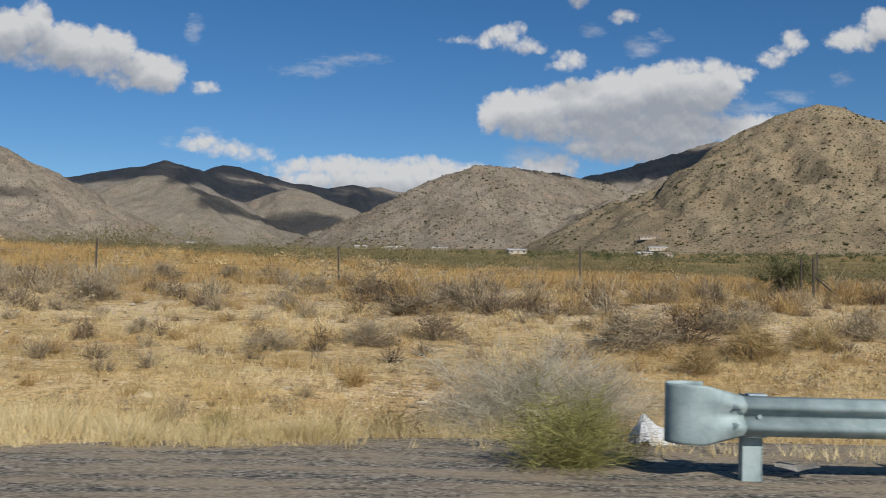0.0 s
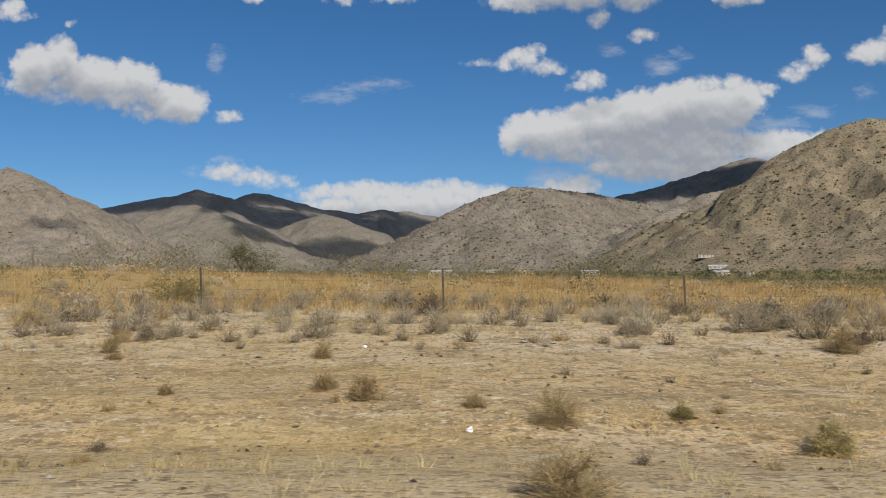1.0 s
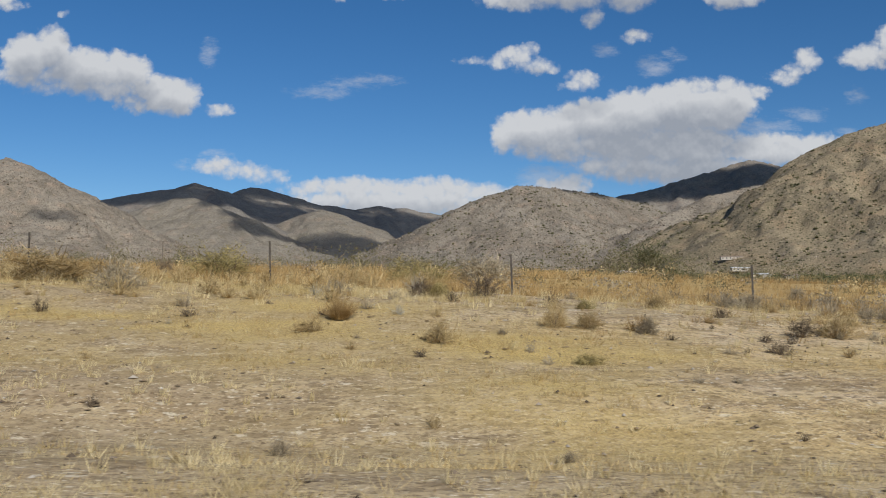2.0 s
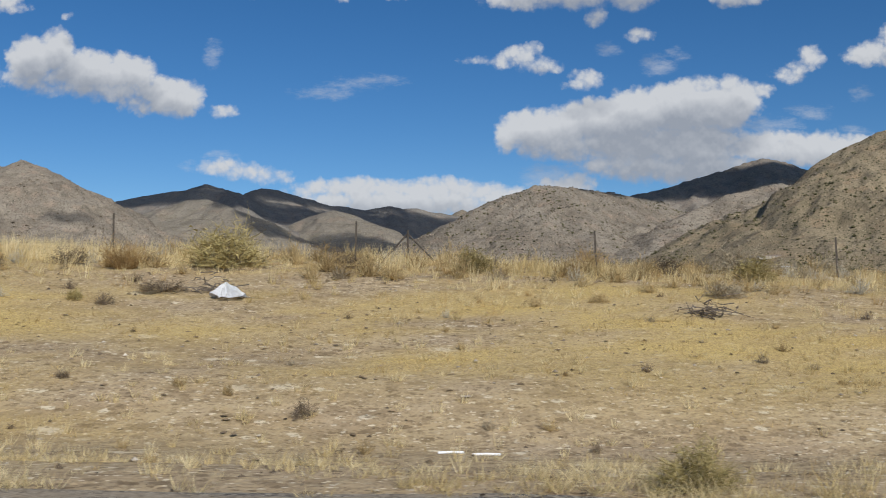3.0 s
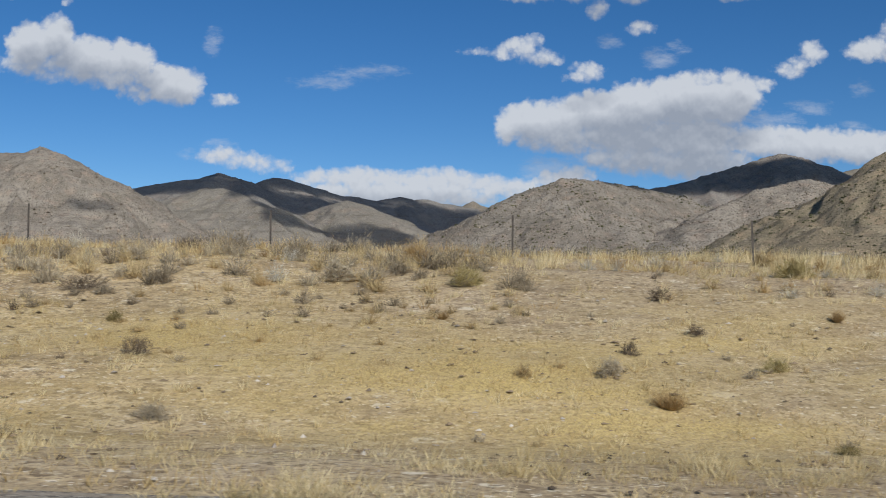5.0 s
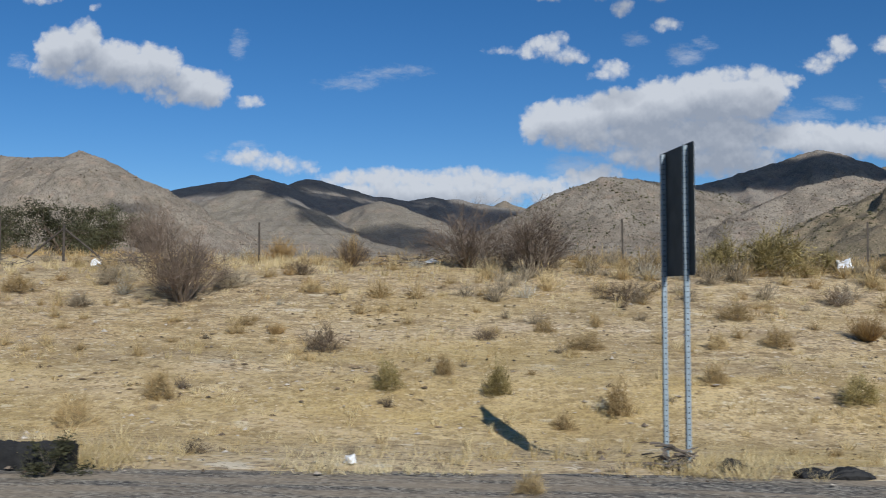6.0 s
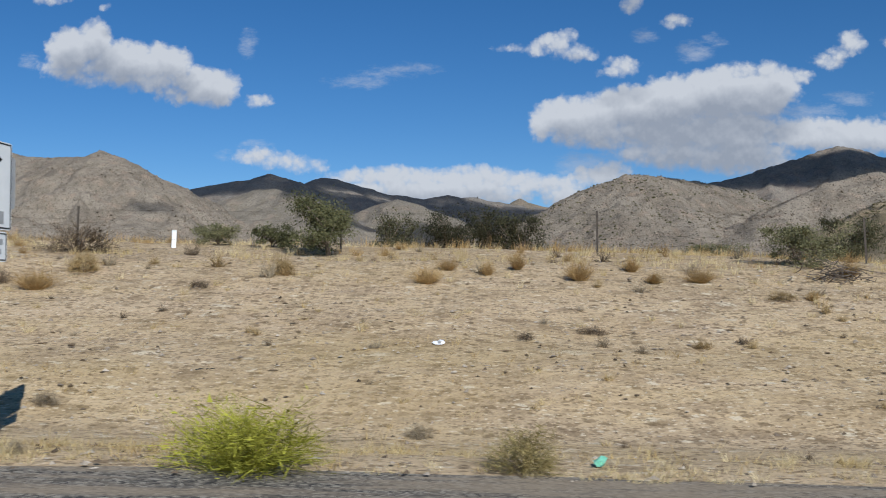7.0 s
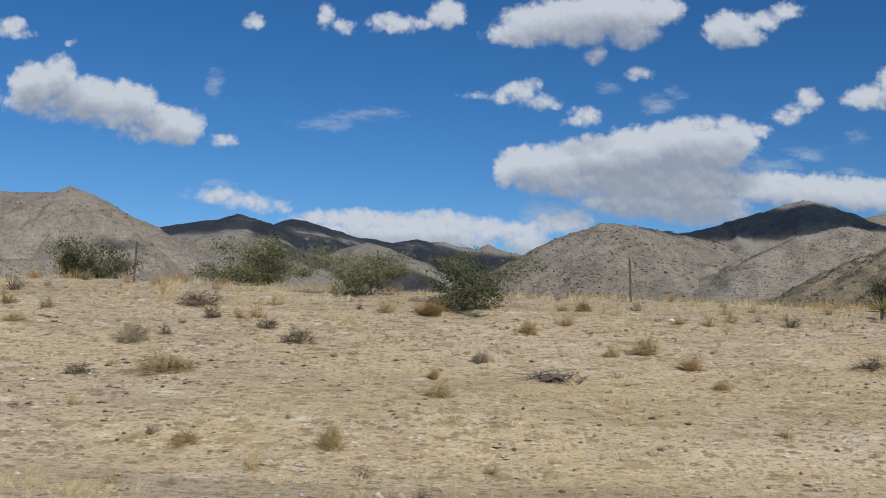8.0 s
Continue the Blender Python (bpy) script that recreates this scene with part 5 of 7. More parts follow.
brush("grey", (
    (8.8, 18.9, 0.89, 0.56), (6.2, 18.9, 1.00, 0.56), (3.8, 17.0, 1.20, 0.70), (0.7, 21.6, 0.76, 0.45), (-0.1, 20.3, 1.20, 0.48),
    (-0.9, 17.3, 1.02, 0.46), (-2.6, 16.5, 0.78, 0.39), (-2.7, 24.9, 0.88, 0.44), (-2.9, 21.0, 0.62, 0.37), (-4.7, 30.5, 1.08, 0.54),
    (-5.2, 18.0, 0.53, 0.32), (-6.4, 32.9, 0.97, 0.48), (-7.2, 21.5, 1.14, 0.51), (-8.1, 30.6, 1.26, 0.54), (-8.1, 16.3, 0.77, 0.43),
    (-9.2, 20.6, 0.85, 0.48), (-9.3, 17.2, 0.41, 0.30), (-12.6, 19.8, 0.70, 0.41), (-13.0, 24.8, 0.88, 0.58), (-16.0, 18.9, 0.44, 0.28),
    (-17.6, 31.2, 0.83, 0.55), (-17.9, 21.1, 0.50, 0.31),
))
brush("grey", (
    (-18.4, 19.8, 0.47, 0.29), (-19.6, 26.2, 0.62, 0.40), (-20.1, 25.0, 0.59, 0.41), (-20.3, 19.6, 0.58, 0.35), (-21.0, 26.8, 0.71, 0.44),
    (-22.0, 22.4, 0.79, 0.40), (-22.3, 23.5, 0.69, 0.41), (-23.2, 21.9, 0.77, 0.58), (-25.9, 21.4, 0.69, 0.40), (-26.1, 22.6, 0.53, 0.33),
    (-29.0, 30.1, 0.71, 0.50), (-31.4, 28.5, 1.01, 0.75), (-33.1, 31.7, 0.84, 0.56), (-34.8, 32.2, 0.85, 0.53), (-41.1, 29.5, 0.52, 0.43),
    (-45.5, 38.4, 0.90, 0.56), (-57.9, 39.2, 2.08, 1.04), (-67.6, 23.2, 0.96, 0.68), (-77.5, 24.9, 0.88, 0.44), (-78.0, 29.5, 1.39, 0.61),
    (-81.4, 27.4, 1.29, 0.73), (-83.6, 21.3, 0.75, 0.38),
))
brush("grey", (
    (-104.3, 15.1, 0.40, 0.22), (-109.6, 22.1, 0.78, 0.45), (-117.7, 13.8, 0.23, 0.15), (-120.9, 16.2, 0.29, 0.24), (-122.3, 16.2, 0.38, 0.27),
    (-162.0, 20.0, 0.71, 0.47), (-163.7, 19.4, 0.69, 0.40), (-165.8, 23.4, 0.83, 0.48), (-185.2, 21.3, 0.75, 0.44), (-187.8, 19.4, 0.57, 0.29),
    (-187.9, 21.7, 0.77, 0.51), (-193.2, 20.6, 0.49, 0.30), (-197.3, 12.0, 0.57, 0.35), (-210.7, 12.2, 0.29, 0.20), (-214.1, 8.5, 0.20, 0.12),
    (-215.9, 13.1, 0.31, 0.20), (-223.0, 14.0, 0.33, 0.35), (-223.8, 8.3, 0.34, 0.24), (-225.6, 26.6, 0.78, 0.56), (-228.0, 13.8, 0.24, 0.16),
    (-239.1, 18.3, 0.32, 0.22), (-245.9, 18.8, 0.55, 0.38),
))
brush("dead", (
    (4.9, 17.8, 1.15, 0.63), (2.3, 20.6, 0.73, 0.43), (0.3, 17.8, 0.84, 0.52), (-1.3, 22.2, 1.05, 0.59), (-5.9, 17.1, 0.60, 0.35),
    (-14.2, 31.3, 0.92, 0.55), (-16.1, 13.9, 0.29, 0.13), (-20.8, 13.9, 0.41, 0.12), (-21.4, 20.0, 0.47, 0.35), (-23.7, 26.1, 0.69, 0.38),
    (-24.7, 32.0, 0.75, 0.53), (-30.4, 26.1, 0.92, 0.62), (-34.4, 12.2, 0.32, 0.16), (-40.0, 31.3, 0.55, 0.46), (-70.7, 38.1, 0.90, 0.63),
    (-74.8, 22.7, 0.93, 0.47), (-76.5, 11.4, 0.27, 0.15), (-79.5, 13.4, 0.17, 0.09), (-83.6, 27.0, 0.79, 0.44), (-88.0, 12.4, 0.18, 0.15),
    (-91.9, 13.4, 0.33, 0.25), (-92.4, 24.4, 0.86, 0.40),
))
brush("dead", (
    (-95.7, 14.6, 0.26, 0.12), (-95.9, 20.8, 1.10, 0.25), (-96.8, 19.5, 0.34, 0.25), (-97.4, 24.5, 0.43, 0.32), (-98.9, 23.2, 0.82, 0.38),
    (-102.6, 19.6, 0.21, 0.25), (-107.0, 12.1, 0.18, 0.11), (-107.3, 10.8, 0.32, 0.19), (-114.3, 14.8, 0.48, 0.37), (-118.2, 21.3, 0.28, 0.20),
    (-118.7, 20.4, 0.48, 0.29), (-157.3, 19.8, 0.70, 0.33), (-159.8, 17.9, 0.23, 0.21), (-172.1, 20.4, 0.60, 0.42), (-176.6, 20.3, 0.96, 0.43),
    (-179.6, 17.3, 0.36, 0.22), (-182.4, 16.4, 0.68, 0.46), (-182.5, 8.9, 0.26, 0.13), (-183.9, 22.8, 0.67, 0.35), (-191.6, 21.0, 0.62, 0.30),
    (-191.6, 19.5, 0.46, 0.21), (-199.5, 19.3, 0.40, 0.18),
))
brush("dead", (
    (-200.3, 12.7, 0.30, 0.13), (-205.3, 17.0, 0.30, 0.12), (-207.9, 17.4, 0.46, 0.16), (-209.1, 16.8, 0.40, 0.14), (-215.8, 20.1, 0.47, 0.17),
    (-220.1, 20.2, 0.48, 0.33), (-220.2, 24.3, 1.58, 0.74), (-221.7, 13.2, 0.62, 0.23), (-228.3, 19.9, 0.53, 0.33), (-231.6, 18.5, 0.76, 0.17),
    (-242.7, 19.2, 0.57, 0.32), (-243.5, 20.2, 0.36, 0.26), (-244.8, 20.9, 0.43, 0.25), (-245.4, 22.0, 0.78, 0.36), (-246.1, 16.6, 0.39, 0.20),
))
brush("lime", (
    (-211.9, 8.0, 1.22, 0.52), (-221.5, 8.9, 0.37, 0.31),
))
brush("bare", (
    (-185.9, 20.0, 1.90, 1.50), (-189.6, 29.5, 1.60, 1.60), (-179.9, 24.5, 2.30, 1.35), (-178.3, 23.2, 2.10, 1.50), (-183.0, 25.4, 0.90, 0.75),
))
brush("wispy", (
    (1.5, 11.8, 2.90, 1.05),
))
brush("straw", (
    (-103.3, 23.7, 2.65, 0.95),
))
brush("dark", (
    (-183.3, 7.6, 0.36, 0.27),
))

# the same mixed scrub goes on along stretches between
r = random.Random(17)
for west, east, count in ((-64, -35, 44), (-157, -125, 50)):
    for _ in range(count):
        y = 9.5 + 17 * r.random() ** 0.75
        w = r.uniform(0.22, 0.55) * (1.6 if y > 20 else 1.0)
        shrub(r.choice(("tan", "tan", "grey", "dead", "olive", "rust")), r.uniform(west, east), y, w, w * r.uniform(0.5, 0.75), r.randrange(10 ** 6))

# small seedlings between the larger shrubs
def seedlings(name, label, mat, count, seed, low, high, west=-258, east=20, small=0.12, large=0.36):
    r = np.random.default_rng(seed)
    forms = [strand_arrays(np.random.default_rng(seed + k), 90, 240, 0.011, 0.05, 1.0, 0.65) for k in range(5)]
    out = []
    for _ in range(count):
        x, y = r.uniform(west, east), low + (high - low) * r.uniform() ** 0.9
        if y < float(road_edge(np.array(x))) + 0.5:
            continue
        w = r.uniform(small, large) * (1 if y < 20 else 1.7)
        a = r.uniform(0, math.tau)
        v = forms[int(r.integers(5))]
        out.append(np.stack([(v[:, 0] * math.cos(a) - v[:, 1] * math.sin(a)) * w + x, (v[:, 0] * math.sin(a) + v[:, 1] * math.cos(a)) * w + y, v[:, 2] * w * r.uniform(0.5, 0.85) + land_z(x, y)], -1))
    v = np.concatenate(out)
    return tagged(from_arrays(name, v, np.arange(len(v)).reshape(-1, 3), mat), label, "seedlings", kind="stuff")


def land_z(x, y):
    return float(ground_z(np.array(float(x)), np.array(float(y)))) - 0.01


seedlings("tan_seedlings", "small tan dry weeds scattered over the sandy bank", TAN_BRUSH, 340, 61, 9, 24)
seedlings("grey_seedlings", "small grey-brown weeds scattered over the sandy bank", GREY_BRUSH, 320, 62, 9, 27)
seedlings("dark_seedlings", "small dark dead weeds scattered over the sandy bank", DARK_BRUSH, 260, 63, 9, 27)
seedlings("rust_seedlings", "small rust-tan grass clumps near the fence", RUST_BRUSH, 320, 64, 20, 30)
seedlings("grey_brush", "grey-brown low brush crowding the bank", GREY_BRUSH, 150, 65, 12, 28, -20, 14, 0.3, 0.62)
seedlings("rust_brush", "rust-tan low brush crowding the bank", RUST_BRUSH, 150, 66, 12, 29, -20, 14, 0.3, 0.62)
seedlings("dark_brush", "dark dead low brush crowding the bank", DARK_BRUSH, 90, 70, 15, 24, -10, 14, 0.3, 0.6)
seedlings("crest_brush", "grey-tan low brush crowding the crest of the bank", GREY_BRUSH, 260, 72, 18, 27, -180, -148, 0.26, 0.5)
seedlings("fence_brush", "grey-tan low brush behind the fence", GREY_BRUSH, 150, 74, 26, 35, -52, -8, 0.28, 0.5)
seedlings("slope_brush", "grey low brush on a stony slope below the fence", GREY_BRUSH, 230, 67, 19.0, 27, -50, -8, 0.26, 0.50)
seedlings("mound_brush", "tan dry brush mounds along the fence", TAN_BRUSH, 130, 73, 22, 30, -98, -60, 0.32, 0.62)
seedlings("tan_brush", "tan low brush over the upper bank", TAN_BRUSH, 280, 68, 15, 28, -190, -148, 0.24, 0.46)
seedlings("pale_brush", "pale grey low brush over the upper bank", PALE_BRUSH, 110, 69, 19, 29, -190, -60, 0.22, 0.42)

# creosote and mesquite scrub over the valley floor
def soft_scrub(name, label, mat, x, y, size, per, leaf):
    """Bushes of many small leaves, each bush a few uneven lobes."""
    n = len(x)
    lobes = rng.normal(0, 1, (n, 5, 3)) * (0.75, 0.55, 0.22) + (0, 0, 0.42)
    k = np.repeat(np.arange(n), per)
    q = rng.integers(0, 5, len(k))
    p = rng.normal(0, 1, (len(k), 3))
    p = p / np.linalg.norm(p, axis=1, keepdims=True) * rng.uniform(0.5, 1.0, (len(k), 1)) * (0.62, 0.62, 0.42) + lobes[k, q]
    p[:, 2] = np.abs(p[:, 2])
    p = p * size[k, None] + np.stack([x[k], y[k], ground_z(x, y)[k]], -1)
    v = p[:, None, :] + rng.normal(0, 1, (len(k), 3, 3)) * (leaf * size[k])[:, None, None]
    return tagged(from_arrays(name, v.reshape(-1, 3), np.arange(len(k) * 3).reshape(-1, 3), mat), label, "scrub", kind="stuff")


SCRUB = foliage_material("valley_scrub", (0.15, 0.135, 0.066), (0.225, 0.197, 0.102), through_light=0.15)
n = 3600
y = 42 + 900 * rng.uniform(0, 1, n) ** 2.0
x = rng.uniform(-0.62, 0.62, n) * y * 1.15 + rng.uniform(-250, 10, n)
keep = rng.uniform(0, 1, n) < np.where((x < -95) & (y < 75), 0.12, np.clip(0.5 + 2.2 * fbm(x / 60, y / 40, 91), 0.1, 1))
x, y = x[keep], y[keep]
soft_scrub("valley_scrub", "olive scrub dotted over the valley floor", SCRUB, x, y, rng.uniform(0.45, 1.3, len(x)) * (1 + y / 420) * np.interp(y, [42, 80, 150], [0.5, 0.75, 1.0]), 125, 0.062)
n = 260
x = rng.uniform(20, 420, n)
y = 330 + rng.uniform(0, 420, n) + 0.2 * x
GREEN_SCRUB = foliage_material("green_valley_scrub", (0.05, 0.062, 0.025), (0.17, 0.185, 0.085), through_light=0.15)
soft_scrub("green_scrub", "green mesquite scrub round the far houses below a hill", GREEN_SCRUB, x, y, rng.uniform(1.2, 3.2, n), 110, 0.11)


# a low belt of olive scrub behind the crest
OLIVE_SCRUB = foliage_material("olive_scrub", (0.13, 0.114, 0.055), (0.215, 0.185, 0.095), through_light=0.1)


n = 360
x, y = rng.uniform(-150, 85, n), 58 + 110 * rng.uniform(0, 1, n) ** 1.3
soft_scrub("scrub_belt", "low olive-green scrub belt behind the dry grass", OLIVE_SCRUB, x, y, rng.uniform(0.7, 1.7, n) * (0.8 + y / 130), 600, 0.024)
n = 150
x, y = rng.uniform(-75, 40, n), rng.uniform(30, 60, n)
soft_scrub("tan_scrub", "small tan scrub among the golden grass behind the fence", TAN_BRUSH, x, y, rng.uniform(0.25, 0.62, n), 150, 0.075)
n = 130
x, y = rng.uniform(-75, 40, n), rng.uniform(28, 58, n)
soft_scrub("grey_scrub", "small grey scrub among the golden grass behind the fence", GREY_BRUSH, x, y, rng.uniform(0.25, 0.6, n), 150, 0.075)
for name, label, mat, seed, n in (("rust_mounds", "soft rust-tan brush mounds crowding a sandy bank", RUST_BRUSH, 5, 130), ("grey_mounds", "soft grey-tan brush mounds crowding a sandy bank", GREY_BRUSH, 6, 130), ("tan_mounds", "soft tan brush mounds crowding a sandy bank", TAN_BRUSH, 7, 110)):
    x, y = rng.uniform(-13, 15, n), 11.5 + 17 * rng.uniform(0, 1, n) ** 0.8
    soft_scrub(name, label, mat, x, y, rng.uniform(0.13, 0.36, n), 260, 0.045)


# scrub and boulders on the nearer hills
def dress_hill(name, label, count, size, mat, seed, stones=False):
    xs, ys, z, base = HILLS[name]
    r = np.random.default_rng(seed)
    i, j = r.integers(1, len(ys) - 1, count * 3), r.integers(1, len(xs) - 1, count * 3)
    step = xs[1] - xs[0]
    fine = (z[i, j] > base[i, j] + 1) & (z[i, j] - z[i - 1, j] > -0.15 * step) & (r.uniform(0, 1, len(i)) < np.clip(0.5 + 2.5 * fbm(xs[j] / 70, ys[i] / 70, seed), 0.1, 1))
    i, j = i[fine][:count], j[fine][:count]
    px, py = xs[j] + r.uniform(-0.5, 0.5, len(j)) * 0, ys[i]
    s = size * r.uniform(0.5, 1.5, len(i)) ** 1.3
    per = 1 if stones else 3
    k = np.repeat(np.arange(len(i)), per)
    tri = np.array([(0, 1, 4), (1, 2, 4), (2, 3, 4), (3, 0, 4), (1, 0, 5), (2, 1, 5), (3, 2, 5), (0, 3, 5)])
    octa = np.array([(1, 0, 0), (0, 1, 0), (-1, 0, 0), (0, -1, 0), (0, 0, 0.9), (0, 0, -0.6)], float)
    n = len(k)
    v = octa[None] * r.uniform(0.5, 1.3, (n, 6, 1)) * s[k][:, None, None]
    off = np.stack([px[k] + r.normal(0, 0.45, n) * s[k] * (per > 1), py[k] + r.normal(0, 0.45, n) * s[k] * (per > 1), z[i, j][k] + 0.2 * s[k]], -1)
    f = tri[None] + (np.arange(n) * 6)[:, None, None]
    return tagged(from_arrays(label.split(",")[0].replace(" ", "_"), (v + off[:, None, :]).reshape(-1, 3), f.reshape(-1, 3), mat), label.split(", ")[1], "boulders" if stones else "scrub", kind="stuff")


ROCK = foliage_material("hill_boulder", (0.09, 0.07, 0.05), (0.48, 0.39, 0.29), 0.95, 0.0)
HILL_SCRUB = foliage_material("hill_scrub", (0.055, 0.055, 0.026), (0.17, 0.15, 0.075), through_light=0.05)
dress_hill("rocky_hill_4", "hillside scrub, dark green scrub dotted over a rocky hill", 5200, 1.1, HILL_SCRUB, 31)
dress_hill("rocky_hill_4", "hillside boulders, pale and dark boulders strewn over a hill", 8000, 0.9, ROCK, 32, True)
dress_hill("rocky_hill_2", "hillside scrub, low dark scrub on a grey rocky hill", 5000, 1.7, HILL_SCRUB, 33)
dress_hill("rocky_hill_2", "hillside boulders, boulders strewn over a grey rocky hill", 10000, 1.7, ROCK, 34, True)
dress_hill("rocky_hill_3", "hillside boulders, boulders on a rounded hill shoulder", 6500, 1.7, ROCK, 36, True)
dress_hill("rocky_hill_1", "hillside boulders, boulders on a knobbly grey hill", 5000, 3.0, ROCK, 38, True)


# ---- trees ----
def tree(name, label, x, y, width, height, leaf, seed, leaves=5200, open_crown=0.5, size=0.055, trunks=3):
    """A low desert tree: forking trunks, limbs and a ragged crown of small leaves."""
    r = np.random.default_rng(seed)
    z = float(ground_z(np.array(x), np.array(y)))
    height *= 0.72
    ob = thing(name, label, "tree", m=pose(x, y, z - 0.05))
    bm = bmesh.new()
    ends = []
    for _ in range(trunks):
        a = r.uniform(0, math.tau)
        lean = Vector((math.cos(a), math.sin(a), 0)) * width * 0.16
        p = [Vector((0, 0, 0)), lean * 0.35 + Vector((0, 0, height * 0.18)), lean * 0.9 + Vector((0, 0, height * 0.42))]
        tube(bm, p, [height * 0.03, height * 0.022, height * 0.016], 7)
        for _ in range(7):
            b = r.uniform(0, math.tau)
            q = p[-1] + Vector((math.cos(b) * width * r.uniform(0.15, 0.40), math.sin(b) * width * r.uniform(0.15, 0.40), height * r.uniform(-0.3, 0.50)))
            m = (p[-1] + q) / 2 + Vector(r.normal(0, 0.04 * height, 3))
            tube(bm, [p[int(r.integers(1, 3))], m, q], [height * 0.014, height * 0.009, height * 0.003], 5)
            ends += [q, m]
            for _ in range(2):
                e = q + Vector(r.normal(0, 0.09 * height, 3))
                tube(bm, [q, e], [height * 0.004, height * 0.0015], 4)
                ends.append(e)
    part("trunk", bm, BARK, ob)
    hearts = np.array(ends)
    leaves *= 2
    k = r.integers(0, len(hearts), leaves)
    at = hearts[k] + r.normal(0, 1, (leaves, 3)) * (0.075 * width, 0.075 * width, 0.07 * height) * (0.4 + 1.2 * open_crown * r.uniform(0, 1.6, (len(hearts), 1))[k])
    at[:, 2] = np.maximum(at[:, 2], 0.05 * height)
    v = at[:, None, :] + r.normal(0, 1, (leaves, 3, 3)) * size * 0.55
    crown = from_arrays("crown", v.reshape(-1, 3), np.arange(leaves * 3).reshape(-1, 3), leaf)
    crown.parent = ob
    return ob


MESQUITE, PALO = "dark green mesquite tree with a ragged crown", "pale green palo verde with open feathery branches"
for name, label, x, y, width, height, leaf, count, open_crown, size in (
        ("mesquite_tree", MESQUITE, -213.7, 24.5, 2.1, 2.5, MID_LEAF, 7500, 0.5, 0.04),
        ("mesquite_bush", "low dark green mesquite bush beside a taller one", -215.6, 26.5, 1.3, 0.9, MID_LEAF, 2600, 0.5, 0.035),
        ("mesquite_tree", "dark green mesquite standing behind the crest", -44.5, 70.0, 4.5, 4.2, MID_LEAF, 3600, 0.5, 0.06),
        ("mesquite_tree", MESQUITE, -239.3, 22.6, 2.7, 2.0, MID_LEAF, 7000, 0.5, 0.035),
        ("palo_verde", PALO, -241.8, 24.9, 2.8, 1.75, PALE_LEAF, 8500, 0.6, 0.034),
        ("mesquite_tree", "broad dark green tree far out on the plain", -281.0, 116.0, 10.5, 10.4, MID_LEAF, 7000, 0.5, 0.17),
        ("mesquite_bush", "low dark green mesquite thicket", -246.5, 36.0, 5.0, 2.7, MID_LEAF, 8000, 0.5, 0.05),
        ("mesquite_tree", MESQUITE, -193.7, 27.4, 1.5, 1.7, LEAF, 2600, 0.6, 0.04),
        ("mesquite_bush", "low grey-green mesquite thicket", -198.6, 46.0, 3.6, 1.5, PALE_LEAF, 4500, 0.5, 0.05),
        ("mesquite_tree", MESQUITE, -211.9, 56.0, 3.6, 4.2, LEAF, 4200, 0.6, 0.07),
        ("mesquite_tree", MESQUITE, -209.4, 57.0, 3.4, 4.6, LEAF, 4200, 0.6, 0.07),
        ("mesquite_tree", MESQUITE, -206.9, 56.0, 3.2, 4.0, LEAF, 4200, 0.6, 0.07),
        ("mesquite_tree", MESQUITE, -214.6, 54.0, 3.0, 3.8, LEAF, 3600, 0.6, 0.07),
        ("mesquite_tree", "dark green mesquite with a dense leaning crown", -195.2, 39.5, 3.0, 3.1, LEAF, 5600, 0.45, 0.05),
        ("mesquite_tree", "dark mesquite beside a braced fence corner", -192.9, 30.5, 2.8, 2.3, LEAF, 5200, 0.5, 0.045),
        ("mesquite_bush", "grey-green mesquite bush above a heap of dead wood", -201.8, 24.1, 1.9, 1.5, PALE_LEAF, 5200, 0.5, 0.035),
        ("mesquite_tree", "small green mesquite behind a braced fence post", 10.4, 27.2, 1.7, 1.6, MID_LEAF, 4200, 0.5, 0.035),
        ("mesquite_bush", "low grey-green mesquite bush by the fence", -217.2, 27.0, 1.5, 0.95, PALE_LEAF, 2600, 0.5, 0.035)):
    tree(name, label, x, y, width, height, leaf, int(abs(x) * 10), count, open_crown, size)


# ---- roadside things ----
GALVANISED = plain_material("weathered_galvanised_steel", (0.20, 0.265, 0.27), (0.40, 0.48, 0.475), 5.0, 0.65, 0.15, 0.2, 0.003, 0.3)
POST_STEEL = plain_material("galvanised_post", (0.22, 0.27, 0.29), (0.35, 0.41, 0.44), 7.0, 0.6, 0.35, 0.15, 0.003, 0.5)
# darkened aluminium: the shade on the sign backs is put into this colour
SIGN_BACK = plain_material("shaded_aluminium_back", (0.035, 0.042, 0.042), (0.07, 0.08, 0.078), 3.0, 0.7, 0.0, 0.1, 0.002)
SIGN_PANEL = plain_material("grey_aluminium_panel", (0.42, 0.43, 0.42), (0.52, 0.53, 0.51), 4.0, 0.5, 0.3, 0.1, 0.002)
SIGN_WHITE = plain_material("white_reflective_sheet", (0.74, 0.77, 0.76), (0.82, 0.84, 0.83), 5.0, 0.45, 0.0, 0.05, 0.001)
SIGN_RED = plain_material("red_reflective_sheet", (0.40, 0.025, 0.035), (0.50, 0.045, 0.05), 5.0, 0.45, 0.0, 0.05, 0.001)
SIGN_BLACK = plain_material("black_sign_ink", (0.012, 0.012, 0.013), (0.03, 0.03, 0.03), 9.0, 0.6)
FADED_INK = plain_material("faded_grey_ink", (0.30, 0.31, 0.31), (0.42, 0.43, 0.43), 9.0, 0.6)
FENCE_STEEL = plain_material("dark_painted_fence_steel", (0.05, 0.042, 0.034), (0.11, 0.09, 0.07), 8.0, 0.8, 0.1)
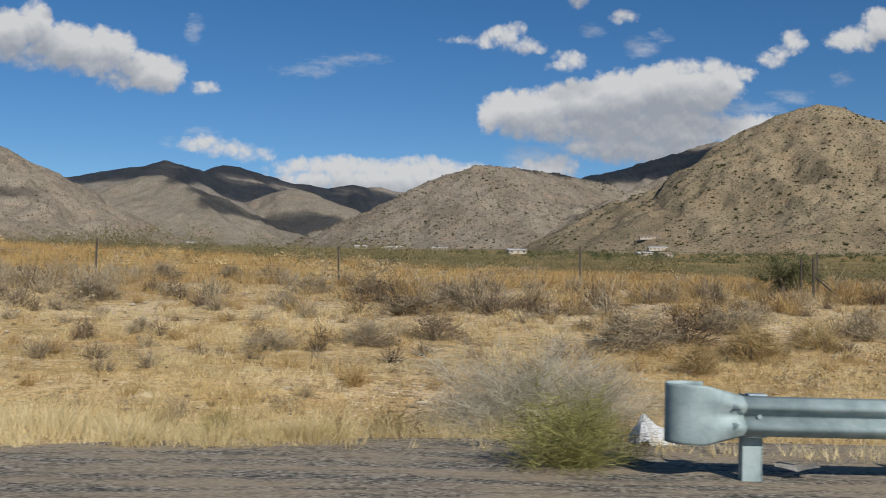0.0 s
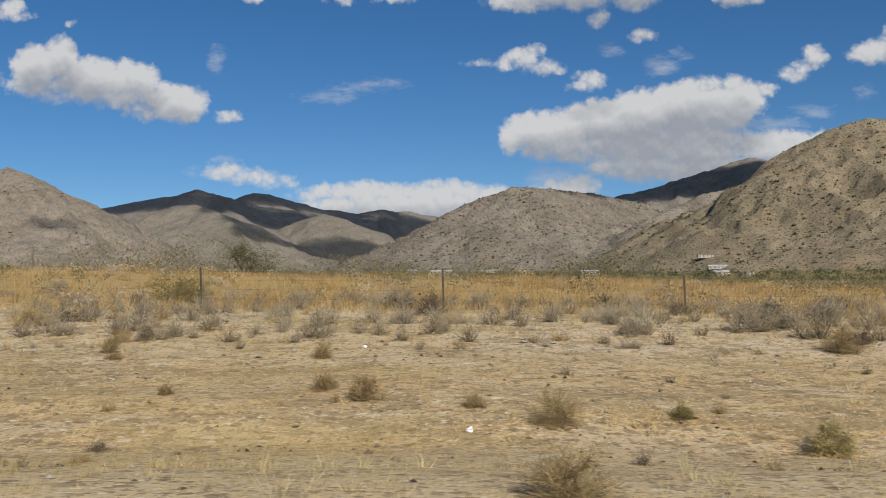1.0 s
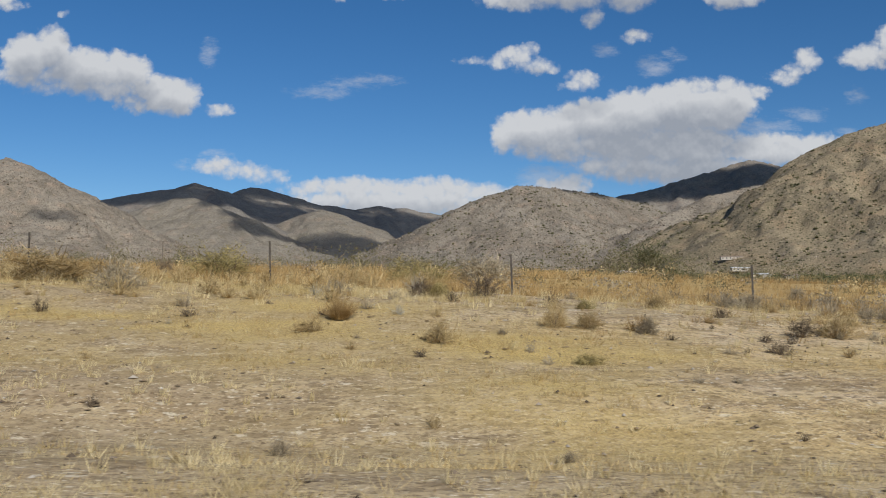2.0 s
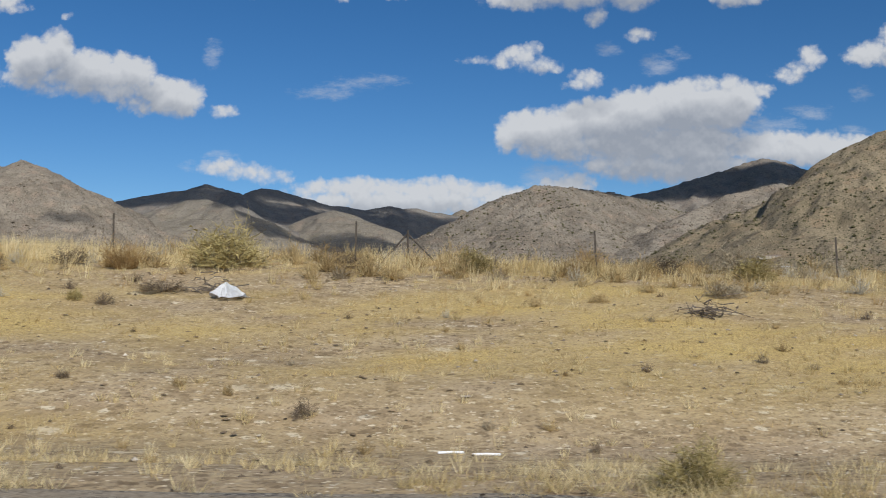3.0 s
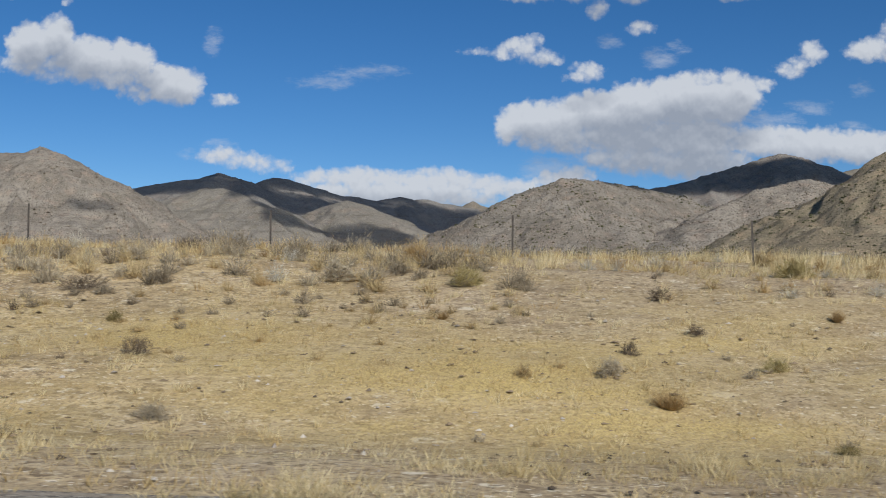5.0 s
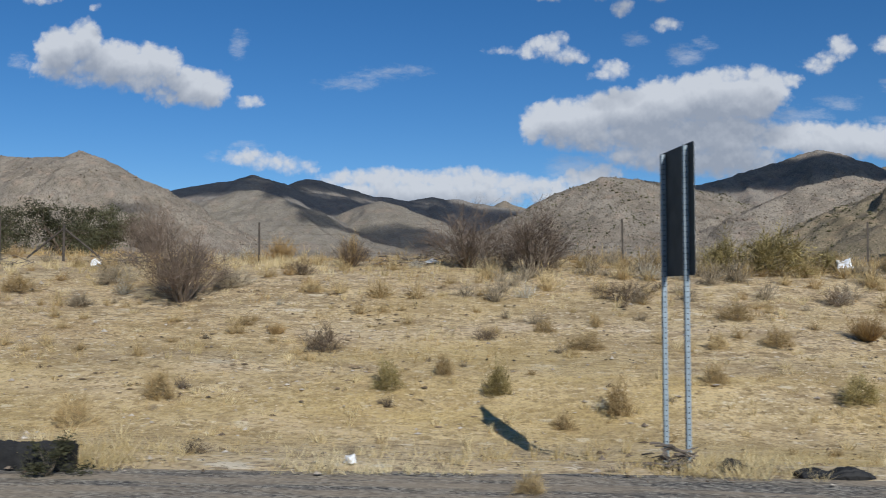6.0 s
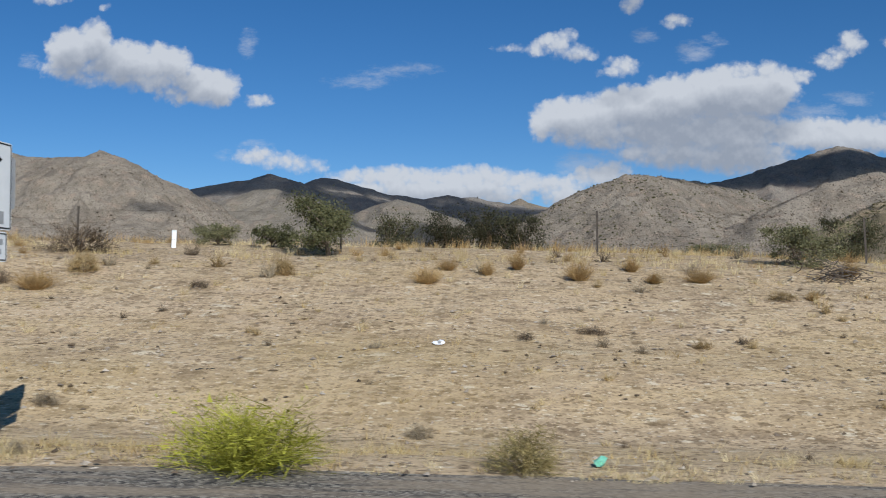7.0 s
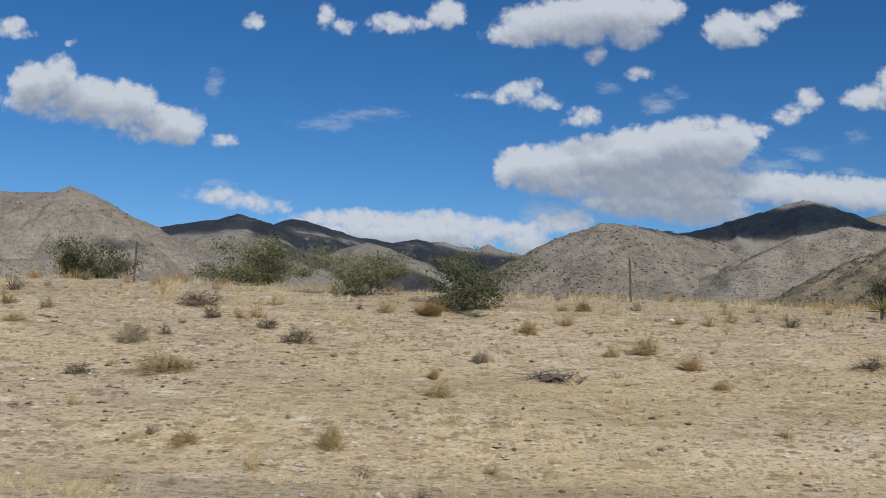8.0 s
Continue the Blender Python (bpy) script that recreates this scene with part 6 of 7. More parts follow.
RUBBER = plain_material("torn_black_rubber", (0.012, 0.012, 0.012), (0.035, 0.033, 0.03), 9.0, 0.7, 0.0, 0.5, 0.01)
WHITE_PLASTIC = plain_material("white_plastic_film", (0.82, 0.83, 0.83), (0.90, 0.90, 0.89), 6.0, 0.45, 0.0, 0.3, 0.01)
GREEN_PLASTIC = plain_material("teal_green_plastic", (0.0, 0.22, 0.14), (0.02, 0.38, 0.26), 6.0, 0.4, 0.0, 0.3, 0.01)
MINT_PLASTIC = plain_material("mint_green_plastic", (0.18, 0.55, 0.38), (0.30, 0.68, 0.50), 6.0, 0.4, 0.0, 0.3, 0.01)
BLUE_PAPER = plain_material("pale_blue_wrapper", (0.30, 0.52, 0.60), (0.55, 0.72, 0.76), 9.0, 0.5, 0.0, 0.3, 0.01)
SLATE_PLASTIC = plain_material("blue_grey_plastic", (0.20, 0.25, 0.29), (0.32, 0.37, 0.41), 6.0, 0.5, 0.0, 0.3, 0.01)
CONCRETE = plain_material("pale_concrete", (0.46, 0.44, 0.39), (0.58, 0.55, 0.49), 6.0, 0.9, 0.0, 0.4, 0.01)
DEAD_WOOD = plain_material("weathered_dead_wood", (0.10, 0.08, 0.06), (0.23, 0.19, 0.15), 7.0, 0.95, 0.0, 0.5, 0.01)
WARM_WOOD = plain_material("red_brown_board", (0.22, 0.09, 0.05), (0.32, 0.15, 0.09), 7.0, 0.85, 0.0, 0.4, 0.01)


def land(x, y):
    return float(ground_z(np.array(float(x)), np.array(float(y))))


def guard_rail(x0, y0, length):
    """W-beam rail with a rolled nose at its start, steel posts and blocks."""
    z0 = float(road_level(x0))
    ob = thing("guard_rail", "galvanised steel guard rail with a rolled end beside the shoulder", "guard rail", m=pose(x0, y0, z0, 0, math.degrees(math.atan(CLIMB)), 0))
    wave = [(0.0, -0.156), (-0.022, -0.140), (-0.078, -0.098), (-0.083, -0.078), (-0.078, -0.060), (-0.012, -0.018), (0.0, 0.0),
            (-0.012, 0.018), (-0.078, 0.060), (-0.083, 0.078), (-0.078, 0.098), (-0.022, 0.140), (0.0, 0.156)]
    top = 0.53

    def sheet(rows, name, mat, thick=0.004):
        bm = bmesh.new()
        grid = [[bm.verts.new(p) for p in row] for row in rows]
        for a, b in zip(grid, grid[1:]):
            for j in range(len(a) - 1):
                bm.faces.new((a[j], b[j], b[j + 1], a[j + 1]))
        bmesh.ops.recalc_face_normals(bm, faces=bm.faces)
        bmesh.ops.solidify(bm, geom=list(bm.faces), thickness=thick)
        for f in bm.faces:
            f.smooth = True
        return part(name, bm, mat, ob)

    sheet([[(s, dy, top + dz) for dy, dz in wave] for s in (0.50, 2.5, 4.4, 8.2, 12.0, length)], "beam", GALVANISED)
    # the flat wing flares out of the beam and rolls round into a nose
    rows = []
    for k in range(5):
        f = k / 4
        rows.append([(0.60 - 0.30 * f, dy * (1 - f) - 0.012 - 0.03 * f, top + dz * (1 + 0.48 * f)) for dy, dz in wave])
    for k in range(1, 13):
        a = math.pi * 1.25 * k / 12
        rows.append([(0.30 - 0.27 * math.sin(min(a, math.pi * 0.5)) * 1.0 + (0.20 * (1 - math.cos(a - math.pi * 0.5)) if a > math.pi * 0.5 else 0),
                      -0.042 + 0.20 * (1 - math.cos(a)), top + dz * 1.48) for dy, dz in wave])
    sheet(rows, "end_wing", GALVANISED, 0.006)
    for k in range(8):
        s = 0.72 + 1.905 * k
        bm = bmesh.new()
        for dx in (-0.075, 0.075):
            box(bm, (0.008, 0.10, 1.25), (s + dx, 0.17, 0.06), 0.002)
        box(bm, (0.15, 0.008, 1.25), (s, 0.13, 0.06), 0.002)
        part("post", bm, GALVANISED, ob)
        bm = bmesh.new()
        box(bm, (0.15, 0.10, 0.34), (s, 0.06, top), 0.008)
        part("block", bm, POST_STEEL, ob)
        bm = bmesh.new()
        bmesh.ops.create_cone(bm, cap_ends=True, segments=8, radius1=0.022, radius2=0.018, depth=0.022, matrix=pose(s, -0.018, top, 90))
        part("bolt", bm, POST_STEEL, ob)
    return ob


guard_rail(1.90, 7.45, 14.5)


def perforated_post(parent, y, height, width=0.045):
    """Square steel tube with rows of holes down its faces."""
    bm = bmesh.new()
    box(bm, (width, width, height + 0.35), (0, y, height / 2 - 0.175), 0.004)
    post = part("post", bm, POST_STEEL, parent)
    bm = bmesh.new()
    for k in range(int(height / 0.05)):
        z = 0.05 + k * 0.05
        for side in (-1, 1):
            box(bm, (0.012, 0.002, 0.012), (0, y + side * (width / 2 + 0.0005), z))
            box(bm, (0.002, 0.012, 0.012), (side * (width / 2 + 0.0005), y, z))
    part("perforation", bm, SIGN_BLACK, post)["kind"] = "stuff"
    return post


def plate(parent, name, mat, width, height, x, z, y=0.0, corner=0.04, thick=0.004):
    """A sign sheet with rounded corners, facing along x."""
    bm = bmesh.new()
    pts = []
    for cy, cz, a0 in ((width / 2 - corner, height / 2 - corner, 0), (-width / 2 + corner, height / 2 - corner, 90),
                       (-width / 2 + corner, -height / 2 + corner, 180), (width / 2 - corner, -height / 2 + corner, 270)):
        for k in range(5):
            a = radians(a0 + 22.5 * k)
            pts.append(bm.verts.new((x, y + cy + corner * math.cos(a), z + cz + corner * math.sin(a))))
    face = bm.faces.new(pts)
    made = bmesh.ops.extrude_face_region(bm, geom=[face])["geom"]
    bmesh.ops.translate(bm, verts=[v for v in made if isinstance(v, bmesh.types.BMVert)], vec=(thick, 0, 0))
    bmesh.ops.recalc_face_normals(bm, faces=bm.faces)
    return part(name, bm, mat, parent)


def border(parent, mat, width, height, x, z, line=0.014, inset=0.02, y=0.0):
    bm = bmesh.new()
    w, h = width - 2 * inset, height - 2 * inset
    for cy, cz, sy, sz in ((0, h / 2, w, line), (0, -h / 2, w, line), (w / 2, 0, line, h), (-w / 2, 0, line, h)):
        box(bm, (0.002, sy, sz), (x, y + cy, z + cz))
    return part("border", bm, mat, parent)


def lettering(parent, text, mat, size, x, z, facing=1, wide=1.0):
    """Raised letters on a sheet that faces along +x or -x."""
    curve = bpy.data.curves.new("lettering", "FONT")
    curve.body, curve.size, curve.align_x, curve.align_y = text, size, "CENTER", "CENTER"
    curve.extrude, curve.offset = 0.001, size * 0.018
    made = bpy.data.objects.new("lettering", curve)
    me = bpy.data.meshes.new_from_object(made)
    bpy.data.objects.remove(made)
    me.transform(pose(x, 0, z, 90, 0, 90 * facing) @ Matrix.Diagonal((wide, 1, 1, 1)))
    me.materials.append(mat)
    ob = new("lettering", me)
    ob.parent = parent
    return ob


def bars(parent, mat, rows, x, thick=0.002):
    """Unreadable writing as plain bars: rows of y, z, width, height."""
    for y, z, w, h in rows:
        bm = bmesh.new()
        box(bm, (thick, w, h), (x, y, z))
        part("writing_bar", bm, mat, parent)


def speed_sign(x, y, turn):
    ob = thing("speed_limit_sign", "white speed limit sign on two perforated steel posts", "road sign", m=pose(x, y, land(x, y), 0, 0, turn))
    for dy in (-0.30, 0.30):
        perforated_post(ob, dy, 2.95)
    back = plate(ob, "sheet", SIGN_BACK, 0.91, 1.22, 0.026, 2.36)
    face = plate(ob, "face", SIGN_WHITE, 0.90, 1.21, 0.031, 2.36, thick=0.002)
    border(face, SIGN_BLACK, 0.91, 1.22, 0.034, 2.36)
    lettering(face, "SPEED", SIGN_BLACK, 0.25, 0.0345, 2.76, wide=0.85)
    lettering(face, "LIMIT", SIGN_BLACK, 0.25, 0.0345, 2.49, wide=0.95)
    lettering(face, "65", SIGN_BLACK, 0.50, 0.0345, 2.11)
    return ob


speed_sign(-178.0, 9.15, 7.8)


def guide_sign(x, y):
    ob = thing("guide_sign", "back of a wide road sign on two perforated posts", "road sign", m=pose(x, y, land(x, y), 0, 0, 3))
    for dy in (-0.70, 0.70):
        perforated_post(ob, dy, 2.75)
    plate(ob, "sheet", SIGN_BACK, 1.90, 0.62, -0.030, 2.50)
    for dy in (-0.38, 0.44):
        bm = bmesh.new()
        box(bm, (0.006, 0.42, 0.36), (-0.0345, dy, 2.50), 0.002)
        part("panel", bm, SIGN_PANEL, ob)
    bm = bmesh.new()
    box(bm, (0.03, 1.6, 0.03), (0.0, 0, 2.82), 0.003)
    part("brace_bar", bm, SIGN_BACK, ob)
    return ob


guide_sign(-100.8, 9.1)


def turn_sign(x, y, turn):
    ob = thing("turn_sign", "white bent-arrow sign above a small plate on one post", "road sign", m=pose(x, y, land(x, y), 0, 0, turn))
    perforated_post(ob, 0, 3.05, 0.055)
    face = plate(ob, "arrow_sheet", SIGN_WHITE, 0.76, 0.91, 0.03, 2.60)
    border(face, SIGN_BLACK, 0.76, 0.91, 0.036, 2.60)
    bm = bmesh.new()
    path = [(-0.14, 2.42 - 0.0), (-0.14, 2.66), (-0.12, 2.76), (-0.05, 2.83), (0.05, 2.86)]
    left, right = [], []
    for k, (a, b) in enumerate(path):
        p, q = path[max(0, k - 1)], path[min(len(path) - 1, k + 1)]
        d = Vector((q[0] - p[0], q[1] - p[1])).normalized() * 0.04
        left.append(bm.verts.new((0.037, a - d.y, b + d.x)))
        right.append(bm.verts.new((0.037, a + d.y, b - d.x)))
    for k in range(len(path) - 1):
        bm.faces.new((left[k], left[k + 1], right[k + 1], right[k]))
    bm.faces.new([bm.verts.new(p) for p in ((0.037, 0.03, 2.96), (0.037, 0.03, 2.75), (0.037, 0.20, 2.87))])
    bmesh.ops.solidify(bm, geom=list(bm.faces), thickness=0.002)
    part("arrow", bm, SIGN_BLACK, face)
    bars(face, FADED_INK, ((-0.12, 2.27, 0.12, 0.13), (0.05, 2.27, 0.12, 0.13), (0.20, 2.27, 0.08, 0.13)), 0.036)
    small = plate(ob, "lower_sheet", SIGN_WHITE, 0.62, 0.31, 0.03, 1.97)
    border(small, SIGN_BLACK, 0.62, 0.31, 0.036, 1.97, 0.012)
    bars(small, FADED_INK, ((-0.14, 2.02, 0.20, 0.06), (0.12, 2.02, 0.22, 0.06), (0.0, 1.92, 0.40, 0.05)), 0.036)
    plate(ob, "sheet", SIGN_PANEL, 0.91, 0.55, -0.034, 2.66, 0.10)
    red = plate(ob, "red_sheet", SIGN_RED, 0.90, 0.54, -0.0365, 2.66, 0.10, thick=0.002)
    bars(red, SIGN_WHITE, ((0.34, 2.75, 0.26, 0.13), (0.0, 2.75, 0.34, 0.13), (0.28, 2.56, 0.26, 0.13), (0.0, 2.56, 0.2, 0.13)), -0.038)
    return ob


turn_sign(-214.9, 9.5, -5.0)

# fence of steel posts and wire, with braced corners
fence_y = lambda x: float(np.interp(x, [-300, -240, -222, -205, -196, -178, -165, 60], [27.5, 27.0, 25.2, 26.6, 25.6, 26.6, 27.5, 27.6]))
fence = thing("wire_fence", "old wire fence on thin dark steel posts", "fence")
spots = [4.6 - 6.93 * k for k in range(-4, 27)] + [-185.6, -192.6, -199.5, -206.6, -213.6, -220.6, -227.6, -234.6, -241.6, -248.5, -255.5, -262.5, -269.5]
lean = random.Random(9)
heads = []
for x in spots:
    y = fence_y(x)
    z, tall = land(x, y), lean.uniform(1.12, 1.28)
    tip = Vector((x + lean.uniform(-0.05, 0.05), y + lean.uniform(-0.04, 0.04), z + tall))
    bm = bmesh.new()
    foot = Vector((x, y, z - 0.3))
    way = (tip - foot)
    m = Matrix.Translation(foot) @ Vector((0, 0, 1)).rotation_difference(way).to_matrix().to_4x4()
    box(bm, (0.055, 0.010, way.length), (0, 0, way.length / 2))
    box(bm, (0.008, 0.045, way.length), (0, 0.02, way.length / 2))
    bmesh.ops.transform(bm, matrix=m, verts=bm.verts)
    part("post", bm, FENCE_STEEL, fence)
    heads.append((foot, tip))
for share in (0.40, 0.58, 0.76, 0.93):
    bm = bmesh.new()
    line = [a.lerp(b, share) + Vector((0, -0.02, 0)) for a, b in heads]
    tube(bm, line, [0.0022] * len(line), 3)
    part("wire", bm, FENCE_STEEL, fence)


def fence_brace(x, y, spread_by=1.1, tall=1.15, twin=0.0):
    """A corner post with two slanting struts, or twin posts with one."""
    z = land(x, y)
    ob = thing("fence_brace", "braced fence corner with twin dark posts and a strut" if twin else "braced fence corner post with slanting dark struts", "fence post", m=pose(x, y, z))
    for px, thick in ((0, 0.024), (twin, 0.036)) if twin else ((0, 0.035),):
        bm = bmesh.new()
        tube(bm, [(px, 0, -0.3), (px + thick * 0.3, 0, tall)], [thick, thick * 0.92], 8)
        part("post", bm, FENCE_STEEL, ob)
    for side, low in ((1, 0.05),) if twin else ((-1, 0.05), (1, 0.15)):
        bm = bmesh.new()
        foot = twin + side * spread_by
        tube(bm, [(foot, 0, low + land(x + foot, y) - z), (twin, 0.02, tall * (0.6 if twin else 0.9))], [0.034 if twin else 0.028, 0.026], 6)
        part("strut", bm, FENCE_STEEL, ob)
    return ob


fence_brace(-90.9, 27.3, 0.75, 0.95)
fence_brace(-190.9, 25.9, 1.0, 1.0)
fence_brace(10.15, 25.4, 0.65, 1.15, 0.33)

# white marker post
mx, my = -218.26, 26.2
marker = thing("marker_post", "white flat marker post standing on the bank", "marker post", m=pose(mx, my, land(mx, my), 0, 2, 8))
bm = bmesh.new()
box(bm, (0.125, 0.03, 0.78), (0, 0, 0.10), 0.012)
part("blade", bm, WHITE_PLASTIC, marker)
bm = bmesh.new()
box(bm, (0.13, 0.034, 0.05), (0, 0, 0.47), 0.006)
part("cap", bm, SIGN_WHITE, marker)


# ---- litter, rubber and wood ----
def crumple(name, label, category, x, y, size, mat, seed, lift=0.0, rough=0.6):
    """A crumpled scrap or bag: a lumpy creased shell."""
    r = random.Random(seed)
    bm = bmesh.new()
    bmesh.ops.create_icosphere(bm, subdivisions=2, radius=1.0)
    for v in bm.verts:
        k = 1 + rough * noise.noise(v.co * 2.3 + Vector((seed, 0, 0))) * 1.9 + r.uniform(-0.26, 0.26)
        v.co = Vector((v.co.x * size[0] / 2 * k, v.co.y * size[1] / 2 * k, (v.co.z * k + 0.75) * size[2] / 2))
        v.co.z = max(v.co.z, 0)
    ob = part(name, bm, mat)
    ob.matrix_basis = pose(x, y, land(x, y) + lift, 0, 0, r.uniform(0, 360))
    return tagged(ob, label, category)


def scrap(name, label, category, x, y, size, mat, seed, tilt=8):
    """A flat bent piece of board, paper or plastic."""
    r = random.Random(seed)
    bm = bmesh.new()
    n = 5
    rows = [[bm.verts.new((size[0] * (i / (n - 1) - 0.5) * (1 + 0.15 * r.uniform(-1, 1)), size[1] * (j / 2 - 0.5) * (1 + 0.2 * r.uniform(-1, 1)),
                           0.02 + size[2] * (0.5 + 0.5 * math.sin(i * 1.3 + seed)) + r.uniform(0, 0.01))) for i in range(n)] for j in range(3)]
    for a, b in zip(rows, rows[1:]):
        for i in range(n - 1):
            bm.faces.new((a[i], a[i + 1], b[i + 1], b[i]))
    bmesh.ops.solidify(bm, geom=list(bm.faces), thickness=0.012)
    ob = part(name, bm, mat)
    ob.matrix_basis = pose(x, y, land(x, y) + 0.03 + 0.15 * size[1], r.uniform(tilt, 2.5 * tilt), r.uniform(-tilt, tilt), r.uniform(-25, 25))
    return tagged(ob, label, category)


def tyre_strip(x, y, length, width, height, turn, seed, even=0.0):
    """A torn length of tyre tread, arched and ribbed."""
    r = random.Random(seed)
    ob = thing("tyre_tread", "torn black tyre tread lying on the shoulder", "tyre scrap", m=pose(x, y, land(x, y), 0, 0, turn))
    bm = bmesh.new()
    n, m, rows = 22, 16, []
    for i in range(n + 1):
        s = i / n
        lump = even or 0.55 + 0.45 * abs(math.sin(s * 5.2 + seed)) + r.uniform(-0.07, 0.07)
        tall = height * r.uniform(0.93, 1.0) if even else height * lump * math.sin(math.pi * (0.06 + 0.88 * s)) ** 0.35
        drift = 0.2 * width * math.sin(s * 4.1 + seed * 1.7)
        rows.append([])
        for j in range(m + 1):
            a = math.pi * j / m
            groove = 1 - (0.09 if j % 4 == 0 else 0) + r.uniform(-0.015, 0.015)
            rows[-1].append(bm.verts.new((length * (s - 0.5) + r.uniform(-0.3, 0.3) * length / n, drift - width * 0.5 * math.cos(a) * groove, tall * max(0.0, math.sin(a)) ** (0.28 if even else 0.6) * groove - 0.012)))
    for a, b in zip(rows, rows[1:]):
        for j in range(m):
            bm.faces.new((a[j], b[j], b[j + 1], a[j + 1]))
    for row, turn_round in ((rows[0], False), (rows[-1], True)):
        bm.faces.new(row[::-1] if turn_round else row)
    part("tread", bm, RUBBER, ob)
    # torn steel-belt strips hanging from the edge
    for k in range(3):
        bm = bmesh.new()
        s = r.uniform(0.1, 0.9)
        p = Vector((length * (s - 0.5), -width * 0.5, height * 0.15))
        q = p + Vector((r.uniform(-0.08, 0.08), -r.uniform(0.03, 0.08), -height * 0.1))
        tube(bm, [p, (p + q) / 2 + Vector((0, 0, 0.012)), q], [0.008, 0.006, 0.003], 5)
        part("torn_strip", bm, RUBBER, ob)
    return ob


def sheeting(x, y, width, height, seed):
    """A thin plastic sheet lying crumpled, one corner standing up."""
    r = random.Random(seed)
    bm = bmesh.new()
    spokes, rings = 22, 7
    reach = [width * 0.5 * (0.62 + 0.38 * abs(math.sin(k * 0.9 + seed)) + r.uniform(-0.1, 0.1)) for k in range(spokes)]
    rows = []
    for j in range(rings):
        s = (j + 0.35) / (rings - 0.65)
        row = []
        for k in range(spokes):
            a = math.tau * k / spokes
            px, py = math.cos(a) * reach[k] * s - 0.12 * width * (1 - s), math.sin(a) * reach[k] * s * 0.75
            peak = height * max(0.0, 1 - s * (1.15 + 0.5 * math.sin(a * 3 + seed))) ** 1.1
            crease = 0.05 * height * math.sin(k * 2.4 + j * 1.3) + r.uniform(-0.03, 0.03) * height
            row.append(bm.verts.new((px, py, max(0.006, peak + crease + 0.02))))
        rows.append(row)
    bm.faces.new(rows[0])
    for a, b in zip(rows, rows[1:]):
        for k in range(spokes):
            bm.faces.new((a[k], b[k], b[(k + 1) % spokes], a[(k + 1) % spokes]))
    bmesh.ops.solidify(bm, geom=list(bm.faces), thickness=0.006)
    ob = part("plastic_sheeting", bm, WHITE_PLASTIC)
    ob.matrix_basis = pose(x, y, land(x, y), 0, 0, r.uniform(-20, 20))
    return tagged(ob, "crumpled white plastic sheeting on the ground", "litter")


tyre_strip(-176.8, 8.45, 0.62, 0.22, 0.10, 8, 1)
tyre_strip(-183.5, 7.85, 0.62, 0.15, 0.24, -5, 2, 1.0)
tyre_strip(-177.6, 8.75, 0.30, 0.14, 0.12, 60, 3)
tyre_strip(-214.1, 14.7, 0.36, 0.09, 0.03, 20, 4)
tyre_strip(-75.0, 12.6, 0.42, 0.08, 0.03, -12, 5)
tyre_strip(-121.86, 7.75, 0.46, 0.13, 0.09, 5, 6)
tyre_strip(-121.33, 7.62, 0.25, 0.10, 0.07, -4, 16)
tyre_strip(-126.4, 17.6, 0.5, 0.10, 0.06, 12, 21)
tyre_strip(-205.8, 7.7, 0.34, 0.10, 0.03, 3, 7)
tyre_strip(-202.8, 7.2, 0.5, 0.07, 0.035, -10, 9)
tyre_strip(-184.6, 7.55, 0.28, 0.10, 0.03, -6, 8)

for k, (x, y, w, h, what) in enumerate((
        (-94.4, 20.3, 0.86, 0.29, "cloth"), (-119.8, 13.5, 0.20, 0.15, "bag"), (-105.3, 14.6, 0.28, 0.05, "card"), (-74.1, 12.6, 0.20, 0.22, "bag"), (-77.7, 13.6, 0.32, 0.05, "card"),
        (-210.6, 16.4, 0.26, 0.09, "bag"), (-181.0, 8.5, 0.12, 0.09, "bag"), (-187.6, 13.0, 0.20, 0.17, "bag"), (-31.6, 19.0, 0.12, 0.08, "bag"), (-15.7, 8.2, 0.40, 0.09, "bag"),
        (2.25, 9.4, 0.50, 0.30, "cloth"), (-170.3, 24.6, 0.42, 0.50, "bag"), (-189.5, 24.6, 0.30, 0.26, "bag"), (-180.8, 25.2, 0.42, 0.16, "bag"), (-29.7, 12.9, 0.11, 0.08, "bag"),
        (-8.0, 23.6, 0.22, 0.20, "bag"), (-77.0, 7.9, 0.10, 0.05, "bag"), (-71.0, 8.1, 0.12, 0.09, "bag"), (-69.5, 8.6, 0.16, 0.10, "bag"), (-226.8, 9.3, 0.12, 0.08, "bag"),
        (-215.4, 8.6, 0.12, 0.06, "bag"), (-195.6, 21.0, 0.22, 0.07, "card"), (-234.6, 22.0, 0.18, 0.08, "bag"), (-163.0, 18.0, 0.14, 0.08, "bag"))):
    if what == "card":
        scrap("litter_sheet", "flat white sheet of litter on dry grass", "litter", x, y, (w, w * 0.6, h), WHITE_PLASTIC, k)
    elif what == "cloth":
        sheeting(x, y, w * 1.15, h * 1.1, k)
    else:
        crumple("plastic_bag", "crumpled white plastic bag among dry grass", "litter", x, y, (w * 0.85, w * 0.65, h * 0.85), WHITE_PLASTIC, k)
crumple("plastic_bag", "teal green plastic bag caught on brush", "litter", -168.3, 21.8, (0.40, 0.26, 0.30), GREEN_PLASTIC, 41, 0.08, 0.75)
crumple("rubbish_bag", "torn black rubbish bag under a teal one", "litter", -168.05, 21.65, (0.40, 0.30, 0.26), RUBBER, 47, 0.0, 0.6)
crumple("plastic_cup", "mint green plastic scrap at the roadside", "litter", -208.9, 8.55, (0.11, 0.09, 0.09), MINT_PLASTIC, 42)
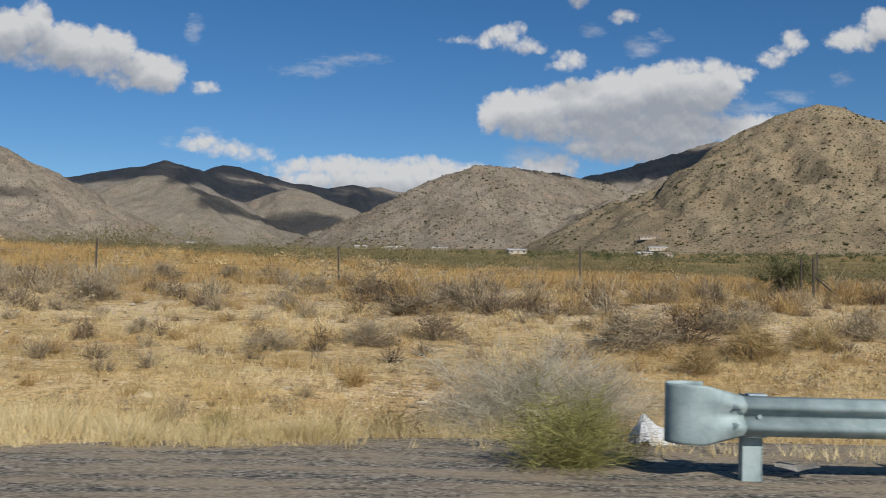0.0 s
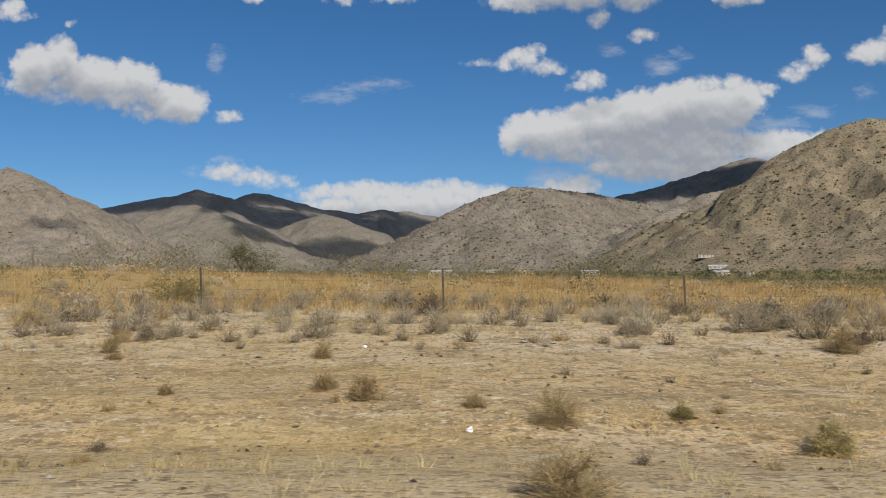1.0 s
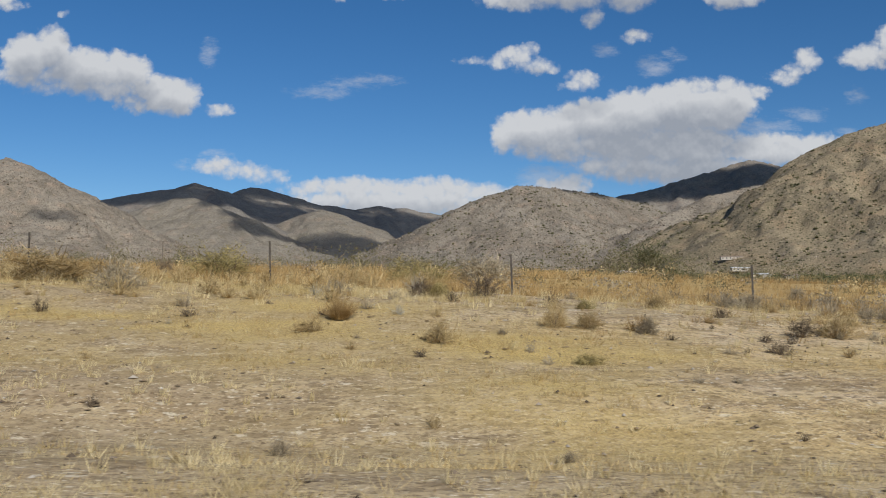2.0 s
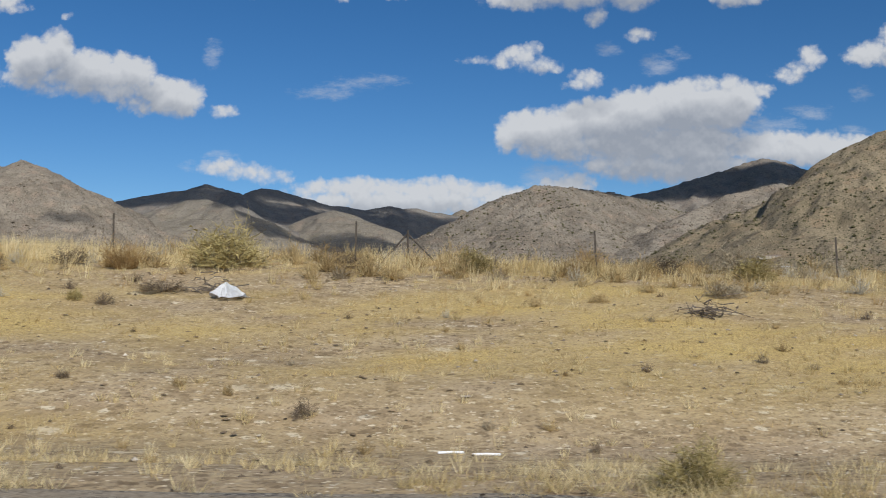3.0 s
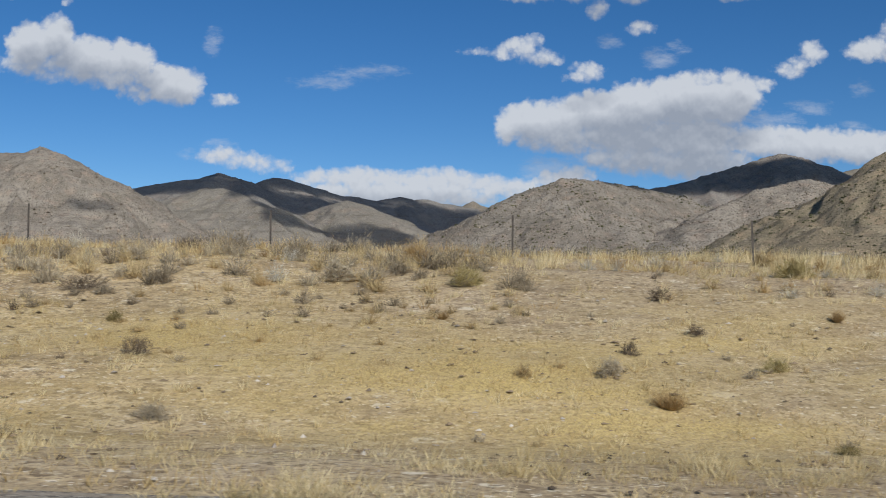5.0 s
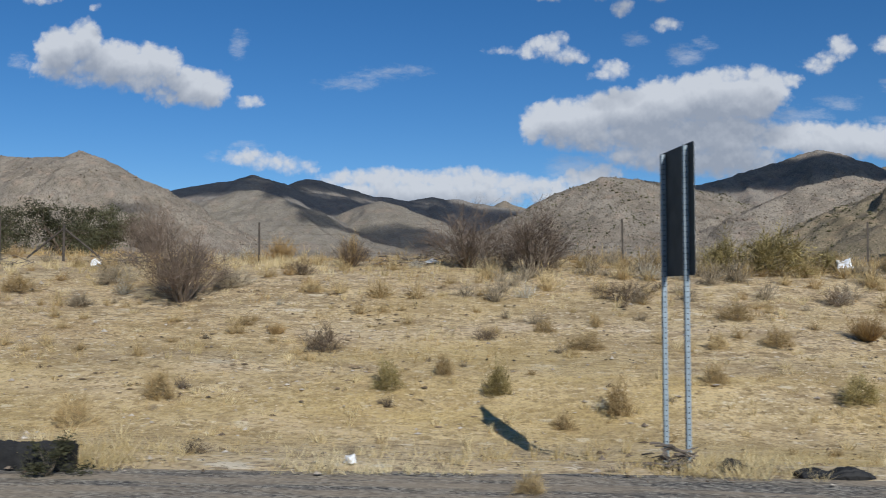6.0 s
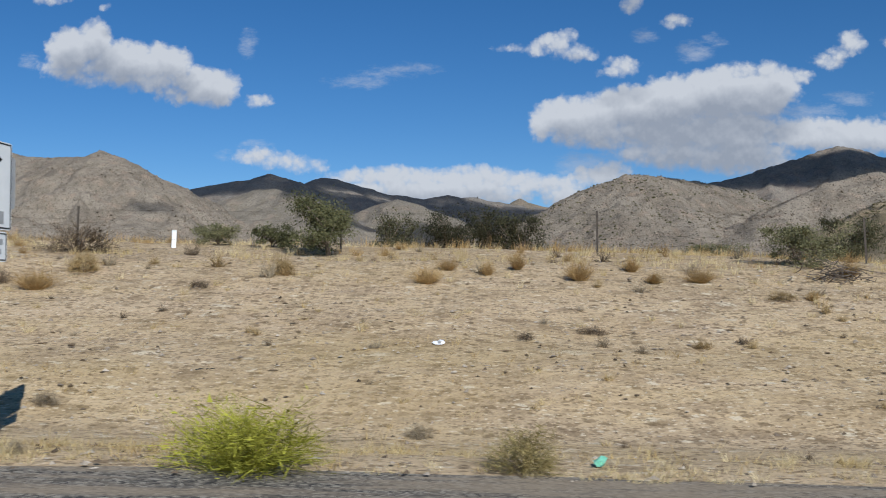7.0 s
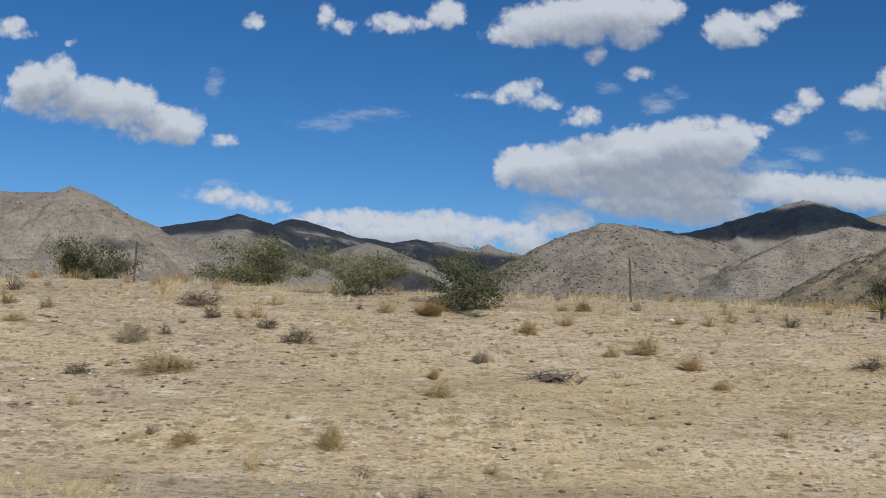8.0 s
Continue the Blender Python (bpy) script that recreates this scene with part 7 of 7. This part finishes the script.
crumple("wrapper", "pale blue crumpled wrapper", "litter", -187.0, 10.6, (0.22, 0.15, 0.09), BLUE_PAPER, 43)
crumple("plastic_tub", "blue-grey squashed plastic tub", "litter", -121.4, 8.75, (0.50, 0.30, 0.17), SLATE_PLASTIC, 44, 0, 0.2)
scrap("board", "red-brown wooden board at the asphalt edge", "board", -77.5, 7.95, (0.42, 0.10, 0.02), WARM_WOOD, 45)
scrap("board", "flat pale concrete scrap beside the rail", "rubble", 3.05, 7.75, (0.32, 0.2, 0.03), CONCRETE, 46, 3)
for k, (x, turn, length) in enumerate(((-89.87, 3, 0.32), (-89.43, -2, 0.34))):
    bm = bmesh.new()
    tube(bm, [(-length / 2, 0, 0.03), (0, 0.003, 0.035), (length / 2, 0, 0.03)], [0.016] * 3, 8)
    pipe = part("plastic_pipe", bm, WHITE_PLASTIC)
    pipe.matrix_basis = pose(x, 12.0, land(x, 12.0), 0, 0, turn)
    tagged(pipe, "short white plastic pipe on sandy ground", "pipe")


def wood_pile(x, y, width, depth, count, seed, name="brush_pile", label="pile of dead grey branches and brush", tall=0.35):
    r = np.random.default_rng(seed)
    ob = thing(name, label, "brush pile", m=pose(x, y, land(x, y)))
    for _ in range(count):
        a = r.uniform(0, math.tau)
        length = r.uniform(0.15, 0.5) * width
        c = Vector((r.normal(0, width * 0.2), r.normal(0, depth * 0.2), 0))
        c.z = land(x + c.x, y + c.y) - land(x, y) + abs(r.normal(0, tall * 0.45)) + 0.03
        d = Vector((math.cos(a), math.sin(a), r.normal(0, 0.2))) * length / 2
        bm = bmesh.new()
        tube(bm, [c - d, c + Vector(r.normal(0, 0.05, 3)), c + d], [r.uniform(0.006, 0.018), 0.010, 0.003], 5)
        part("branch", bm, DEAD_WOOD, ob)
    return ob


wood_pile(-71.4, 22.0, 1.6, 0.7, 52, 1, tall=0.25)
wood_pile(-84.5, 19.5, 1.3, 0.6, 48, 2, tall=0.3)
wood_pile(-94.9, 20.8, 1.2, 0.5, 36, 8, tall=0.25)
wood_pile(-165.7, 20.2, 1.6, 0.8, 68, 3, tall=0.2)
wood_pile(-161.5, 20.4, 1.6, 0.7, 52, 9, tall=0.18)
wood_pile(-169.0, 20.2, 1.4, 0.7, 52, 10, tall=0.2)
wood_pile(-201.9, 21.8, 1.6, 0.7, 64, 4, tall=0.4)
wood_pile(-237.9, 17.2, 1.3, 0.5, 52, 5, tall=0.12)
wood_pile(-189.0, 25.2, 1.5, 0.8, 60, 6, tall=0.35)
wood_pile(-178.1, 8.75, 0.62, 0.4, 30, 7, "tangled_roots", "tangle of dead roots heaped at a sign post", 0.16)
wood_pile(-224.0, 17.8, 0.9, 0.4, 32, 12, tall=0.1)
wood_pile(-181.5, 25.0, 2.2, 0.5, 40, 13, tall=0.3)
wood_pile(-192.0, 24.2, 1.6, 0.5, 44, 14, tall=0.2)


def yucca(x, y, tall, seed):
    """A rosette of stiff sword leaves on a short trunk."""
    r = np.random.default_rng(seed)
    ob = thing("yucca", "spiky yellow-green yucca on the bank", "yucca", m=pose(x, y, land(x, y)))
    bm = bmesh.new()
    tube(bm, [(0, 0, -0.1), (0.02, 0, tall * 0.3)], [0.09, 0.07], 8)
    part("trunk", bm, DEAD_WOOD, ob)
    for _ in range(42):
        a, e = r.uniform(0, math.tau), r.uniform(-0.2, 1.4)
        way = Vector((math.cos(a) * math.cos(e), math.sin(a) * math.cos(e), math.sin(e)))
        side = way.cross(Vector((0, 0, 1))).normalized() * 0.02
        base, length = Vector((0, 0, tall * 0.3)), tall * r.uniform(0.55, 0.8)
        bm = bmesh.new()
        m = base + way * length * 0.5 + Vector((0, 0, 0.01))
        v = [bm.verts.new(p) for p in (base - side * 0.6, base + side * 0.6, m + side, base + way * length, m - side)]
        bm.faces.new(v)
        bmesh.ops.solidify(bm, geom=list(bm.faces), thickness=0.005)
        part("leaf", bm, YUCCA_LEAF, ob)
    return ob


YUCCA_LEAF = foliage_material("yucca_leaf", (0.20, 0.20, 0.06), (0.46, 0.42, 0.18), through_light=0.1)
yucca(-228.7, 24.2, 0.75, 1)
yucca(-226.2, 26.6, 0.6, 2)


# ---- far houses and poles ----
WALL_PAINT = plain_material("sunlit_stucco", (0.40, 0.35, 0.28), (0.52, 0.46, 0.38), 0.6, 0.9, 0.0, 0.2, 0.02)
ROOF_METAL = plain_material("pale_metal_roof", (0.62, 0.63, 0.62), (0.78, 0.79, 0.78), 0.5, 0.5, 0.2, 0.1, 0.01)
ROOF_BROWN = plain_material("brown_roof", (0.22, 0.16, 0.12), (0.32, 0.24, 0.18), 0.6, 0.9)
GLASS = plain_material("dark_window_glass", (0.03, 0.035, 0.04), (0.05, 0.055, 0.06), 1.0, 0.1, 0.0, 0.0, 0.0, 0.6)


def house(x, y, length, depth, tall, roof, turn, seed, z=None):
    r = random.Random(seed)
    zz = land(x, y) if z is None else z
    ob = thing("house", "small pale single-storey house on the desert plain", "house", m=pose(x, y, zz - 0.3, 0, 0, turn))
    bm = bmesh.new()
    box(bm, (length, depth, tall + 0.3), (0, 0, tall / 2 + 0.15))
    wall = part("wall", bm, WALL_PAINT, ob)
    bm = bmesh.new()
    low = [bm.verts.new(p) for p in ((-length / 2 - 0.4, -depth / 2 - 0.5, tall + 0.3), (length / 2 + 0.4, -depth / 2 - 0.5, tall + 0.3), (length / 2 + 0.4, depth / 2 + 0.5, tall + 0.3), (-length / 2 - 0.4, depth / 2 + 0.5, tall + 0.3))]
    ridge = [bm.verts.new(p) for p in ((-length / 2 - 0.4, 0, tall + 1.2), (length / 2 + 0.4, 0, tall + 1.2))]
    bm.faces.new((low[0], low[1], ridge[1], ridge[0]))
    bm.faces.new((low[2], low[3], ridge[0], ridge[1]))
    bm.faces.new((low[1], low[2], ridge[1]))
    bm.faces.new((low[3], low[0], ridge[0]))
    bm.faces.new(low[::-1])
    part("roof", bm, roof, ob)
    count = max(2, int(length / 3.2))
    for k in range(count):
        wx = length * ((k + 0.5) / count - 0.5)
        bm = bmesh.new()
        door = k == count // 2
        box(bm, (0.95 if door else 1.2, 0.08, 2.05 if door else 1.0), (wx, -depth / 2 - 0.02, 1.35 if door else 1.75))
        part("door" if door else "window", bm, ROOF_BROWN if door else GLASS, ob)
    return ob


for k, (x, y, length, depth, tall, roof, turn) in enumerate((
        (133, 520, 8, 5, 2.0, ROOF_BROWN, 12), (131, 560, 9, 6, 2.2, ROOF_METAL, 8), (-35, 1150, 26, 9, 3.2, ROOF_METAL, 5), (23, 1150, 18, 8, 3.0, ROOF_METAL, -6),
        (-134, 573, 9, 6, 2.6, ROOF_METAL, 0), (-250, 860, 18, 8, 3, ROOF_METAL, 10), (-330, 900, 16, 8, 3, ROOF_METAL, -8), (60, 600, 12, 6, 2.4, ROOF_METAL, 14),
        (-480, 820, 17, 8, 3.0, ROOF_METAL, 0), (-440, 800, 11, 7, 3.0, ROOF_METAL, 10), (-395, 820, 12, 7, 3.2, ROOF_BROWN, 0), (-300, 640, 9, 6, 2.8, ROOF_METAL, 5), (-70, 1130, 14, 8, 3, ROOF_METAL, 0), (-502, 1012, 17, 8, 3.4, ROOF_METAL, 4))):
    house(x, y, length, depth, tall, roof, turn, k)
for k, (x, y, length, roof) in enumerate(((209, 868, 20, ROOF_BROWN), (211, 842, 21, ROOF_METAL))):
    hx, hy, hz, _ = HILLS["rocky_hill_4"]
    house(x, y, length, 5, 2.7, roof, -3 + 5 * k, 40 + k, float(hz[np.abs(hy - y + 2.5).argmin(), np.abs(hx - x).argmin()]) + 0.3)


def utility_pole(x, y, tall):
    ob = thing("utility_pole", "weathered wooden utility pole with a cross arm", "utility pole", m=pose(x, y, land(x, y)))
    bm = bmesh.new()
    tube(bm, [(0, 0, -0.5), (0, 0, tall)], [0.14, 0.10], 8)
    part("pole", bm, DEAD_WOOD, ob)
    bm = bmesh.new()
    box(bm, (2.2, 0.10, 0.12), (0, -0.12, tall - 0.5), 0.01)
    part("cross_arm", bm, DEAD_WOOD, ob)
    for dx in (-0.9, 0.0, 0.9):
        bm = bmesh.new()
        bmesh.ops.create_cone(bm, cap_ends=True, segments=8, radius1=0.06, radius2=0.03, depth=0.18, matrix=pose(dx, -0.12, tall - 0.35))
        part("insulator", bm, CONCRETE, ob)
    return ob


for x, y in ((-155, 210), (-118, 205), (-232, 160), (-70, 215)):
    utility_pole(x, y, 7.5)
